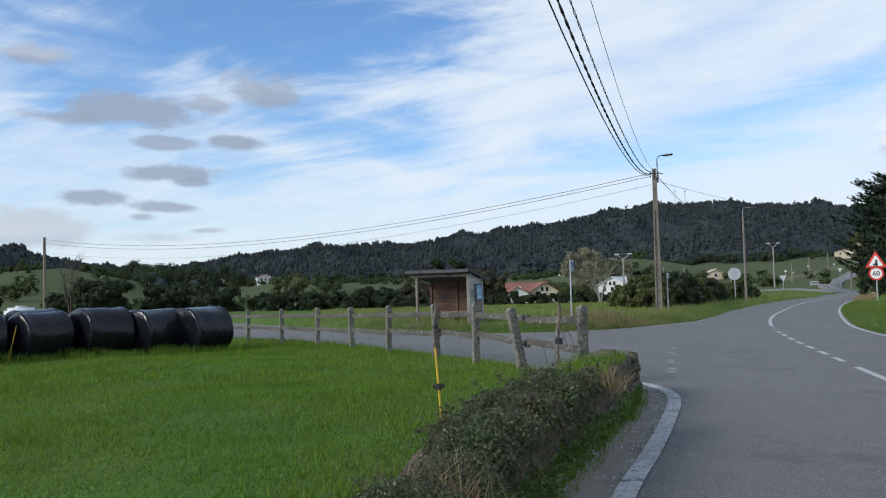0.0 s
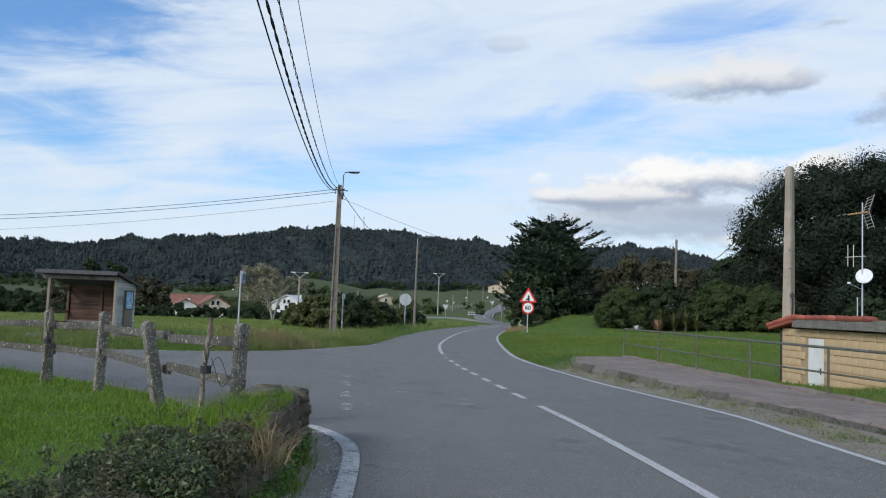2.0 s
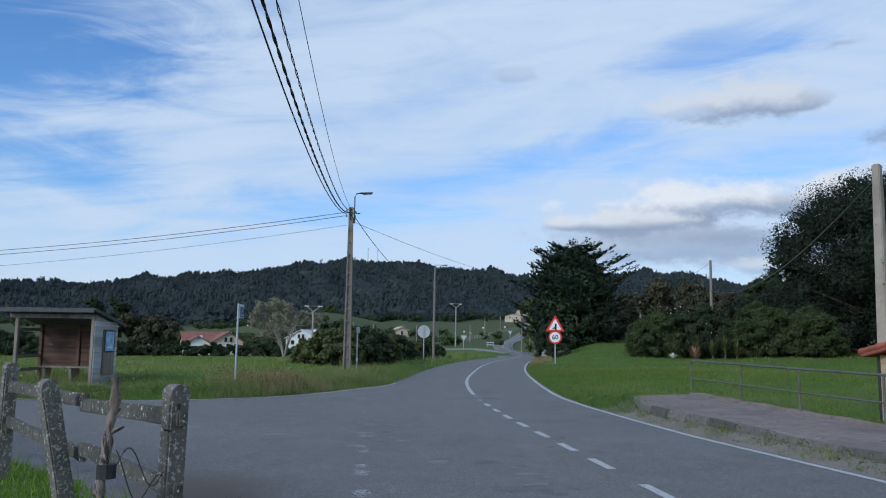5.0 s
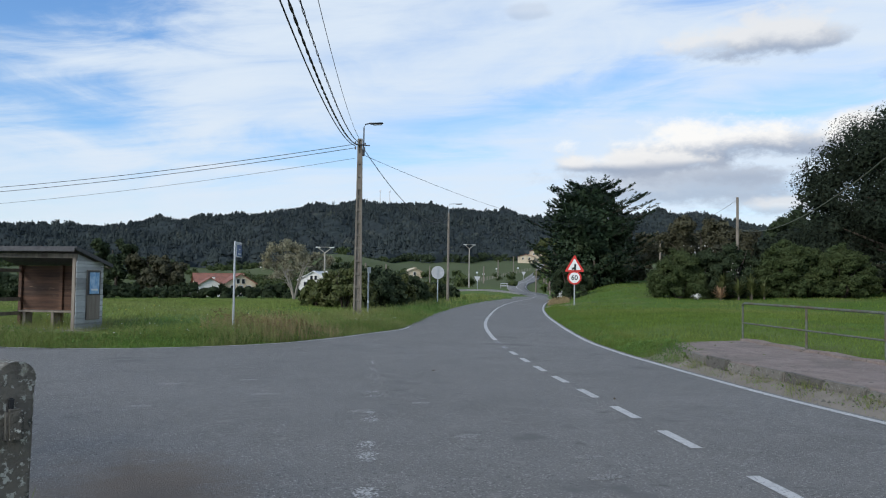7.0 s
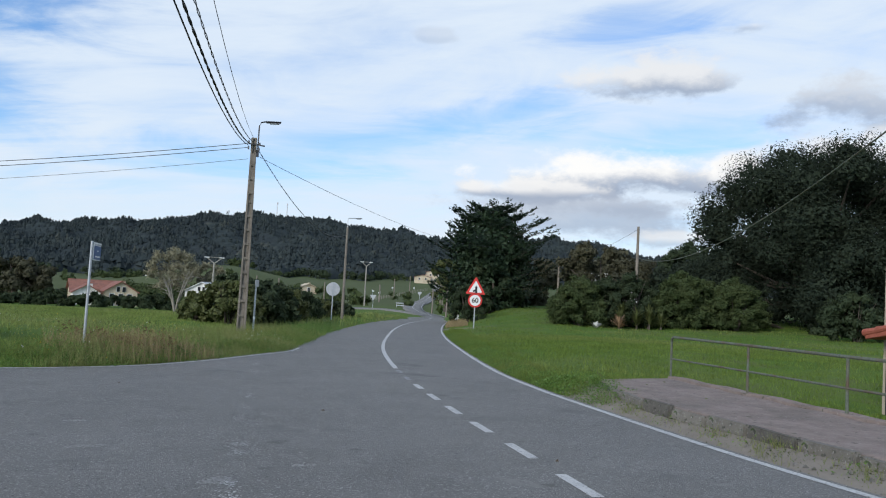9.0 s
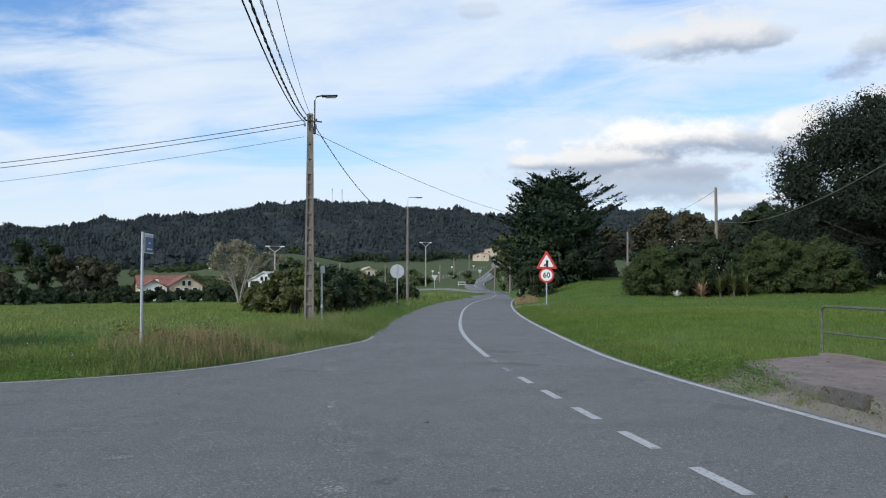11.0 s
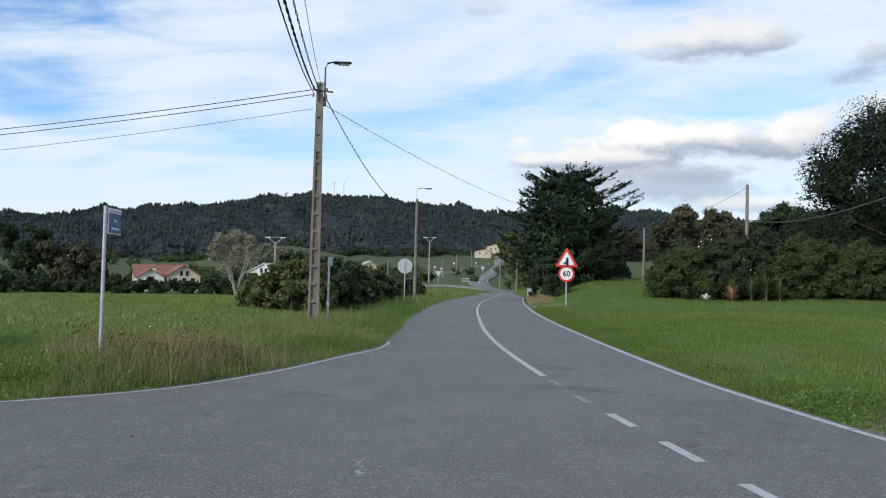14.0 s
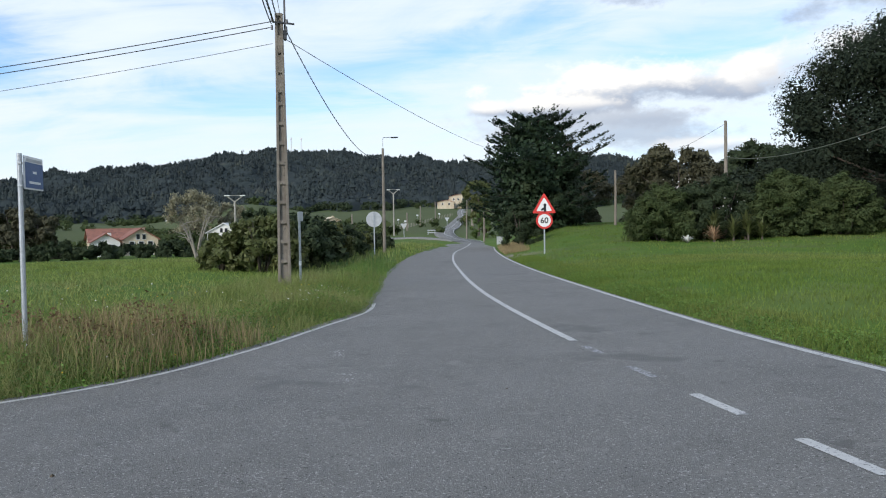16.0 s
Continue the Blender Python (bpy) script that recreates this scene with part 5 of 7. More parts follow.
def square_pole(x, y, top):
    z = ground_at(x, y) - 0.4
    ob = thing("utility_pole", (x, y, z), "bare pale concrete pole behind the hut", "utility pole", turn=20)
    h = top - z
    part("shaft", box((0.42, 0.34, h), (0, 0, h / 2), bevel=0.03, taper=0.62), M["pale_concrete"], ob)
    pts = [(-0.2, -0.18, 0.0), (-0.22, -0.2, 2.4), (-0.16, -0.2, 3.0), (-0.2, -0.2, 3.4)]
    piece("conduit", pipe(pts, 0.03, 8), M["cable"], ob, "black cable conduit")
    part("clamp", box((0.2, 0.1, 0.12), (-0.14, -0.18, 3.3), bevel=0.01), M["dark_steel"], ob)
    for zz in (4.2, 4.8):
        part("step_bolt", tube((-0.22, -0.1, zz), (-0.14, -0.1, zz), 0.02, 0.02, 6), M["dark_steel"], ob)


square_pole(21.55, 22.5, 6.75)


def antenna(x, y, z):
    ob = thing("antenna_mast", (x, y, z), "thin aerial mast with a white satellite dish", "antenna", turn=-35)
    part("mast", tube((0, 0, 0), (0, 0, 3.9), 0.028, 0.02, 8), M["steel"], ob)
    part("stay", tube((-0.14, 0, 0), (-0.14, 0, 0.9), 0.02, 0.02, 8), M["steel"], ob)
    bm = bmesh.new()
    bmesh.ops.create_uvsphere(bm, u_segments=24, v_segments=16, radius=0.66)
    bmesh.ops.delete(bm, geom=[v for v in bm.verts if v.co.z > -0.56], context="VERTS")
    bmesh.ops.transform(bm, matrix=pose(0.05, -0.05, 1.55, 68, 0, -30) @ Matrix.Translation((0, 0, 0.66)), verts=bm.verts)
    bmesh.ops.solidify(bm, geom=list(bm.faces), thickness=0.012)
    dish = part("dish", bm, M["sign_white"], ob, "white satellite dish", True)
    part("feed_arm", tube((-0.05, -0.1, 1.15), (-0.5, -0.45, 1.3), 0.012, 0.012, 6), M["steel"], dish)
    part("feed_horn", box((0.09, 0.09, 0.06), (-0.52, -0.47, 1.32), bevel=0.012), M["sign_white"], dish)
    part("boom", tube((-0.5, 0, 2.15), (0.1, 0, 2.2), 0.014, 0.014, 6), M["aluminium"], ob)
    for dx in (-0.42, -0.26):
        part("dipole", tube((dx, 0, 1.85), (dx, 0, 2.55), 0.012, 0.012, 6), M["aluminium"], ob)
    part("boom", tube((-0.45, -0.06, 3.5), (0.15, 0, 3.6), 0.02, 0.028, 8), M["amber"], ob)
    for i in range(5):
        dx = -0.7 + 0.16 * i
        part("dipole", tube((dx, -0.2, 3.47 + 0.03 * i), (dx, 0.15, 3.47 + 0.03 * i), 0.009, 0.009, 6), M["aluminium"], ob)
    for s, nm in ((1, "reflector"), (-1, "reflector")):
        bm = bmesh.new()
        for i in range(5):
            zz = 3.6 + s * (0.08 + 0.1 * i)
            tube((0.1 + 0.03 * i, -0.35, zz), (0.1 + 0.03 * i, 0.35, zz), 0.009, 0.009, 6, bm)
        tube((0.1, -0.3, 3.6), (0.26, -0.3, 3.6 + s * 0.52), 0.009, 0.009, 6, bm)
        tube((0.1, 0.3, 3.6), (0.26, 0.3, 3.6 + s * 0.52), 0.009, 0.009, 6, bm)
        part(nm, bm, M["aluminium"], ob)


antenna(22.3, 20.3, 1.45)
for i, (x, y, top) in enumerate(((47.1, 59.5, 8.4), (58, 84.5, 6.9))):
    wood_pole(x, y, top, 0.13, lean=0.012)
cable((47.1, 59.5, 5.9), (21.55, 22.5, 6.4), 1.4, 0.024, "thick grey overhead cable", mat="rail_paint")
cable((47.1, 59.5, 8.2), (58, 84.5, 6.8), 0.5, 0.012)
cable((58, 84.5, 5.6), (47.1, 59.5, 5.2), 0.4, 0.012)


# ---- stone wall beside the field ----
def stone_wall():
    line = along([(-4.6, -8), (-1.75, -1.0), (-0.15, 3.6), (0.62, 5.9), (1.15, 7.2), (1.72, 8.6), (2.25, 10.0), (2.52, 10.9)], 0.3)
    n = -side(line)
    ln = len(line)
    k = np.arange(ln)
    rows = []
    for off, z in ((-0.02, -0.1), (0.0, 0.3), (0.04, 0.52), (0.16, 0.60), (0.42, 0.56), (0.55, 0.2)):
        p = line + n * off
        rows.append(np.column_stack([p + n * (0.03 * np.sin(k * 1.9 + z * 7))[:, None], z + 0.04 * np.sin(k * 0.9 + off * 9)]))
    v = np.concatenate(rows)
    ob = new("wall_stone", fast_mesh("wall_stone", v, grid_faces(len(rows), ln), M["soil"], True))
    tagged(ob, "low mossy dry stone wall overgrown with brambles", "wall", kind="structure")
    shapes = []
    for i in range(7):
        bm = box((0.24, 0.16, 0.13), bevel=0.025)
        bmesh.ops.subdivide_edges(bm, edges=[e for e in bm.edges if e.calc_length() > 0.08], cuts=1)
        for v_ in bm.verts:
            v_.co += 0.022 * Vector(noise.noise_vector(v_.co * 11 + Vector((i * 5.3, 0, 0))))
        q = part("stone", bm, M["stone"], ob, smooth=True)
        q.matrix_world = pose(float(line[30 + i][0]), float(line[30 + i][1]), 0.06)
        shapes.append(q.data)
    s = np.r_[0, np.cumsum(np.linalg.norm(np.diff(line, axis=0), axis=1))]
    for r in range(5):
        q = 7.0 + RNG.uniform(0, 0.2)
        while q < s[-1] - 0.02:
            w = RNG.uniform(0.14, 0.30)
            x, y = np.interp(q, s, line[:, 0]), np.interp(q, s, line[:, 1])
            i = min(int(np.searchsorted(s, q)), ln - 1)
            k_ = new("stone", shapes[int(RNG.integers(7))])
            k_.parent = ob
            yaw = math.degrees(math.atan2(-n[i][0], n[i][1]))
            k_.matrix_world = pose(x + n[i][0] * (0.03 + 0.02 * r), y + n[i][1] * (0.03 + 0.02 * r), 0.05 + r * 0.115 + RNG.uniform(-0.015, 0.015), RNG.uniform(-9, 9), RNG.uniform(-9, 9), yaw + 0 + RNG.uniform(-12, 12)) @ Matrix.Diagonal((w / 0.24, RNG.uniform(0.8, 1.2), RNG.uniform(0.7, 1.15), 1))
            q += w * 0.92
    # blunt end of the wall
    for r in range(5):
        for j in range(4):
            a = radians(-20 + 50 * j)
            e, m_ = line[-1], n[-1]
            t = np.array((m_[1], -m_[0]))
            c = e + m_ * 0.27
            p = c + 0.27 * (-m_ * math.cos(a) + t * math.sin(a)) * (1 - 0.03 * r)
            k_ = new("stone", shapes[int(RNG.integers(7))])
            k_.parent = ob
            k_.matrix_world = pose(p[0], p[1], 0.05 + r * 0.118, RNG.uniform(-8, 8), RNG.uniform(-8, 8), math.degrees(a) + 60 + RNG.uniform(-20, 20))
    for j in range(9):
        c = line[-1] + n[-1] * RNG.uniform(0.08, 0.5) - np.array((0.2, 0.55)) * RNG.uniform(0, 1.0)
        k_ = new("stone", shapes[int(RNG.integers(7))])
        k_.parent = ob
        k_.matrix_world = pose(c[0], c[1], 0.60 + RNG.uniform(-0.03, 0.02), RNG.uniform(-8, 8), RNG.uniform(-8, 8), RNG.uniform(0, 180)) @ Matrix.Diagonal((1.2, 1.4, 0.6, 1))


stone_wall()


# ---- plants ----
def heights(x, y):
    return land(np.asarray(x, float), np.asarray(y, float))


def blades(x, y, z, h, w, lean, rng, segs=2):
    """Bent grass blades as strips of quads."""
    n = len(x)
    a = rng.uniform(0, 2 * np.pi, n)
    b = rng.uniform(0, 2 * np.pi, n)
    base = np.column_stack([x, y, z])
    across = np.column_stack([np.cos(a), np.sin(a), np.zeros(n)]) * (w / 2)[:, None]
    tip = np.column_stack([np.cos(b), np.sin(b), np.zeros(n)]) * (lean * h)[:, None]
    if segs == 1:
        top = base + tip + np.array((0, 0, 1.0)) * h[:, None]
        return np.stack([base - across, base + across, top], 1).reshape(-1, 3), np.arange(3 * n).reshape(n, 3)
    rows = []
    for k in range(segs + 1):
        t = k / segs
        c = base + tip * t * t + np.array((0, 0, 1.0)) * (h * t)[:, None]
        wk = across * (1 - 0.85 * t)
        rows += [c - wk, c + wk]
    v = np.stack(rows, 1).reshape(-1, 3)
    i = np.arange(n)[:, None] * (2 * segs + 2)
    f = np.concatenate([i + np.array([[2 * k, 2 * k + 1, 2 * k + 3, 2 * k + 2]]) for k in range(segs)], 0)
    return v, f


def sown(n, xr, yr, keep, rng, clump=0.0):
    x, y = rng.uniform(*xr, n), rng.uniform(*yr, n)
    if clump:
        m = max(1, n // 14)
        cx, cy = rng.uniform(*xr, m), rng.uniform(*yr, m)
        k = rng.integers(0, m, n)
        some = rng.random(n) < 0.6
        x = np.where(some, cx[k] + rng.normal(0, clump, n), x)
        y = np.where(some, cy[k] + rng.normal(0, clump, n), y)
    ok = keep(x, y)
    return x[ok], y[ok]


def fringe(n, line, ys, off, rng, clump=0.1):
    """Places along a plan line, between two offsets to its right."""
    ok = (line[:, 1] > ys[0]) & (line[:, 1] < ys[1])
    p, nr = line[ok], side(line)[ok]
    k = rng.uniform(0, len(p) - 1.001, n)
    m = max(2, n // 18)
    ck, co = rng.uniform(0, len(p) - 1.001, m), rng.uniform(*off, m)
    pick, some = rng.integers(0, m, n), rng.random(n) < 0.65
    o = np.where(some, co[pick] + rng.normal(0, clump, n), rng.uniform(*off, n))
    o = np.clip(o, *off)
    k = np.clip(np.where(some, ck[pick] + rng.normal(0, clump / 0.5, n), k), 0, len(p) - 1.001)
    i = k.astype(int)
    f = (k - i)[:, None]
    q = p[i] * (1 - f) + p[i + 1] * f + nr[i] * o[:, None]
    return q[:, 0], q[:, 1]


def patchy(x, y, s=1.0):
    return 0.5 + 0.5 * np.sin(x * 1.3 * s + 1.7 * np.sin(y * 0.9 * s)) * np.sin(y * 1.1 * s + 1.3 * np.sin(x * 0.7 * s))


def grass(name, n, xr, yr, keep, h, w, mat, label, clump=0.12, lean=0.6, segs=2, seed=1, high=None, line=None, off=None):
    rng = np.random.default_rng(seed)
    x, y = sown(n, xr, yr, keep, rng, clump) if line is None else fringe(n, line, yr, off, rng, clump)
    hh = rng.uniform(*h, len(x)) * (0.6 + 0.8 * patchy(x, y))
    if high is not None:
        hh = hh * high(x, y)
    z = heights(x, y) - 0.01
    v, f = blades(x, y, z, hh, rng.uniform(*w, len(x)), rng.uniform(0.1, lean, len(x)), rng, segs)
    ob = new(name, fast_mesh(name, v, f, mat))
    return tagged(ob, label, "grass", kind="stuff")


def in_field(x, y):
    edge = np.where(y < 12.7, gap_to(LEFT, x, y), gap_to(FENCE_EDGE, x, y))
    return edge < np.where(y < 11.5, -0.85, -0.05)


def in_meadow(x, y):
    return (gap_to(VERGE_EDGE, x, y) < 0.02) & (gap_to(FENCE_EDGE, x, y) > 3)


def in_lawn(x, y):
    g = gap_to(RIGHT, x, y)
    near_walk = (y < 24.6) & (x < 12.2 + (y - 19) * 0.32 + 3.2)
    return (g > np.where(y < 23.5, 0.55, 0.2)) & ~near_walk


FIELD_LABEL = "short lush green field grass"
grass("field_grass", 150000, (-7.5, 2.2), (1.5, 12.5), in_field, (0.025, 0.075), (0.007, 0.013), M["blade"], FIELD_LABEL, 0.07, 1.2, segs=1, seed=11)
grass("field_grass_beyond", 130000, (-15, 1.6), (11.5, 29), in_field, (0.035, 0.09), (0.014, 0.026), M["blade"], FIELD_LABEL, 0.16, 1.0, segs=1, seed=12)
grass("field_grass_left", 26000, (-15, -6), (2, 14), in_field, (0.03, 0.08), (0.012, 0.02), M["blade"], FIELD_LABEL, 0.15, 1.0, segs=1, seed=13)
tuft = lambda x, y: in_field(x, y) & (patchy(x, y, 0.55) > 0.62)
grass("field_tufts", 20000, (-12, 1.8), (4, 27), tuft, (0.06, 0.14), (0.007, 0.014), M["blade"], "taller clumps of field grass", 0.09, 1.0, seed=15)
bale_foot = lambda x, y: np.abs(y - (22.0 + 0.52 * (x + 7.5))) < 0.55
grass("bale_grass", 16000, (-14.5, -6.0), (17.0, 23.6), bale_foot, (0.14, 0.34), (0.01, 0.02), M["blade"], "tall weeds along the bales", 0.2, 0.6, seed=16)
edge_strip = lambda x, y: in_field(x, y) & (gap_to(FENCE_EDGE, x, y) > -0.9) & (y > 12.3)
grass("fence_grass", 16000, (-8, 2.6), (12.3, 30), edge_strip, (0.09, 0.22), (0.007, 0.014), M["blade"], "longer tufts of grass under the fence", 0.15, 0.6, seed=14)


def verge_high(x, y):
    return 0.75 + 0.9 * patchy(x, y, 0.7)


NEAR_VERGE = VERGE_EDGE[VERGE_EDGE[:, 0] > -4.5]
grass("verge_fringe", 26000, None, (28.6, 48), None, (0.05, 0.20), (0.005, 0.011), M["dry_blade"], "long rough grass along the verge edge", 0.07, 1.2, seed=20, line=NEAR_VERGE, off=(-1.5, 0.10), high=verge_high)
grass("verge_grass", 70000, (-4, 16), (28.7, 45), lambda x, y: in_meadow(x, y) & (gap_to(VERGE_EDGE, x, y) > -4.0), (0.10, 0.30), (0.006, 0.013), M["dry_blade"], "long rough verge grass with dry stalks", 0.14, 1.3, seed=21, high=verge_high)
grass("meadow_grass", 75000, (-10, 17), (30, 70), in_meadow, (0.07, 0.16), (0.018, 0.035), M["meadow_blade"], "rough green meadow grass", 0.3, 1.2, segs=1, seed=22)
grass("far_verge_grass", 26000, (12, 60), (40, 120), lambda x, y: (gap_to(VERGE_EDGE, x, y) < 0.05) & (gap_to(VERGE_EDGE, x, y) > -6), (0.2, 0.5), (0.03, 0.06), M["dry_blade"], "long grass along the far verge", 0.3, 0.5, segs=1, seed=23)
grass("lawn_grass", 130000, (10, 34), (12, 48), in_lawn, (0.05, 0.13), (0.014, 0.03), M["lawn_blade"], "green lawn beside the road", 0.25, 0.7, segs=1, seed=24)
grass("far_lawn_grass", 36000, (20, 62), (34, 90), in_lawn, (0.06, 0.16), (0.03, 0.06), M["lawn_blade"], "green lawn beside the road", 0.4, 0.7, segs=1, seed=25)
grass("lawn_edge_grass", 26000, None, (24.3, 62), None, (0.07, 0.22), (0.009, 0.02), M["lawn_blade"], "taller grass and weeds along the road edge", 0.12, 0.7, segs=1, seed=26, line=RIGHT, off=(0.16, 1.5))
brown = lambda x, y: in_meadow(x, y) & (np.hypot((x - 6.3) / 2.4, (y - 31.4) / 1.5) < 1)
grass("dry_weeds", 9000, (2.5, 9.6), (29, 34.5), brown, (0.22, 0.5), (0.006, 0.014), M["brown_stalk"], "brown dried weeds at the verge", 0.16, 0.4, seed=27)
M["dock"] = material("rusty_dock_leaves", ((0.10, 0.066, 0.034), (0.195, 0.13, 0.065)), 2, 0.8, 0, per="island", spec=0.15, through=0.15)


def weeds(name, n, xr, yr, keep, size, up, mat, label, seed, line=None, off=None):
    rng = np.random.default_rng(seed)
    x, y = sown(n, xr, yr, keep, rng, 0.16) if line is None else fringe(n, line, yr, off, rng)
    z = heights(x, y) + rng.uniform(0.0, 1.0, len(x)) ** 1.5 * up * (0.3 + patchy(x, y, 1.6))
    v, f = cards(np.column_stack([x, y, z]), size, 0.45, 1.0, rng)
    return tagged(new(name, fast_mesh(name, v, f, mat)), label, "weeds", kind="stuff")


M["leaf_weed"] = material("weed_leaves", ((0.08, 0.16, 0.028), (0.145, 0.24, 0.05)), 1.5, 0.6, 0, per="island", spec=0.3, through=0.25)
weeds("verge_weeds", 46000, None, (28.6, 58), None, 0.023, 0.30, M["leaf_weed"], "low broad-leaved weeds on the verge", 31, NEAR_VERGE, (-1.4, 0.12))
weeds("dock_weeds", 5200, (4.2, 7.6), (30.0, 33.2), lambda x, y: in_meadow(x, y) & (np.hypot((x - 5.9) / 1.5, (y - 31.6) / 1.1) < patchy(x, y, 1.5) + 0.35), 0.034, 0.5, M["dock"], "rusty brown dried dock at the verge", 37)
grass("dry_bank_grass", 7000, None, (70, 92), None, (0.2, 0.5), (0.02, 0.04), M["brown_stalk"], "dry brown grass on the road bank", 0.2, 0.6, segs=1, seed=38, line=RIGHT, off=(0.4, 2.2))
for nm_, mt_, sd_ in (("white_flowers", "flower", 39), ("yellow_flowers", "yellow", 40)):
    rg_ = np.random.default_rng(sd_)
    fx_, fy_ = sown(420, (-4, 14), (28.8, 40), in_meadow, rg_, 0.3)
    fv_, ff_ = cards(np.column_stack([fx_, fy_, heights(fx_, fy_) + rg_.uniform(0.12, 0.4, len(fx_))]), 0.016, 0.5, 1.0, rg_)
    tagged(new(nm_, fast_mesh(nm_, fv_, ff_, M[mt_])), "tiny " + nm_[:-8] + " wild flowers in the meadow", "flowers", kind="stuff")


def mud_stain(x, y, rx, ry):
    """Dried mud trodden into the asphalt, thinning out towards its edge."""
    m = material("muddy_asphalt", *ASPHALT[0], **ASPHALT[1])
    nt = m.node_tree
    N, L = nt.nodes.new, nt.links.new
    b_ = nt.nodes["Principled BSDF"]
    base = b_.inputs["Base Color"].links[0].from_socket
    mp = N("ShaderNodeMapping")
    L(N("ShaderNodeTexCoord").outputs["Object"], mp.inputs[0])
    mp.inputs[1].default_value, mp.inputs[3].default_value = (-x / rx, -y / ry, 0), (1 / rx, 1 / ry, 0)
    far = N("ShaderNodeVectorMath")
    far.operation = "LENGTH"
    L(mp.outputs[0], far.inputs[0])
    nz = N("ShaderNodeTexNoise")
    nz.inputs["Scale"].default_value, nz.inputs["Detail"].default_value = 2.2, 8
    L(N("ShaderNodeTexCoord").outputs["Object"], nz.inputs["Vector"])
    add = N("ShaderNodeMath")
    L(far.outputs["Value"], add.inputs[0])
    L(nz.outputs[0], add.inputs[1])
    fade_ = N("ShaderNodeMapRange")
    L(add.outputs[0], fade_.inputs[0])
    fade_.inputs[1].default_value, fade_.inputs[2].default_value, fade_.inputs[3].default_value, fade_.inputs[4].default_value = 0.75, 1.35, 0.9, 0.0
    mx = N("ShaderNodeMix")
    mx.data_type = "RGBA"
    L(fade_.outputs[0], mx.inputs[0])
    L(base, mx.inputs[6])
    mx.inputs[7].default_value = (0.150, 0.122, 0.094, 1)
    L(mx.outputs[2], b_.inputs["Base Color"])
    gx, gy = np.linspace(x - rx, x + rx, 12), np.linspace(y - ry, y + ry, 12)
    X, Y = np.meshgrid(gx, gy, indexing="ij")
    v = np.stack([X, Y, z_road(Y) + 0.0035], -1).reshape(-1, 3)
    tagged(new("mud_patch", fast_mesh("mud_patch", v, grid_faces(12, 12), m)), "dried brown mud spread on the asphalt", "mud", kind="structure")


mud_stain(2.45, 14.9, 1.15, 2.0)
M["grit"] = material("pale_grit", ((0.20, 0.19, 0.175), (0.46, 0.45, 0.43)), 90, 0.95, 0.3, 90, per="island")
weeds("field_clover", 26000, (-7.5, 2.0), (2.0, 13.0), in_field, 0.013, 0.06, M["leaf_weed"], "small clover leaves in the field grass", 50)
weeds("kerb_end_weeds", 7000, None, (22.2, 27.5), None, 0.019, 0.17, M["leaf_weed"], "lush weeds round the pavement end", 47, RIGHT, (0.3, 1.15))
weeds("lawn_weeds", 30000, None, (24, 54), None, 0.022, 0.16, M["leaf_weed"], "low broad-leaved weeds beside the road", 32, RIGHT, (0.12, 1.2))
weeds("kerb_weeds", 1200, None, (7, 24.6), None, 0.018, 0.09, M["leaf_weed"], "weeds growing in the broken kerb", 33, RIGHT, (0.4, 1.0))
weeds("kerb_moss", 2600, None, (7, 24.6), None, 0.012, 0.04, M["leaf_olive"], "dull olive weeds along the kerb", 44, RIGHT, (0.3, 1.0))
grass("kerb_grass", 2000, None, (7, 24.8), None, (0.03, 0.12), (0.005, 0.01), M["dry_blade"], "dry grass tufts along the kerb", 0.08, 1.0, seed=45, line=RIGHT, off=(0.35, 1.0))
grass("kerb_end_grass", 5000, (12.6, 15.2), (23.6, 25.6), lambda x, y: (gap_to(RIGHT, x, y) > 0.3), (0.06, 0.2), (0.006, 0.012), M["lawn_blade"], "grass round the pavement end", 0.1, 0.8, seed=46)
for i_, (y_, r_) in enumerate(((8.4, 0.5), (10.2, 0.35), (11.6, 0.6), (13.4, 0.35), (15.0, 0.55), (16.3, 0.4), (17.9, 0.45), (19.0, 0.35), (20.1, 0.5), (21.3, 0.6), (22.4, 0.7))):
    x_ = float(np.interp(y_, RIGHT[:, 1], RIGHT[:, 0])) + 0.72
    near_ = lambda x, y, x_=x_, y_=y_, r_=r_: np.hypot((x - x_) / 0.32, (y - y_) / r_) < 0.55 + 0.5 * patchy(x, y, 3.0)
    grass("kerb_tuft", 700, (x_ - 0.5, x_ + 0.5), (y_ - 1.0, y_ + 1.0), near_, (0.04, 0.12), (0.006, 0.012), M["dry_blade"], "tuft of rough grass in the broken kerb", 0.05, 1.1, seed=400 + i_)
    weeds("kerb_tuft_weeds", 330, (x_ - 0.5, x_ + 0.5), (y_ - 1.0, y_ + 1.0), near_, 0.017, 0.08, M["leaf_mid"], "low weeds in the broken kerb", 430 + i_)
weeds("pavement_weeds", 420, (13.4, 16), (19, 24.2), lambda x, y: (patchy(x, y, 2.2) > 0.80), 0.04, 0.36, M["leaf_olive"], "weeds in the pavement cracks", 34)
weeds("wall_foot_weeds", 15000, None, (1.5, 12.5), None, 0.021, 0.2, M["leaf_weed"], "green weeds at the foot of the wall", 35, LEFT, (-0.74, -0.46))
grass("wall_foot_grass", 5000, None, (1.5, 12.6), None, (0.04, 0.16), (0.004, 0.008), M["blade"], "grass at the foot of the wall", 0.06, 0.9, seed=36, line=LEFT, off=(-0.8, -0.36))


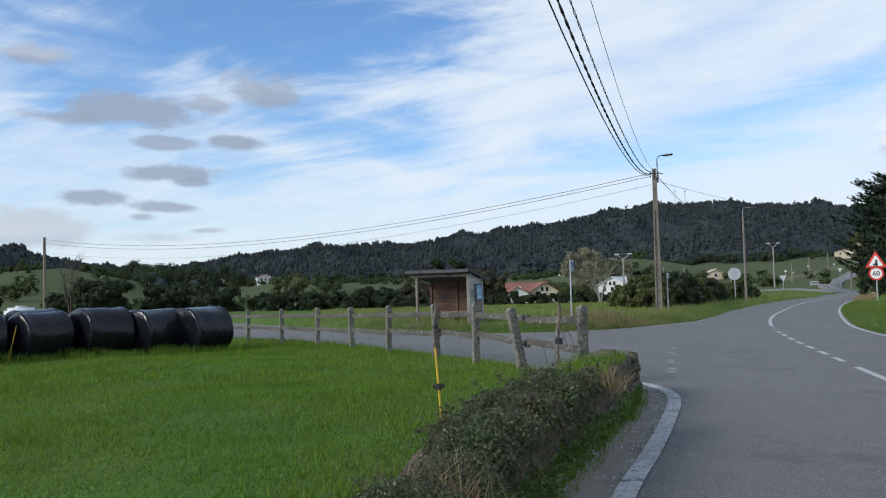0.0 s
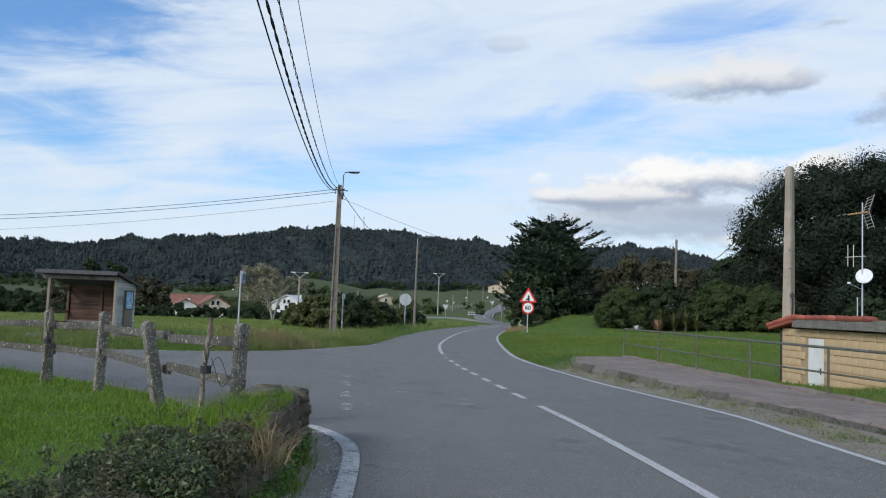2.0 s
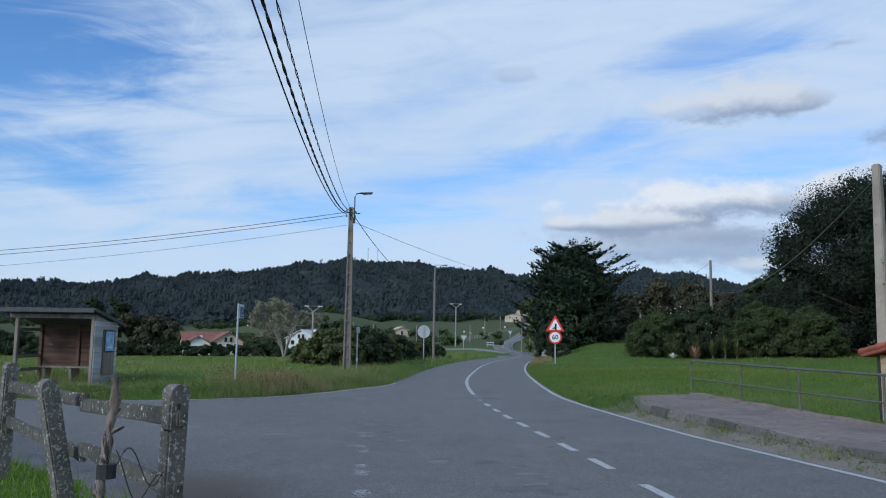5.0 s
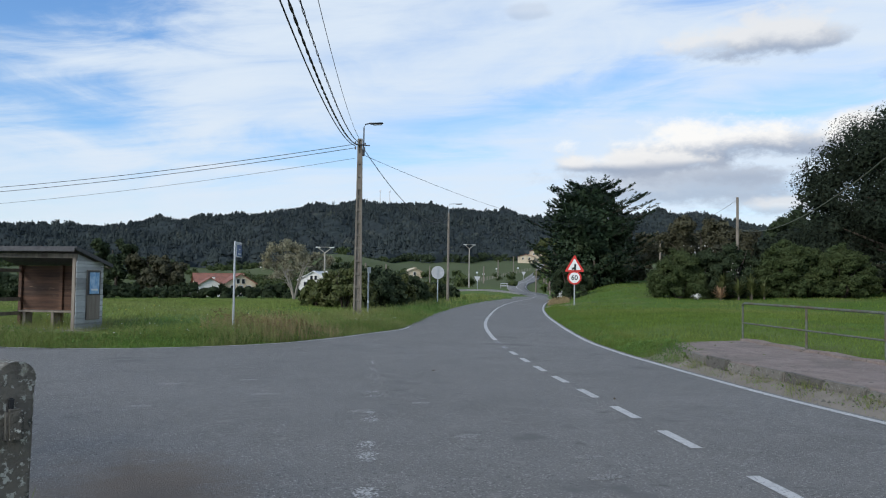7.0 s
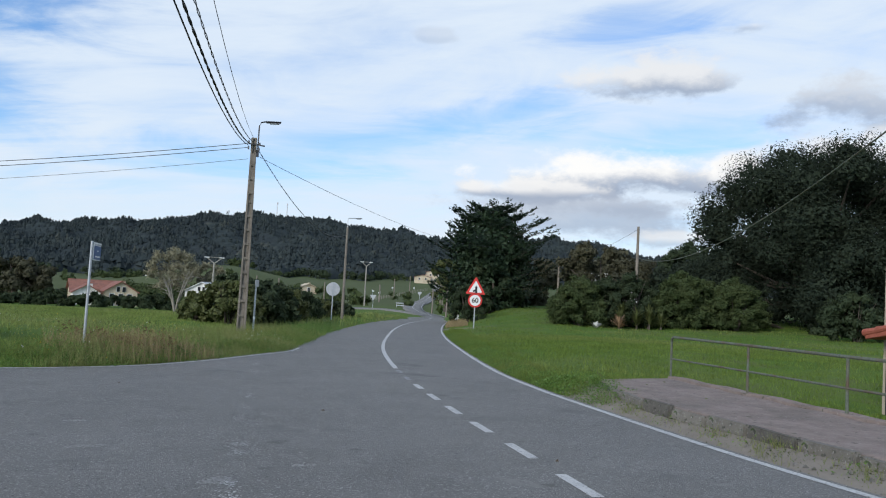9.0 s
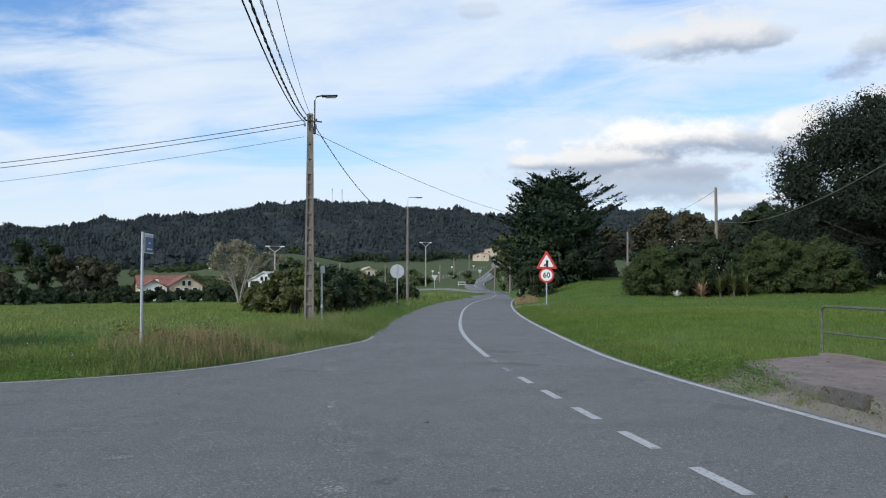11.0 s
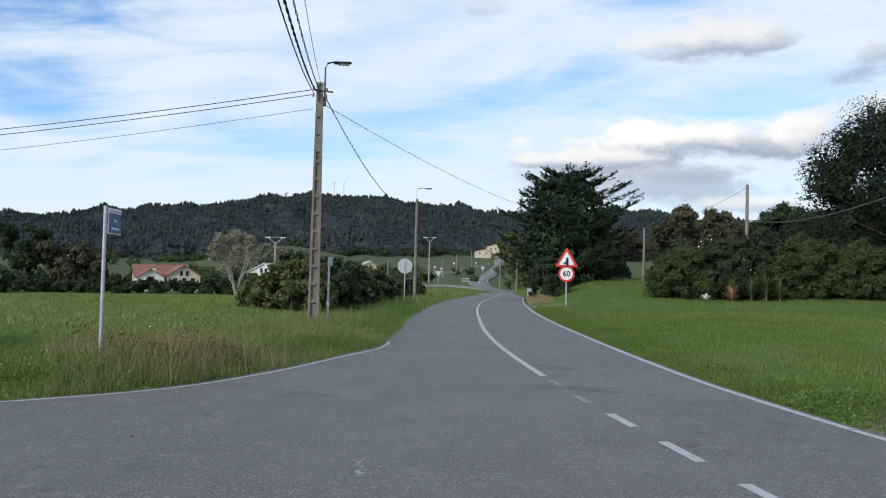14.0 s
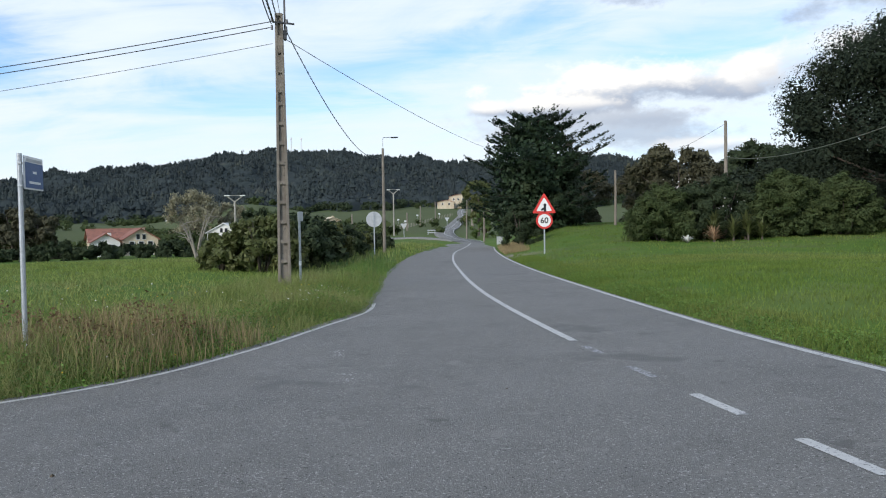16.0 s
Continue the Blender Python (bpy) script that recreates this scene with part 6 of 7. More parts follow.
def stones(name, n, xr, yr, keep, size, mat, label, seed, lift=0.0, line=None, off=None):
    rng = np.random.default_rng(seed)
    x, y = sown(n, xr, yr, keep, rng) if line is None else fringe(n, line, yr, off, rng, 0.08)
    z = heights(x, y) + lift
    s = size * rng.uniform(0.5, 1.6, len(x))
    o = np.array([(1, 0, 0), (-1, 0, 0), (0, 1, 0), (0, -1, 0), (0, 0, 0.8), (0, 0, -0.5)])
    v = np.column_stack([x, y, z])[:, None] + o[None] * s[:, None, None] * rng.uniform(0.7, 1.3, (len(x), 6, 1))
    t = np.array([(0, 2, 4), (2, 1, 4), (1, 3, 4), (3, 0, 4), (2, 0, 5), (1, 2, 5), (3, 1, 5), (0, 3, 5)])
    f = (np.arange(len(x))[:, None, None] * 6 + t[None]).reshape(-1, 3)
    return tagged(new(name, fast_mesh(name, v.reshape(-1, 3), f, mat)), label, "gravel", kind="stuff")


stones("wall_gravel", 4500, None, (1.0, 12.4), None, 0.011, M["grit"], "loose pale grit beside the white strip", 41, 0.004, LEFT, (-0.55, -0.13))
stones("road_debris", 12, (3.4, 9.5), (18, 33), lambda x, y: gap_to(RIGHT, x, y) < -1, 0.03, M["soil"], "dark clods of mud on the asphalt", 43, 0.108)
stones("kerb_rubble", 1900, (8.5, 14.5), (6, 24), lambda x, y: (gap_to(RIGHT, x, y) > 0.15) & (gap_to(RIGHT, x, y) < 1.0), 0.03, M["gravel"], "broken rubble along the kerb", 42)


def bush(name, x, y, rx, ry, h, mat, label, leaves=6000, size=0.14, seed=1, turn=0.0, clumps=26, category="bush", stems=True, base=None, group=""):
    rng = np.random.default_rng(seed)
    z = ground_at(x, y) if base is None else base
    ob = thing(name, (x, y, z - 0.05), label, category, group, turn=turn)
    pts = []
    for i in range(clumps):
        a, e = i * 2.39996 + rng.uniform(-0.3, 0.3), ((i + rng.random()) / clumps) ** 0.9
        r = min(rx, ry, h) * rng.uniform(0.20, 0.36)
        q = rng.uniform(0.86, 1.0) if i % 4 else rng.uniform(0.2, 0.7)
        k = math.sqrt(max(0.03, 1 - e**2.6))
        c = ((rx - 0.8 * r) * q * k * math.cos(a), (ry - 0.8 * r) * q * k * math.sin(a), 0.05 * h + (0.97 * h - r) * e * rng.uniform(0.9, 1.04))
        pts.append((c, r))
    v, f = crown_leaves([q[0] for q in pts], [q[1] for q in pts], leaves, size * 0.66, rng, 0.85, 7)
    v[:, 2] = np.abs(v[:, 2])
    piece("foliage", (v, f), mat, ob, smooth=False)
    if stems:
        st = []
        for i in range(9):
            a, q = rng.uniform(0, 6.28), rng.uniform(0.2, 0.7)
            e = (rx * q * math.cos(a), ry * q * math.sin(a), h * rng.uniform(0.55, 0.85))
            st.append(pipe([(0.15 * e[0], 0.15 * e[1], 0), (0.5 * e[0], 0.5 * e[1], e[2] * 0.55), e], [0.05 * h / 2.5, 0.03 * h / 2.5, 0.01], 6))
        [piece("stem", q, M["bark"], ob) for q in st]
    return ob


def tree(name, x, y, h, r, mat, label, leaves=24000, size=0.28, seed=1, trunk=0.35, low=0.18, clumps=44, squash=0.8, bark="bark", category="tree", lean=(0, 0), base=None, waist=0.48, lump=(0.18, 0.31)):
    """A trunk with forking limbs and a ragged crown of clumps."""
    rng = np.random.default_rng(seed)
    z = ground_at(x, y) if base is None else base
    ob = thing(name, (x, y, z - 0.15), label, category)
    k = np.linspace(0, 1, 7)
    stem = np.column_stack([lean[0] * k + 0.2 * np.sin(k * 4), lean[1] * k + 0.2 * np.cos(k * 3) - 0.2, k * h * 0.72])
    piece("trunk", pipe(stem, trunk * (1.2 - 0.95 * k), 10), M[bark], ob)
    limbs, pts = [], []
    for i in range(clumps):
        e = low + (1 - low) * ((i * 0.7548777) % 1.0) ** 0.8
        a = i * 2.39996 + rng.uniform(-0.35, 0.35)
        rr = r * rng.uniform(*lump)
        prof = math.sqrt(max(0.03, 1 - ((e - waist) / (1.03 - waist if e > waist else 1.05)) ** 2))
        q = (rng.uniform(0.82, 1.02) if i % 3 else rng.uniform(0.2, 0.7)) * prof
        c = np.array(((r - 0.8 * rr) * q * math.cos(a) + lean[0] * e, (r - 0.8 * rr) * q * math.sin(a) + lean[1] * e, (h - rr) * e))
        pts.append((c, rr))
        s = stem[min(6, int(e * 6))] * np.array((1, 1, 0.8))
        if i % 2 == 0:
            mid = (s + c) / 2 + np.array((0, 0, -0.04 * h))
            limbs.append(pipe([s, mid, c], [trunk * 0.32, trunk * 0.2, 0.03], 6))
    if limbs:
        [piece("limb", q, M[bark], ob) for q in limbs]
    v, f = crown_leaves([q[0] for q in pts], [q[1] for q in pts], leaves, size * 0.64, rng, squash, 10)
    piece("crown", (v, f), mat, ob, smooth=False)
    return ob


def cypress(x, y, h, r, seed):
    """A wide dark cypress: level plates of foliage on long boughs whose fingers turn up."""
    rng = np.random.default_rng(seed)
    z = ground_at(x, y)
    ob = thing("cypress_tree", (x, y, z - 0.2), "broad dark green cypress with level boughs and upturned tips", "tree")
    k = np.linspace(0, 1, 8)
    piece("trunk", pipe(np.column_stack([0.25 * np.sin(k * 3), 0.1 * k, k * h * 0.92]), 0.55 * (1.1 - k), 10), M["bark"], ob)
    pts, out, sizes = [], [], []
    n, tiers = 150, 13
    for i in range(n):
        e = 0.04 + 0.93 * (int(i * tiers / n) + 0.5 + rng.normal(0, 0.13)) / tiers
        a = i * 2.4 + rng.uniform(-0.5, 0.5)
        prof = np.interp(e, [0, 0.1, 0.35, 0.6, 0.72, 0.82, 0.9, 1.0], [0.70, 0.86, 0.95, 1.0, 0.95, 0.74, 0.52, 0.30])
        ln = r * prof * rng.uniform(0.60, 1.10)
        u = np.array((math.cos(a), math.sin(a), 0))
        s = np.array((-u[1], u[0], 0))
        t = np.linspace(0, 1, 7)[:, None]
        rise = rng.uniform(0.02, 0.16) * ln + 0.45 * max(0.0, e - 0.6)
        line = np.array((0, 0, e * h * 0.93)) + u * ln * t + np.array((0, 0, 1.0)) * (-0.10 * ln * np.sin(t * 3.1) + rise * t**2.2)
        piece("limb", pipe(line, np.linspace(0.09, 0.012, 7), 5), M["bark"], ob)
        for j in range(13):
            q = rng.uniform(0.25, 1.0) if j > 1 else 1.0
            o = np.array([np.interp(q, t[:, 0], line[:, i_]) for i_ in range(3)])
            sg = (1 if j % 2 else -1) * (rng.uniform(0.25, 1.0) if j > 1 else 0.25)
            tw = u * rng.uniform(0.6, 1.0) + s * sg + np.array((0, 0, rng.uniform(-0.02, 0.26) + (0.22 if q > 0.85 else 0)))
            tw /= np.linalg.norm(tw)
            bl = (0.05 + 0.26 * (1 - q)) * ln + rng.uniform(0.45, 0.95)
            m = int(14 + 11 * bl)
            w = rng.uniform(0, 1, m) ** 0.85
            fan = (0.17 * bl * (1 - w) ** 0.7 + 0.025)[:, None]
            across = np.cross(tw, np.array((0, 0, 1.0)))
            p = o + tw * (w * bl)[:, None] + across * rng.normal(0, 1, (m, 1)) * fan + np.array((0, 0, 1.0)) * (rng.normal(0, 1, (m, 1)) * fan * 0.14 + (0.20 * bl * w**3)[:, None])
            pts.append(p)
            out.append(np.tile(np.array((0, 0, 1.0)) + 0.35 * u, (m, 1)))
    core = 8000
    ang, hh = rng.uniform(0, 6.283, core), rng.uniform(0.02, 0.84, core)
    rad = r * np.interp(hh, [0, 0.1, 0.6, 0.84], [0.62, 0.70, 0.66, 0.30]) * np.sqrt(rng.random(core))
    pc = np.column_stack([rad * np.cos(ang), rad * np.sin(ang), hh * h])
    fine = leaf_tris(np.concatenate(pts), np.concatenate(out), 0.15, rng, 0.55)
    dense = leaf_tris(pc, np.column_stack([np.cos(ang), np.sin(ang), np.full(core, 0.3)]), 0.27, rng, 1.0)
    piece("crown", joined([fine, dense]), M["needle"], ob, smooth=False)
    return ob


def polar(az, d, t0=(4.57, 17.48)):
    return t0[0] + d * math.sin(radians(az)), t0[1] + d * math.cos(radians(az))


# right-hand side
cypress(52.8, 91.2, 14.6, 7.2, 5)
tree("broadleaf_tree", 51.5, 88.5, 6.6, 3.0, M["leaf_dark"], "dense dark green tree in front of the cypress", 9000, 0.26, 6, 0.25, 0.05, 24)
tree("broadleaf_tree", 85.2, 161.4, 12.8, 3.8, M["leaf_olive"], "light olive green tree beside the far road", 12000, 0.30, 7, 0.25, 0.3, 30)
bush("round_bush", 43.2, 79.5, 2.1, 2.1, 4.3, M["leaf_dark"], "dense round dark green shrub by the road", 13000, 0.11, 8, clumps=40)
bush("hedge", 79.0, 147.8, 3.3, 2.0, 5.2, M["leaf_hedge"], "clipped green hedge by the road", 9000, 0.2, 9, turn=-30)
bush("rounded_shrub", 42.2, 60.4, 2.9, 2.6, 4.0, M["leaf_mid"], "large rounded light green shrub on the lawn", 38000, 0.10, 10, clumps=70)
bush("garden_shrub", 46.0, 58.8, 3.0, 2.4, 4.5, M["leaf_dark"], "dense dark green garden shrub", 24000, 0.11, 11, clumps=50)
bush("garden_shrub", 49.6, 56.9, 3.2, 2.7, 4.7, M["leaf_mid"], "large mid green garden shrub", 36000, 0.11, 12, clumps=70)
bush("garden_shrub", 53.4, 55.0, 3.0, 2.6, 4.4, M["leaf_mid"], "large mid green garden shrub", 32000, 0.11, 13, clumps=64)
bush("garden_shrub", 51.5, 56.4, 2.7, 2.4, 4.1, M["leaf_mid"], "mid green garden shrub merging with its neighbours", 22000, 0.11, 21, clumps=46)
bush("garden_shrub", 44.1, 59.9, 2.5, 2.2, 3.9, M["leaf_dark"], "dark green garden shrub merging with its neighbours", 18000, 0.11, 22, clumps=40)
bush("garden_shrub", 48.3, 60.6, 4.4, 2.6, 3.6, M["leaf_dark"], "dark green shrub at the back of the bed", 20000, 0.13, 14, clumps=46)
tree("flowering_tree", 47.6, 64.8, 7.6, 4.2, M["leaf_brown"], "thin brownish tree with white blossom", 14000, 0.2, 15, 0.14, 0.3, 26)
tree("oak_tree", 65.8, 56.0, 17.8, 12.9, M["leaf_oak"], "huge dark evergreen oak with a ragged crown", 190000, 0.155, 16, 0.7, 0.05, 120, waist=0.38, lump=(0.18, 0.33))
tree("oak_tree", 81.0, 48.0, 15.0, 10.0, M["leaf_oak"], "dark evergreen oak behind the lawn", 30000, 0.36, 17, 0.6, 0.08, 50)
# added backing tree: blocks bright sky showing through the huge oak's crown
tree("oak_tree", 75.0, 64.0, 12.5, 7.5, M["leaf_oak"], "dark oak added behind the huge one to block sky through its crown", 18000, 0.30, 23, 0.5, 0.03, 44)
tree("oak_tree", 61.0, 66.5, 6.6, 4.8, M["leaf_oak"], "smaller dark oak at the wood's edge", 16000, 0.28, 18, 0.3, 0.05, 34)
bush("laurel_bush", 53.2, 44.6, 2.1, 2.0, 3.5, M["leaf_dark"], "dark rounded bush standing alone on the lawn", 7000, 0.18, 19)
bush("laurel_bush", 62.5, 51.5, 3.6, 3.0, 4.6, M["leaf_oak"], "dark undergrowth beneath the huge oak", 12000, 0.18, 24, clumps=30)
bush("laurel_bush", 57.5, 48.5, 2.4, 2.2, 3.2, M["leaf_dark"], "dark rounded bush standing alone on the lawn", 6000, 0.18, 20)
for i, (x, y, h, r, m) in enumerate(((60, 76, 7.2, 4.2, "leaf_brown"), (66, 82, 7.4, 4.4, "leaf_brown"), (55, 71, 6.0, 3.6, "leaf_brown"), (72, 94, 8.4, 5, "leaf_brown"), (80, 104, 9, 5.5, "leaf_brown"), (71, 76, 8.6, 5.0, "leaf_dark"), (66, 101, 8.2, 4.6, "leaf_brown"), (88, 92, 12, 6, "leaf_dark"), (92, 116, 12, 6.5, "leaf_dark"), (104, 100, 14, 7, "leaf_dark"), (76, 118, 9, 5, "leaf_brown"))):
    tree("woodland_tree", x, y, h, r, M[m], "leafy tree in the dark wood edge behind the garden", 10000, 0.26, 50 + i, 0.25, 0.05, 26)


def spiky_plant(name, x, y, r, h, mat, label, n=70, seed=1):
    rng = np.random.default_rng(seed)
    z = ground_at(x, y)
    ob = thing(name, (x, y, z), label, "garden plant")
    pcs = []
    for i in range(n):
        a, e = rng.uniform(0, 6.28), rng.uniform(0.3, 1.35)
        ln = r * rng.uniform(0.7, 1.2)
        u = np.array((math.cos(a) * math.cos(e), math.sin(a) * math.cos(e), math.sin(e)))
        s = np.array((-math.sin(a), math.cos(a), 0)) * 0.045
        b = np.array((0, 0, h * rng.uniform(0.1, 0.7)))
        m_ = b + u * ln * 0.55
        t = b + u * ln + np.array((0, 0, -0.12 * ln))
        v = np.array([b - s, b + s, m_ + s, m_ - s, t - s * 0.1, t + s * 0.1])
        pcs.append((v, np.array([(0, 1, 2, 3), (3, 2, 5, 4)])))
    piece("foliage", joined(pcs), mat, ob, smooth=False)
    part("stem", tube((0, 0, -0.1), (0, 0, h * 0.75), 0.07, 0.05, 8), M["bark"], ob)
    return ob


for i, (x, y, r, h) in enumerate(((43.6, 57.2, 0.9, 1.1), (44.7, 56.6, 1.0, 1.4), (45.6, 56.2, 0.9, 1.5), (46.4, 55.8, 0.9, 1.0), (44.1, 57.6, 0.9, 2.2), (46.0, 56.8, 0.9, 2.0))):
    spiky_plant("yucca", x, y, r, h, M["leaf_olive"], "grey-green spiky yucca in the garden bed", 80, 60 + i)
spiky_plant("palm_tree", *polar(9.7, 150), 2.3, 3.4, M["leaf_mid"], "small green palm beside the white house", 90, 69)
spiky_plant("red_flax_plant", 43.0, 56.6, 0.85, 0.7, M["rusty"], "reddish dry spiky plant in the garden bed", 90, 70)
spiky_plant("low_pale_plant", 41.3, 57.2, 0.5, 0.2, M["flower"], "low whitish spiky plant at the bed's edge", 50, 71)
rng_f = np.random.default_rng(77)
for x, y, z, s in ((45.3, 57.6, 2.4, 0.35), (46.8, 62.0, 3.8, 0.6), (44.9, 60.9, 3.9, 0.5)):
    ob = piece("blossom", cards(np.array((x, y, z)) + rng_f.normal(0, s, (34, 3)), 0.06, 0, 1, rng_f), M["flower"], None, "", False)
    tagged(ob, "cluster of small white blossoms among the shrubs", "flowers", "white blossoms", "stuff")

# left-hand side and the fork
bush("hedge_bush", 12.3, 49.3, 1.9, 1.6, 2.3, M["leaf_olive"], "bushy olive green thicket beside the concrete pole", 14000, 0.12, 80, clumps=36)
bush("hedge_bush", 10.9, 49.9, 1.0, 1.0, 1.5, M["leaf_olive"], "low olive green thicket beside the meadow", 6000, 0.12, 81)
HEDGE = ((14.3, 52.5, 2.0, 2.5, "leaf_dark"), (16.2, 56.5, 2.2, 2.7, "leaf_dark"), (15.2, 60, 2.2, 2.8, "leaf_dark"), (18.6, 61.5, 2.0, 2.4, "leaf_olive"), (20.8, 66.0, 2.2, 2.5, "leaf_dark"), (23.0, 70.5, 2.0, 2.3, "leaf_dark"), (24.4, 76.0, 2.2, 2.4, "leaf_dark"), (27.5, 80.5, 2.1, 2.0, "leaf_olive"), (30.8, 86.0, 2.2, 1.9, "leaf_dark"), (34.0, 92.0, 2.2, 1.7, "leaf_dark"))
for i, (x, y, r, h, m) in enumerate(HEDGE):
    bush("hedge_bush", x, y, r, r, h, M[m], "unclipped dark hedge bush along the road", 6500, 0.15, 90 + i, group="roadside hedge")
for i in range(13):
    x = -8 + i * 2.3
    bush("field_hedge", x, 77 + 1.2 * math.sin(i * 1.7), 1.9, 1.3, 1.25 + 0.2 * math.sin(i * 2.3), M["leaf_dark"], "dense dark hedge at the end of the meadow", 2600, 0.18, 120 + i, clumps=14, stems=False, group="far field hedge")
for i, (x, y, h, r, m) in enumerate(((-8.5, 87, 2.6, 2.6, "leaf_dark"), (-0.2, 86, 6.0, 2.6, "leaf_dark"), (2.8, 84, 4.5, 2.6, "leaf_brown"), (-3.6, 85, 3.0, 2.6, "leaf_brown"), (4.7, 83.5, 3.8, 2.0, "leaf_brown"))):
    tree("thicket_tree", x, y, h, r, M[m], "low leafless-brown thicket tree beyond the meadow", 7500, 0.22, 140 + i, 0.14, 0.03, 26)


def bare_tree(x, y, h, seed, mat, label, spread=0.35, twigs=26):
    rng = np.random.default_rng(seed)
    ob = thing("bare_tree", (x, y, ground_at(x, y) - 0.1), label, "tree")
    for i in range(5):
        a = rng.uniform(0, 6.28)
        e = np.array((math.cos(a) * h * spread, math.sin(a) * h * spread * 0.5, h * rng.uniform(0.7, 1.0)))
        line = np.array([np.zeros(3), e * np.array((0.25, 0.25, 0.35)), e * np.array((0.6, 0.6, 0.7)), e])
        pcs = [pipe(line, [0.085, 0.065, 0.04, 0.012], 7)]
        for j in range(twigs // 5):
            q = rng.uniform(0.35, 0.95)
            s = e * q
            d = rng.normal(0, 1, 3) * np.array((1, 0.6, 0.5)) + np.array((0, 0, 0.8))
            t = s + d * h * 0.12
            pcs.append(pipe([s, (s + t) / 2 + rng.normal(0, 0.05, 3), t], [0.03, 0.02, 0.006], 5))
        piece("branch", joined(pcs), M[mat], ob)
    return ob


tree("pale_tree", *polar(9.3, 215), 13.5, 7.5, M["leaf_pale"], "pale yellowish half-bare tree on the pasture slope", 9000, 0.28, 155, 0.22, 0.05, 70, base=-0.5)
tree("pale_tree", *polar(11.6, 225), 9.0, 6.5, M["leaf_pale"], "low pale yellowish tree on the pasture slope", 7000, 0.28, 156, 0.18, 0.03, 50, base=0.5)
bare_tree(13.6, 71.5, 3.4, 150, "pale_bark", "pale bare pollarded tree at the meadow's end")
bare_tree(-36.0, 74.0, 6.4, 151, "bark", "thin leafless tree against the sky", 0.16, 60)
for i, (x, y, h, r, m) in enumerate(((-32, 72, 4.6, 3.6, "leaf_dark"), (-27, 75, 3.4, 3.0, "leaf_dark"), (-22, 74, 3.0, 2.8, "leaf_dark"), (-38, 78, 3.6, 3.4, "leaf_dark"), (-19, 92, 4.6, 3.2, "leaf_olive"), (-46, 76, 3.0, 3.2, "leaf_dark"), (-52, 80, 3.2, 3.6, "leaf_dark"))):
    tree("thicket_tree", x, y, h, r, M[m], "dark bushy tree beyond the bales", 6500, 0.22, 160 + i, 0.16, 0.02, 22)
for i in range(6):
    bush("field_bush", -17 + 2.3 * i, 72 + math.sin(i * 2.0), 2.1, 1.7, 1.9 + 0.3 * math.sin(i * 1.9), M["leaf_dark"], "broad dark bush behind the fence", 3600, 0.2, 170 + i, clumps=18, stems=False, group="bushes behind the fence")


# brambles over the wall
def brambles(name, centres, n, size, seed, label, mat="leaf_bramble", up=0.28):
    rng = np.random.default_rng(seed)
    c0 = np.array(centres, float)
    ob = thing(name, (float(c0[0][0]), float(c0[0][1]), 0.0), label, "bramble")
    o = np.array((c0[0][0], c0[0][1], 0.0))
    k = rng.integers(0, len(c0), n)
    d = rng.normal(size=(n, 3))
    d /= np.linalg.norm(d, axis=1, keepdims=True)
    r = c0[k, 3] * (0.45 + 0.6 * rng.random(n) ** 0.6)
    p = c0[k, :3] + d * r[:, None] * np.array((1, 1, 0.75))
    p[:, 2] = np.maximum(p[:, 2], 0.06)
    # arching sprays that break the outline
    sprays = [p]
    for i in range(60):
        a = c0[rng.integers(0, len(c0))]
        u = rng.normal(0, 1, 3) * np.array((1, 1, 0.5)) + np.array((0, 0, 0.55))
        u /= np.linalg.norm(u)
        t = rng.random((45, 1))
        ln = rng.uniform(0.10, 0.24)
        sprays.append(a[:3] + u * (a[3] * 0.85 + ln * t) - np.array((0, 0, 1.0)) * 0.5 * ln * t**2 + rng.normal(0, 0.016, (45, 3)))
    p = np.concatenate(sprays)
    face = gap_to(LEFT, p[:, 0], p[:, 1])
    p = p[(face < -0.62) | (p[:, 2] > 0.52) & (face < -0.45) | (rng.random(len(p)) < 0.10)]
    v, f = leaf_tris(p - o, rng.normal(0, 0.6, (len(p), 3)) + np.array((0.25, -0.35, 0.8)), size, rng, 0.6)
    piece("foliage", (v, f), M[mat], ob, smooth=False)
    st = []
    for i in range(14):
        a = c0[rng.integers(0, len(c0))]
        s = a[:3] + rng.normal(0, 0.12, 3)
        u = rng.normal(0, 1, 3) * np.array((1, 1, 0.35))
        u /= np.linalg.norm(u)
        ln = rng.uniform(0.15, 0.32)
        t = np.linspace(0, 1, 6)[:, None]
        q = s + u * ln * t + np.array((0, 0, 1.0)) * (0.55 * up * np.sin(t * 3.0))
        st.append(pipe(q - o, np.linspace(0.0035, 0.0015, 6), 4))
    [piece("cane", q, M["bark"], ob, "thin brown arching cane") for q in st]
    return ob


BR = "tangled dark green bramble growing over the wall"
brambles("bramble_bush", [(0.12, 4.7, 0.52, 0.30), (0.34, 5.2, 0.54, 0.30), (0.12, 5.6, 0.46, 0.30), (0.62, 5.9, 0.56, 0.28), (0.38, 6.3, 0.52, 0.30)], 46000, 0.0135, 200, BR)
brambles("bramble_bush", [(0.9, 6.6, 0.58, 0.27), (0.66, 6.9, 0.54, 0.28), (1.15, 7.2, 0.58, 0.24), (0.9, 7.5, 0.58, 0.25), (1.35, 7.8, 0.58, 0.2)], 42000, 0.0135, 201, BR)
brambles("bramble_bush", [(-0.35, 3.1, 0.42, 0.3), (-0.2, 3.6, 0.48, 0.3), (0.0, 4.1, 0.48, 0.3), (-0.5, 2.4, 0.42, 0.3)], 48000, 0.0105, 202, BR)
rng_d = np.random.default_rng(203)
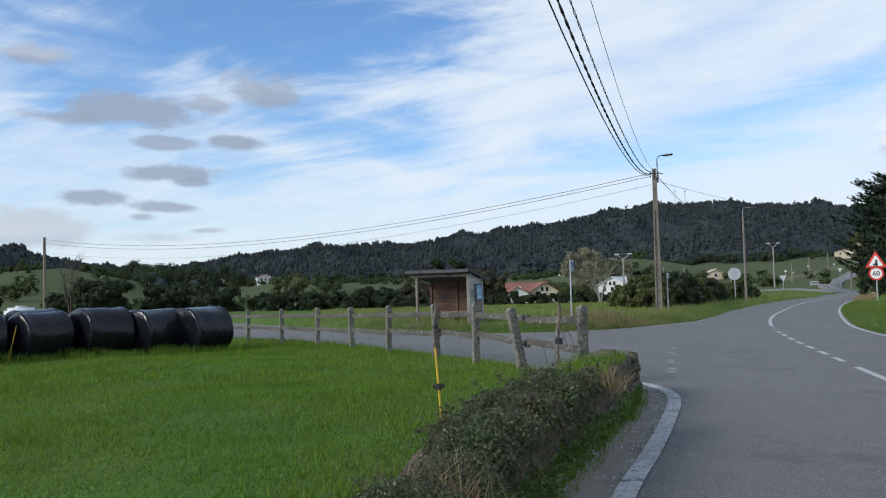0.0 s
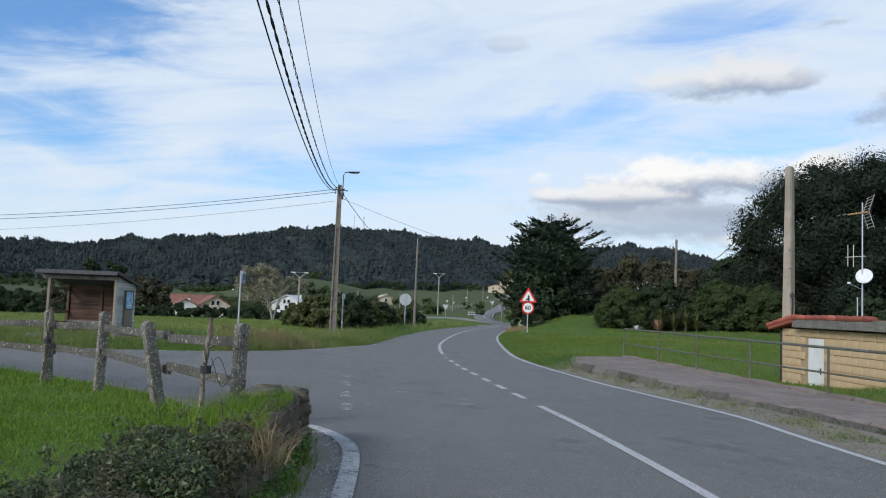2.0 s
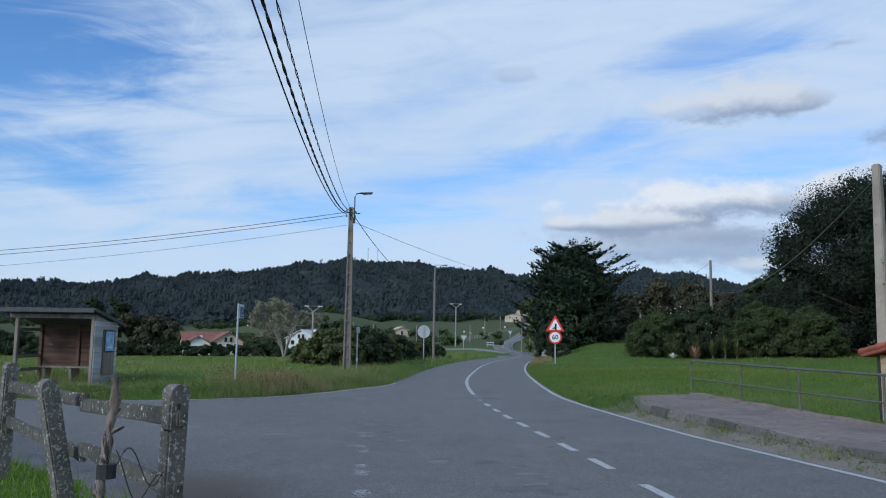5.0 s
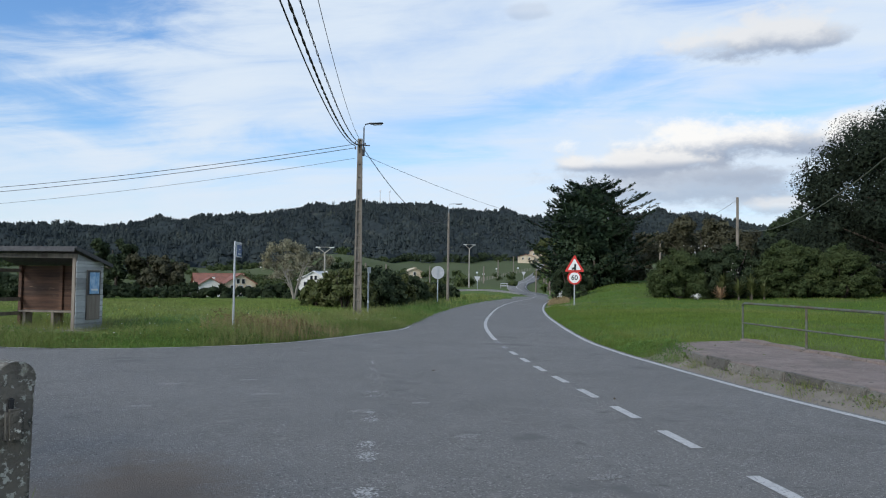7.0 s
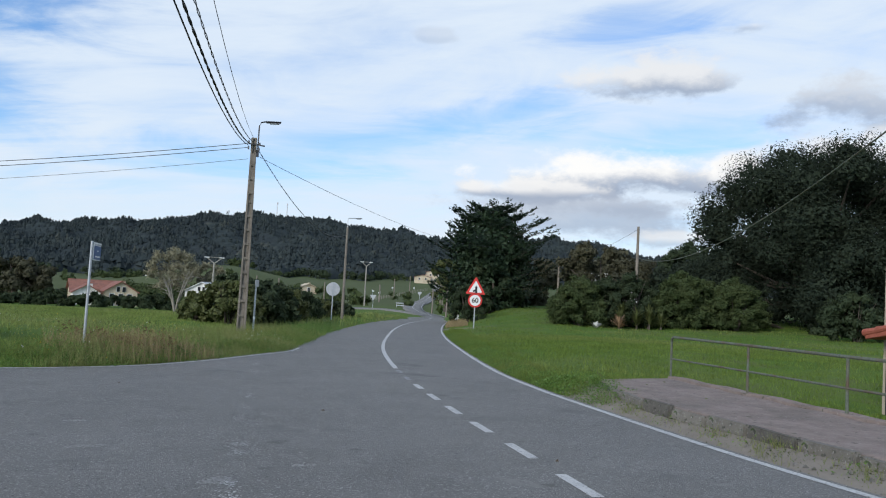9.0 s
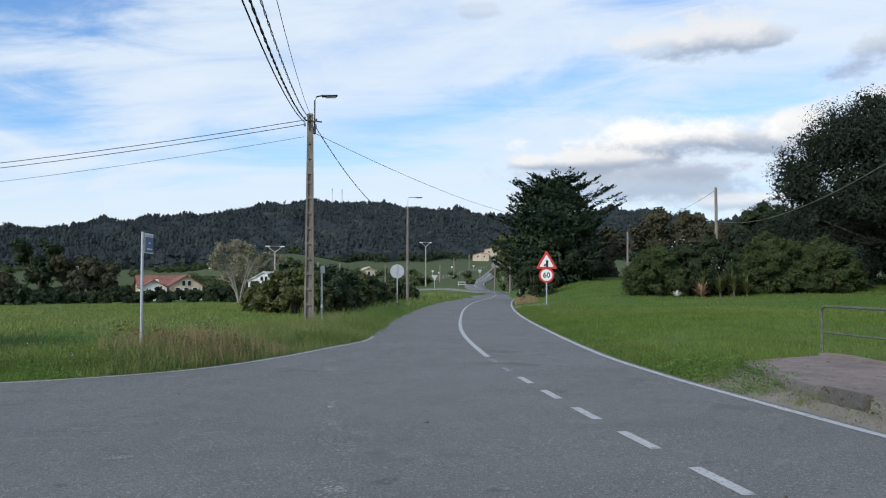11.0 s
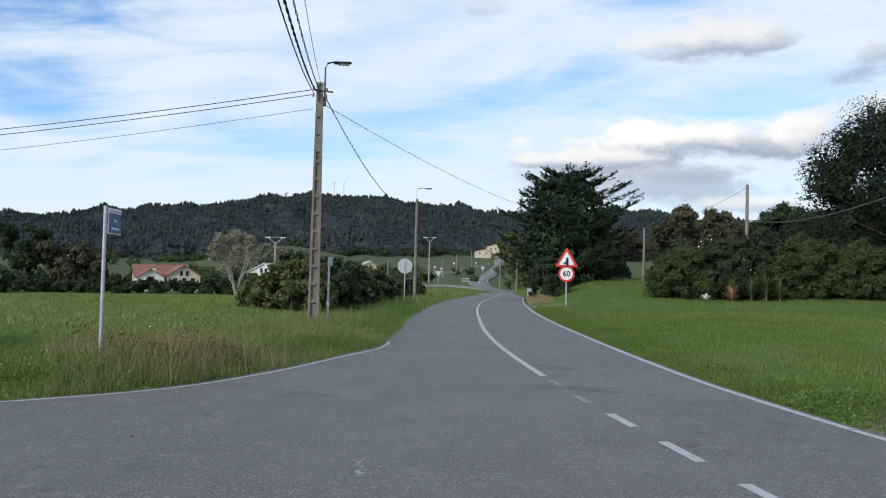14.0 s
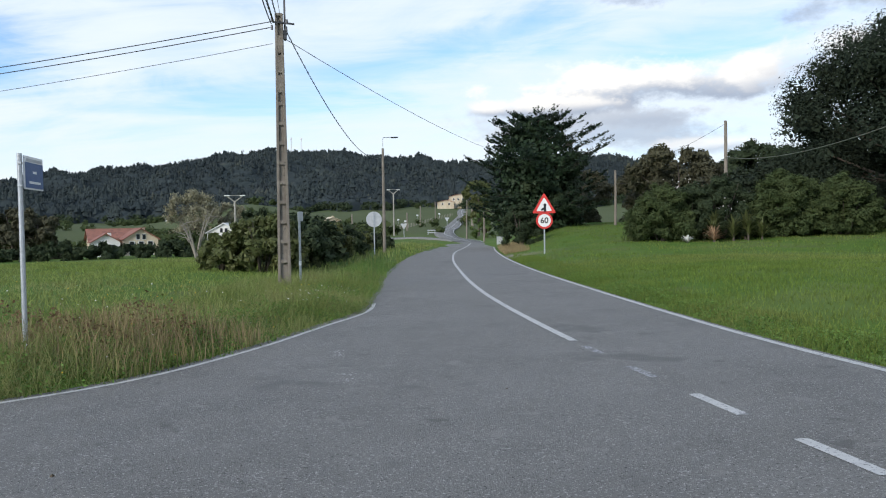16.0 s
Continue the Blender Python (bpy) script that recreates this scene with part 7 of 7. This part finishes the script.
dp = np.concatenate([np.array(c) + rng_d.normal(0, 1, (k, 3)) * np.array(w) for c, k, w in (((-0.05, 3.7, 0.62), 260, (0.14, 0.2, 0.05)), ((1.5, 7.6, 0.66), 300, (0.07, 0.15, 0.05)))])
dv, df = blades(dp[:, 0], dp[:, 1], dp[:, 2] - 0.1, rng_d.uniform(0.06, 0.2, len(dp)), rng_d.uniform(0.004, 0.008, len(dp)), rng_d.uniform(0.5, 1.8, len(dp)), rng_d)
tagged(new("dead_grass", fast_mesh("dead_grass", dv, df, M["brown_stalk"])), "dead straw-coloured grass on the wall", "grass", kind="stuff")
tp = np.concatenate([np.array(c) + rng_d.normal(0, 1, (k, 3)) * np.array(w) for c, k, w in (((-0.3, 3.6, 0.55), 220, (0.15, 0.5, 0.06)), ((0.25, 5.2, 0.5), 300, (0.15, 0.5, 0.06)), ((0.85, 6.9, 0.55), 260, (0.14, 0.4, 0.06)))])
tv, tf = blades(tp[:, 0], tp[:, 1], tp[:, 2] - 0.05, rng_d.uniform(0.05, 0.24, len(tp)), rng_d.uniform(0.003, 0.006, len(tp)), rng_d.uniform(0.5, 2.2, len(tp)), rng_d, 3)
tagged(new("dead_twigs", fast_mesh("dead_twigs", tv, tf, M["twig"])), "tangle of dead brown bramble twigs on the wall", "twigs", kind="stuff")
hx_, hy_ = fringe(3000, LEFT, (2.0, 11.6), (-0.80, -0.68), rng_d, 0.03)
hv_, hf_ = blades(hx_, hy_, rng_d.uniform(0.22, 0.62, len(hx_)), -rng_d.uniform(0.06, 0.26, len(hx_)), rng_d.uniform(0.003, 0.006, len(hx_)), rng_d.uniform(0.0, 0.35, len(hx_)), rng_d, 3)
tagged(new("hanging_roots", fast_mesh("hanging_roots", hv_, hf_, M["twig"])), "dry brown roots hanging down the wall face", "roots", kind="stuff")
wall_top = lambda x, y: (gap_to(LEFT, x, y) < -0.62) & (gap_to(LEFT, x, y) > -1.2) & (y > 6.9) & (y < 10.3) & (patchy(x, y, 2.4) > 0.35)
rng_w = np.random.default_rng(210)
wx, wy = sown(22000, (0.2, 2.8), (6.8, 11.4), wall_top, rng_w, 0.07)
wv, wf = blades(wx, wy, np.full(len(wx), 0.55), rng_w.uniform(0.05, 0.19, len(wx)), rng_w.uniform(0.005, 0.009, len(wx)), rng_w.uniform(0.3, 1.1, len(wx)), rng_w)
tagged(new("wall_top_grass", fast_mesh("wall_top_grass", wv, wf, M["blade"])), "grass growing along the wall top", "grass", kind="stuff")


# ---- far country ----
def house(x, y, w, dp, eave, rise, turn, wall, roof, label, base=None, windows=3, porch=False):
    z = (ground_at(x, y) if base is None else base) - 0.3
    ob = thing("house", (x, y, z), label, "house", turn=turn)
    part("wall", box((w, dp, eave), (0, 0, eave / 2)), M[wall], ob)
    bm = bmesh.new()
    vs = [bm.verts.new(c) for c in ((-w / 2, -dp / 2, eave), (w / 2, -dp / 2, eave), (0, -dp / 2, eave + rise), (-w / 2, dp / 2, eave), (w / 2, dp / 2, eave), (0, dp / 2, eave + rise))]
    for f in ((0, 1, 2), (5, 4, 3), (0, 2, 5, 3), (1, 4, 5, 2), (0, 3, 4, 1)):
        bm.faces.new([vs[i] for i in f])
    part("gable", bm, M[wall], ob)
    sl = math.hypot(w / 2, rise)
    an = math.degrees(math.atan2(rise, w / 2))
    for s in (-1, 1):
        rf = part("roof", box((sl + 0.6, dp + 1.0, 0.16), (s * (w / 4 + 0.12), 0, eave + rise / 2 + 0.05), (0, s * an, 0), 0.02), M[roof], ob)
    ch = part("chimney", box((0.7, 0.7, 1.4), (w * 0.2, dp * 0.2, eave + rise * 0.75), bevel=0.03), M[wall], ob)
    part("chimney_cap", box((0.9, 0.9, 0.15), (w * 0.2, dp * 0.2, eave + rise * 0.75 + 0.75), bevel=0.02), M[roof], ch)
    for k in range(windows):
        wx_ = (k - (windows - 1) / 2) * w / max(windows, 2) * 0.8
        for zz in ([eave * 0.72] if eave < 4 else [eave * 0.3, eave * 0.76]):
            wd = part("window", box((1.1, 0.12, 1.3), (wx_, -dp / 2 - 0.04, zz), bevel=0.02), M["white"], ob)
            part("pane", box((0.85, 0.05, 1.05), (wx_, -dp / 2 - 0.10, zz)), M["glass"], wd)
    if rise > 1.6:
        for k in (-0.55, 0.55):
            wd = part("window", box((0.8, 0.12, 1.2), (k, -dp / 2 - 0.04, eave + rise * 0.25), bevel=0.02), M["white"], ob)
            part("pane", box((0.62, 0.05, 1.0), (k, -dp / 2 - 0.10, eave + rise * 0.25)), M["glass"], wd)
    return ob


hx, hy = polar(5.75, 172)
house(hx, hy, 6.4, 9, 4.0, 2.0, 2, "cream", "roof_tile", "cream rendered house with a red tiled gable roof", base=-3.9)
hx, hy = polar(4.0, 178)
house(hx, hy, 9, 8, 3.8, 2.2, 92, "cream", "roof_tile", "cream house wing under a red tiled roof", base=-3.9)
hx, hy = polar(3.7, 168)
house(hx, hy, 5.0, 8, 3.6, 1.5, 0, "white", "roof_tile", "white gabled porch house with a red roof", base=-3.9, windows=2)
hx, hy = polar(11.75, 200)
house(hx, hy, 8.0, 10, 4.4, 2.1, -28, "white", "white", "white house with a pale shallow gable roof", base=-3.4)
hx, hy = polar(18.75, 262)
house(hx, hy, 5.4, 6, 2.4, 1.1, -5, "cream", "cream", "small cream barn on the far slope", windows=1)
hx, hy = polar(28.0, 440)
house(hx, hy, 9.5, 9, 6.6, 1.2, -25, "cream", "roof_tile", "tall cream villa beside the far road", windows=3)
hx, hy = polar(27.1, 436)
house(hx, hy, 9.0, 8, 3.6, 1.2, -25, "cream", "roof_tile", "low pinkish house beside the villa", windows=2)
for az, d, w, e in ((-17.6, 430, 11, 4.2), (-16.7, 425, 8, 3.6), (-13.4, 415, 8, 4.6), (-0.4, 445, 5, 2.6), (8.3, 420, 6, 3.0), (-18.6, 440, 8, 3.2)):
    hx, hy = polar(az, d, (0, 0))
    house(hx, hy, w, 8, e, 1.6, -az + 8, "white", "roof_tile", "white farmhouse with a red roof on the far hillside", windows=3)


def twin_lamp(x, y, top, span, label, name="street_lamp", base=None):
    z = (ground_at(x, y) if base is None else base) - 0.3
    ob = thing(name, (x, y, z), label, "street lamp" if name == "street_lamp" else "utility pole", turn=-10)
    h = top - z
    part("shaft", tube((0, 0, 0), (0, 0, h - 0.9), 0.17, 0.13, 8), M["concrete"], ob)
    for s in (-1, 1):
        part("arm", tube((0, 0, h - 0.95), (s * span * 0.42, 0, h - 0.1), 0.09, 0.08, 6), M["concrete"], ob)
        part("head", box((span * 0.3, 0.3, 0.14), (s * span * 0.42, 0, h - 0.05), bevel=0.03), M["sign_white"], ob)
    part("crossbar", box((span * 1.0, 0.09, 0.09), (0, 0, h - 0.02), bevel=0.01), M["concrete"], ob)
    return ob


twin_lamp(*polar(12.1, 118), 6.3, 2.6, "concrete lamp pole with two raised arms")
twin_lamp(*polar(23.2, 165), 9.1, 2.4, "concrete power pole with a crossbar on two arms", "power_pole")
for i, (az, d, top) in enumerate(((15.3, 95, 3.4), (16.9, 108, 3.5), (20.2, 150, 3.9), (24.2, 210, 5.0), (25.2, 260, 8.0), (26.3, 300, 10.5), (28.4, 150, 4.0), (28.9, 170, 5.6), (29.6, 130, 3.6), (28.9, 230, 8.5), (28.6, 300, 11))):
    wood_pole(*polar(az, d), top, 0.14 if d < 200 else 0.2, "distant pale wooden pole on the slope")
for az, d in ((24.1, 265), (26.6, 330), (23.6, 280), (25.0, 320)):
    x, y = polar(az, d)
    ob = thing("farm_marker", (x, y, ground_at(x, y)), "small white sign on a far field post", "sign")
    part("post", tube((0, 0, -0.2), (0, 0, 1.4), 0.06, 0.05, 6), M["steel"], ob)
    part("plate", box((0.8, 0.06, 0.55), (0, -0.08, 1.5), bevel=0.02), M["sign_white"], ob)
fo = thing("field_fence", (0, 0, 0), "pale wooden posts of a far field fence", "fence")
me = None
for i in range(44):
    x, y = polar(22.6 + i * 0.115, 196 + i * 3.4)
    if me is None:
        k = part("post", tube((0, 0, -0.2), (0, 0, 1.25), 0.1, 0.08, 6), M["pale_bark"], fo)
        me = k.data
    else:
        k = new("post", me)
        k.parent = fo
    k.matrix_world = pose(x, y, ground_at(x, y))

# things about the far junction
def give_way_sign(x, y, turn, s):
    ob = thing("give_way_sign", (x, y, ground_at(x, y)), "white triangular road sign on a post by the far junction", "road sign", turn=turn)
    part("post", tube((0, 0.03, -0.2), (0, 0.03, 2.3), 0.05, 0.04, 8), M["steel"], ob)
    bm = triangle(s, 0.05, 0, 0, 0.02)
    bmesh.ops.transform(bm, matrix=pose(0, 0, 2.2, 0, 180), verts=bm.verts)
    part("sign_plate", bm, M["sign_grey"], ob)


give_way_sign(65.3, 154.6, -25, 0.75)
give_way_sign(123.1, 248.9, -25, 0.9)
x, y = 57.5, 107.0
ob = thing("roadside_cabinet", (x, y, ground_at(x, y)), "grey metal cabinet beside the road", "cabinet", turn=-27)
part("body", box((0.72, 0.5, 1.05), (0, 0, 0.5), bevel=0.03), M["sign_grey"], ob)
part("lid", box((0.8, 0.58, 0.07), (0, 0, 1.05), bevel=0.02), M["steel"], ob)
part("label_plate", box((0.2, 0.02, 0.2), (0.05, -0.26, 0.75)), M["sign_grey"], ob)
x, y = 76.6, 165.9
ob = thing("road_barrier", (x, y, ground_at(x, y)), "low white barrier at the far junction", "barrier", turn=-20)
for dx in (-0.7, 0.7):
    part("post", box((0.1, 0.1, 1.2), (dx, 0, 0.45), bevel=0.01), M["sign_grey"], ob)
for zz in (0.45, 0.95):
    part("rail", box((1.7, 0.06, 0.2), (0, -0.07, zz), bevel=0.01), M["sign_grey"], ob)

x, y = -15.9, 28.9
ob = thing("water_tank", (x, y, ground_at(x, y)), "small white plastic tank behind the bales", "tank", turn=30)
part("body", box((1.1, 0.8, 1.5), (0, 0, 0.72), bevel=0.1), M["sign_white"], ob, smooth=True)
part("lid", tube((0, 0, 1.46), (0, 0, 1.54), 0.2, 0.18, 16), M["sign_grey"], ob)

# far road climbing to the villa
fr = along([(64.3, 127), (68.7, 137), (73.2, 150.9), (81.3, 169.1), (95.7, 196.4), (110.8, 222.6), (134.2, 263.4), (152.6, 294.4), (165.9, 316.8), (180.6, 345.2), (199.4, 378.3)], 3.0)
nn = side(fr)
vv = []
for t in np.linspace(-1, 1, 5):
    p = fr + nn * 2.2 * t
    vv.append(np.column_stack([p, heights(p[:, 0], p[:, 1]) + 0.22 - 0.1 * np.exp(-np.arange(len(p)) / 4.0)]))
vv = [vv[0] - np.array((0, 0, 0.6))] + vv + [vv[-1] - np.array((0, 0, 0.6))]
tagged(new("far_road", fast_mesh("far_road", np.concatenate(vv), grid_faces(7, len(fr)), M["asphalt"], True)), "grey asphalt road climbing the far slope", "road", kind="structure")
for off in (-0.1, 1.95):
    p = fr + nn * off
    q = p + nn * 0.14
    v = np.concatenate([np.column_stack([p, heights(p[:, 0], p[:, 1]) + 0.27]), np.column_stack([q, heights(q[:, 0], q[:, 1]) + 0.27])])
    i = np.arange(len(fr) - 1)
    f = np.stack([i, i + 1, i + len(fr) + 1, i + len(fr)], 1)
    tagged(new("far_road_line", fast_mesh("far_road_line", v, f, M["paint"])), "white line on the far road", "road marking", kind="structure")

jl = along([(66.5, 133), (66.2, 138.5), (63.5, 144.5), (57, 149), (44, 153)], 1.0)
jn = side(jl)
jv = np.concatenate([np.column_stack([jl + jn * 2.4 * t, heights((jl + jn * 2.4 * t)[:, 0], (jl + jn * 2.4 * t)[:, 1]) + 0.2]) for t in (-1, -0.3, 0.3, 1)])
jv = np.concatenate([jv[:len(jl)] - np.array((0, 0, 0.6)), jv, jv[-len(jl):] - np.array((0, 0, 0.6))])
tagged(new("junction_lane", fast_mesh("junction_lane", jv, grid_faces(6, len(jl)), M["asphalt"], True)), "side lane leaving the far junction", "road", kind="structure")


def canopy(az, d):
    """Height of the crowns over the wooded slopes: each tree a rounded cap on a jittered grid."""
    x, y = ORIGIN[0] + d * np.sin(np.radians(az)), ORIGIN[1] + d * np.cos(np.radians(az))
    cell = 8.0
    ci, cj = np.floor(x / cell), np.floor(y / cell)
    best = np.full(x.shape, -9.0)
    for di in (-1, 0, 1):
        for dj in (-1, 0, 1):
            p, q = ci + di, cj + dj
            h1 = np.modf(np.abs(np.sin(p * 127.1 + q * 311.7) * 43758.5453))[0]
            h2 = np.modf(np.abs(np.sin(p * 269.5 + q * 183.3) * 24634.6345))[0]
            h3 = np.modf(np.abs(np.sin(p * 419.2 + q * 371.9) * 33758.5453))[0]
            gap = np.hypot(x - (p + h1) * cell, y - (q + h2) * cell)
            best = np.maximum(best, 2.6 * h3 - 0.10 * gap**2)
    stand = np.sin(x * 0.021 + 2.0 * np.sin(y * 0.013)) * np.sin(y * 0.017 + x * 0.009)
    top = (5.4 + 1.2 * stand + best) * step01(wooded(x, y), 0.05, 0.9)
    return x, y, land(x, y) + top - 1.0


def forest():
    """Pines and eucalypts over the hills: a closed canopy with spires and lone crest trees standing out of it."""
    rng = np.random.default_rng(300)
    A, D = np.meshgrid(np.arange(-45, 65, 0.2), np.concatenate([np.arange(210, 700, 6.0), np.arange(700, 1190, 4.5), np.arange(1190, 1260, 10.0)]), indexing="ij")
    X, Y, Z = canopy(A, D)
    v = np.stack([X, Y, Z], -1).reshape(-1, 3)
    f = grid_faces(*A.shape)
    f = f[(wooded(X, Y).reshape(-1)[f] > 0.02).any(1)]
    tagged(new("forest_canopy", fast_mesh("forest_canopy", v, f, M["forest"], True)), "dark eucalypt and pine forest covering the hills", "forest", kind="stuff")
    # single trees, each of two ragged tiers with leafy sprays
    n = 20000
    az = rng.uniform(-44, 63, n)
    d = 215 + 985 * rng.random(n) ** 0.5
    x, y, z = canopy(az, d)
    ok = (wooded(x, y) > 0.3) & (d > 440)
    x, y, z, az = x[ok], y[ok], z[ok], az[ok]
    n = len(x)
    stand = 0.5 + 0.5 * np.sin(x * 0.019 + 1.0) * np.sin(y * 0.023 + 2.0)
    h = (3.2 + 3.0 * stand) * rng.uniform(0.7, 1.25, n)
    r = h * rng.uniform(0.32, 0.62, n)
    seg = 6
    th = np.linspace(0, 2 * np.pi, seg, endpoint=False)[None] + rng.uniform(0, 1, (n, 1))
    parts = []
    for lo, hi, k in ((-0.15, 0.80, 1.0), (0.42, 1.0, 0.80)):
        rr = r[:, None] * k * rng.uniform(0.7, 1.2, (n, seg))
        ring = np.stack([x[:, None] + rr * np.cos(th), y[:, None] + rr * np.sin(th), (z + h * lo)[:, None] + rng.uniform(-0.5, 0.5, (n, seg))], -1)
        tip = np.column_stack([x + rng.normal(0, 0.2, n), y, z + h * hi])[:, None]
        f = (np.arange(n)[:, None, None] * (seg + 1) + np.array([(q, (q + 1) % seg, seg) for q in range(seg)])[None]).reshape(-1, 3)
        parts.append((np.concatenate([ring, tip], 1).reshape(-1, 3), f))
    pick = rng.integers(0, n, 70000)
    a, span = rng.uniform(0, 2 * np.pi, 70000), rng.random(70000)
    rad = r[pick] * (1.0 - 0.75 * span**2)
    c = np.column_stack([x[pick] + rad * np.cos(a), y[pick] + rad * np.sin(a), z[pick] + h[pick] * span])
    parts.append(leaf_tris(c, np.column_stack([np.cos(a), np.sin(a), 0.5 + 0.6 * span]), 0.85, rng, 0.6))
    tufts = joined(parts)
    # pines standing clear on the crest
    n = 900
    az = rng.uniform(-45, 64, n)
    d = rng.uniform(1085, 1160, n)
    x, y, z = canopy(az, d)
    clump = np.sin(az * 2.1) + np.sin(az * 0.83 + 1.0) + rng.normal(0, 0.6, n) > 0.3
    x, y, z = x[clump], y[clump], z[clump]
    n, k = len(x), 12
    h, r = rng.uniform(4.0, 8.5, n), rng.uniform(1.4, 2.6, n)
    span, a = rng.random((n, k)), rng.uniform(0, 2 * np.pi, (n, k))
    rad = r[:, None] * np.interp(span, [0, 0.5, 1.0], [0.7, 1.0, 0.5]) * rng.uniform(0.2, 1.0, (n, k))
    c = np.stack([x[:, None] + rad * np.cos(a), y[:, None] + rad * np.sin(a), z[:, None] + h[:, None] * (0.5 + 0.5 * span)], -1).reshape(-1, 3)
    heads = leaf_tris(c, np.stack([np.cos(a), np.sin(a), span], -1).reshape(-1, 3), 1.0, rng, 0.8)
    stem = np.stack([np.column_stack([x - 0.3, y, z - 2]), np.column_stack([x + 0.3, y, z - 2]), np.column_stack([x, y, z + h * 0.95])], 1).reshape(-1, 3)
    arr = joined([tufts, heads, (stem, np.arange(len(stem)).reshape(-1, 3))])
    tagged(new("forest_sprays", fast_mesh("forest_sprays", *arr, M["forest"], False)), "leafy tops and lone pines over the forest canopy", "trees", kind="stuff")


forest()


def scrub():
    """Hedges, copses and single trees over the far meadows."""
    rng = np.random.default_rng(310)
    c = []
    for _ in range(95):
        az, d = rng.uniform(-34, 33), rng.uniform(150, 470)
        if 20 < az < 31 and d < 430:
            continue
        x, y = polar(az, d, ORIGIN)
        for _ in range(int(rng.integers(2, 9))):
            c.append((x + rng.normal(0, 9), y + rng.normal(0, 5), rng.uniform(1.6, 3.6)))
    for _ in range(90):
        az, d = rng.uniform(6.6, 11.8), rng.uniform(205, 250)
        x, y = polar(az, d, ORIGIN)
        c.append((x, y, rng.uniform(2.0, 4.2)))
    c = np.array(c)
    z = heights(c[:, 0], c[:, 1])
    pts = []
    for (x, y, r), zz in zip(c, z):
        pts.append((x, y, zz + r * 0.45))
    v, f = crown_leaves(pts, c[:, 2] * 0.85, 46000, 0.42, rng, 0.8, 5)
    tagged(new("far_scrub", fast_mesh("far_scrub", v, f, M["leaf_mid"])), "scattered bushes and copses on the far meadows", "shrubs", kind="stuff")
    pts = []
    for _ in range(330):
        az = rng.uniform(-36, 46)
        x, y = polar(az, float(wood_start(az)) + rng.uniform(-8, 18), ORIGIN)
        r = rng.uniform(2.5, 5.0)
        pts.append((x, y, ground_at(x, y) + r * 0.5, r))
    pts = np.array(pts)
    v, f = crown_leaves(pts[:, :3], pts[:, 3] * 0.9, 44000, 0.55, rng, 0.85, 6)
    tagged(new("wood_edge", fast_mesh("wood_edge", v, f, M["leaf_dark"])), "leafy trees along the forest edge", "trees", kind="stuff")


scrub()


def near_wood():
    """Leafy trees where the wood comes down towards the field."""
    rng = np.random.default_rng(320)
    pts = []
    while len(pts) < 210:
        az, d = rng.uniform(-26, -12.5), rng.uniform(205, 470)
        if d < float(wood_start(az)) + 2:
            continue
        x, y = polar(az, d, ORIGIN)
        r = rng.uniform(2.6, 5.2)
        pts.append((x, y, ground_at(x, y) + rng.uniform(0.5, 1.5) * r, r))
    pts = np.array(pts)
    v, f = crown_leaves(pts[:, :3], pts[:, 3], 60000, 0.42, rng, 0.9, 7)
    tagged(new("near_wood", fast_mesh("near_wood", v, f, M["leaf_dark"])), "dark leafy wood coming down to the field", "trees", kind="stuff")


near_wood()


def hill_masts():
    for az, top, tall in ((16.15, 6.45, 17.0), (16.85, 6.4, 16.5)):
        x, y = polar(az, 1120)
        zt = 1.55 + 1120 * math.tan(radians(top))
        ob = thing("radio_mast", (x, y, zt - tall - 14), "slender lattice radio mast on the wooded hill", "radio mast", "hilltop masts")
        bm = bmesh.new()
        for a in (90, 210, 330):
            u = (0.8 * math.cos(radians(a)), 0.8 * math.sin(radians(a)))
            tube((*u, 0), (u[0] * 0.7, u[1] * 0.7, tall + 14), 0.22, 0.2, 5, bm)
        part("legs", bm, M["sign_white"], ob)
        bm = bmesh.new()
        for k in range(14):
            z0 = k * (tall + 14) / 14
            tube((0.7, -0.3, z0), (-0.7, -0.3, z0 + 2.0), 0.14, 0.14, 4, bm)
        part("bracing", bm, M["sign_grey"], ob)
        part("panel_antenna", box((2.2, 1.2, 2.4), (0, 0, tall + 12.4), bevel=0.2), M["sign_white"], ob)


hill_masts()
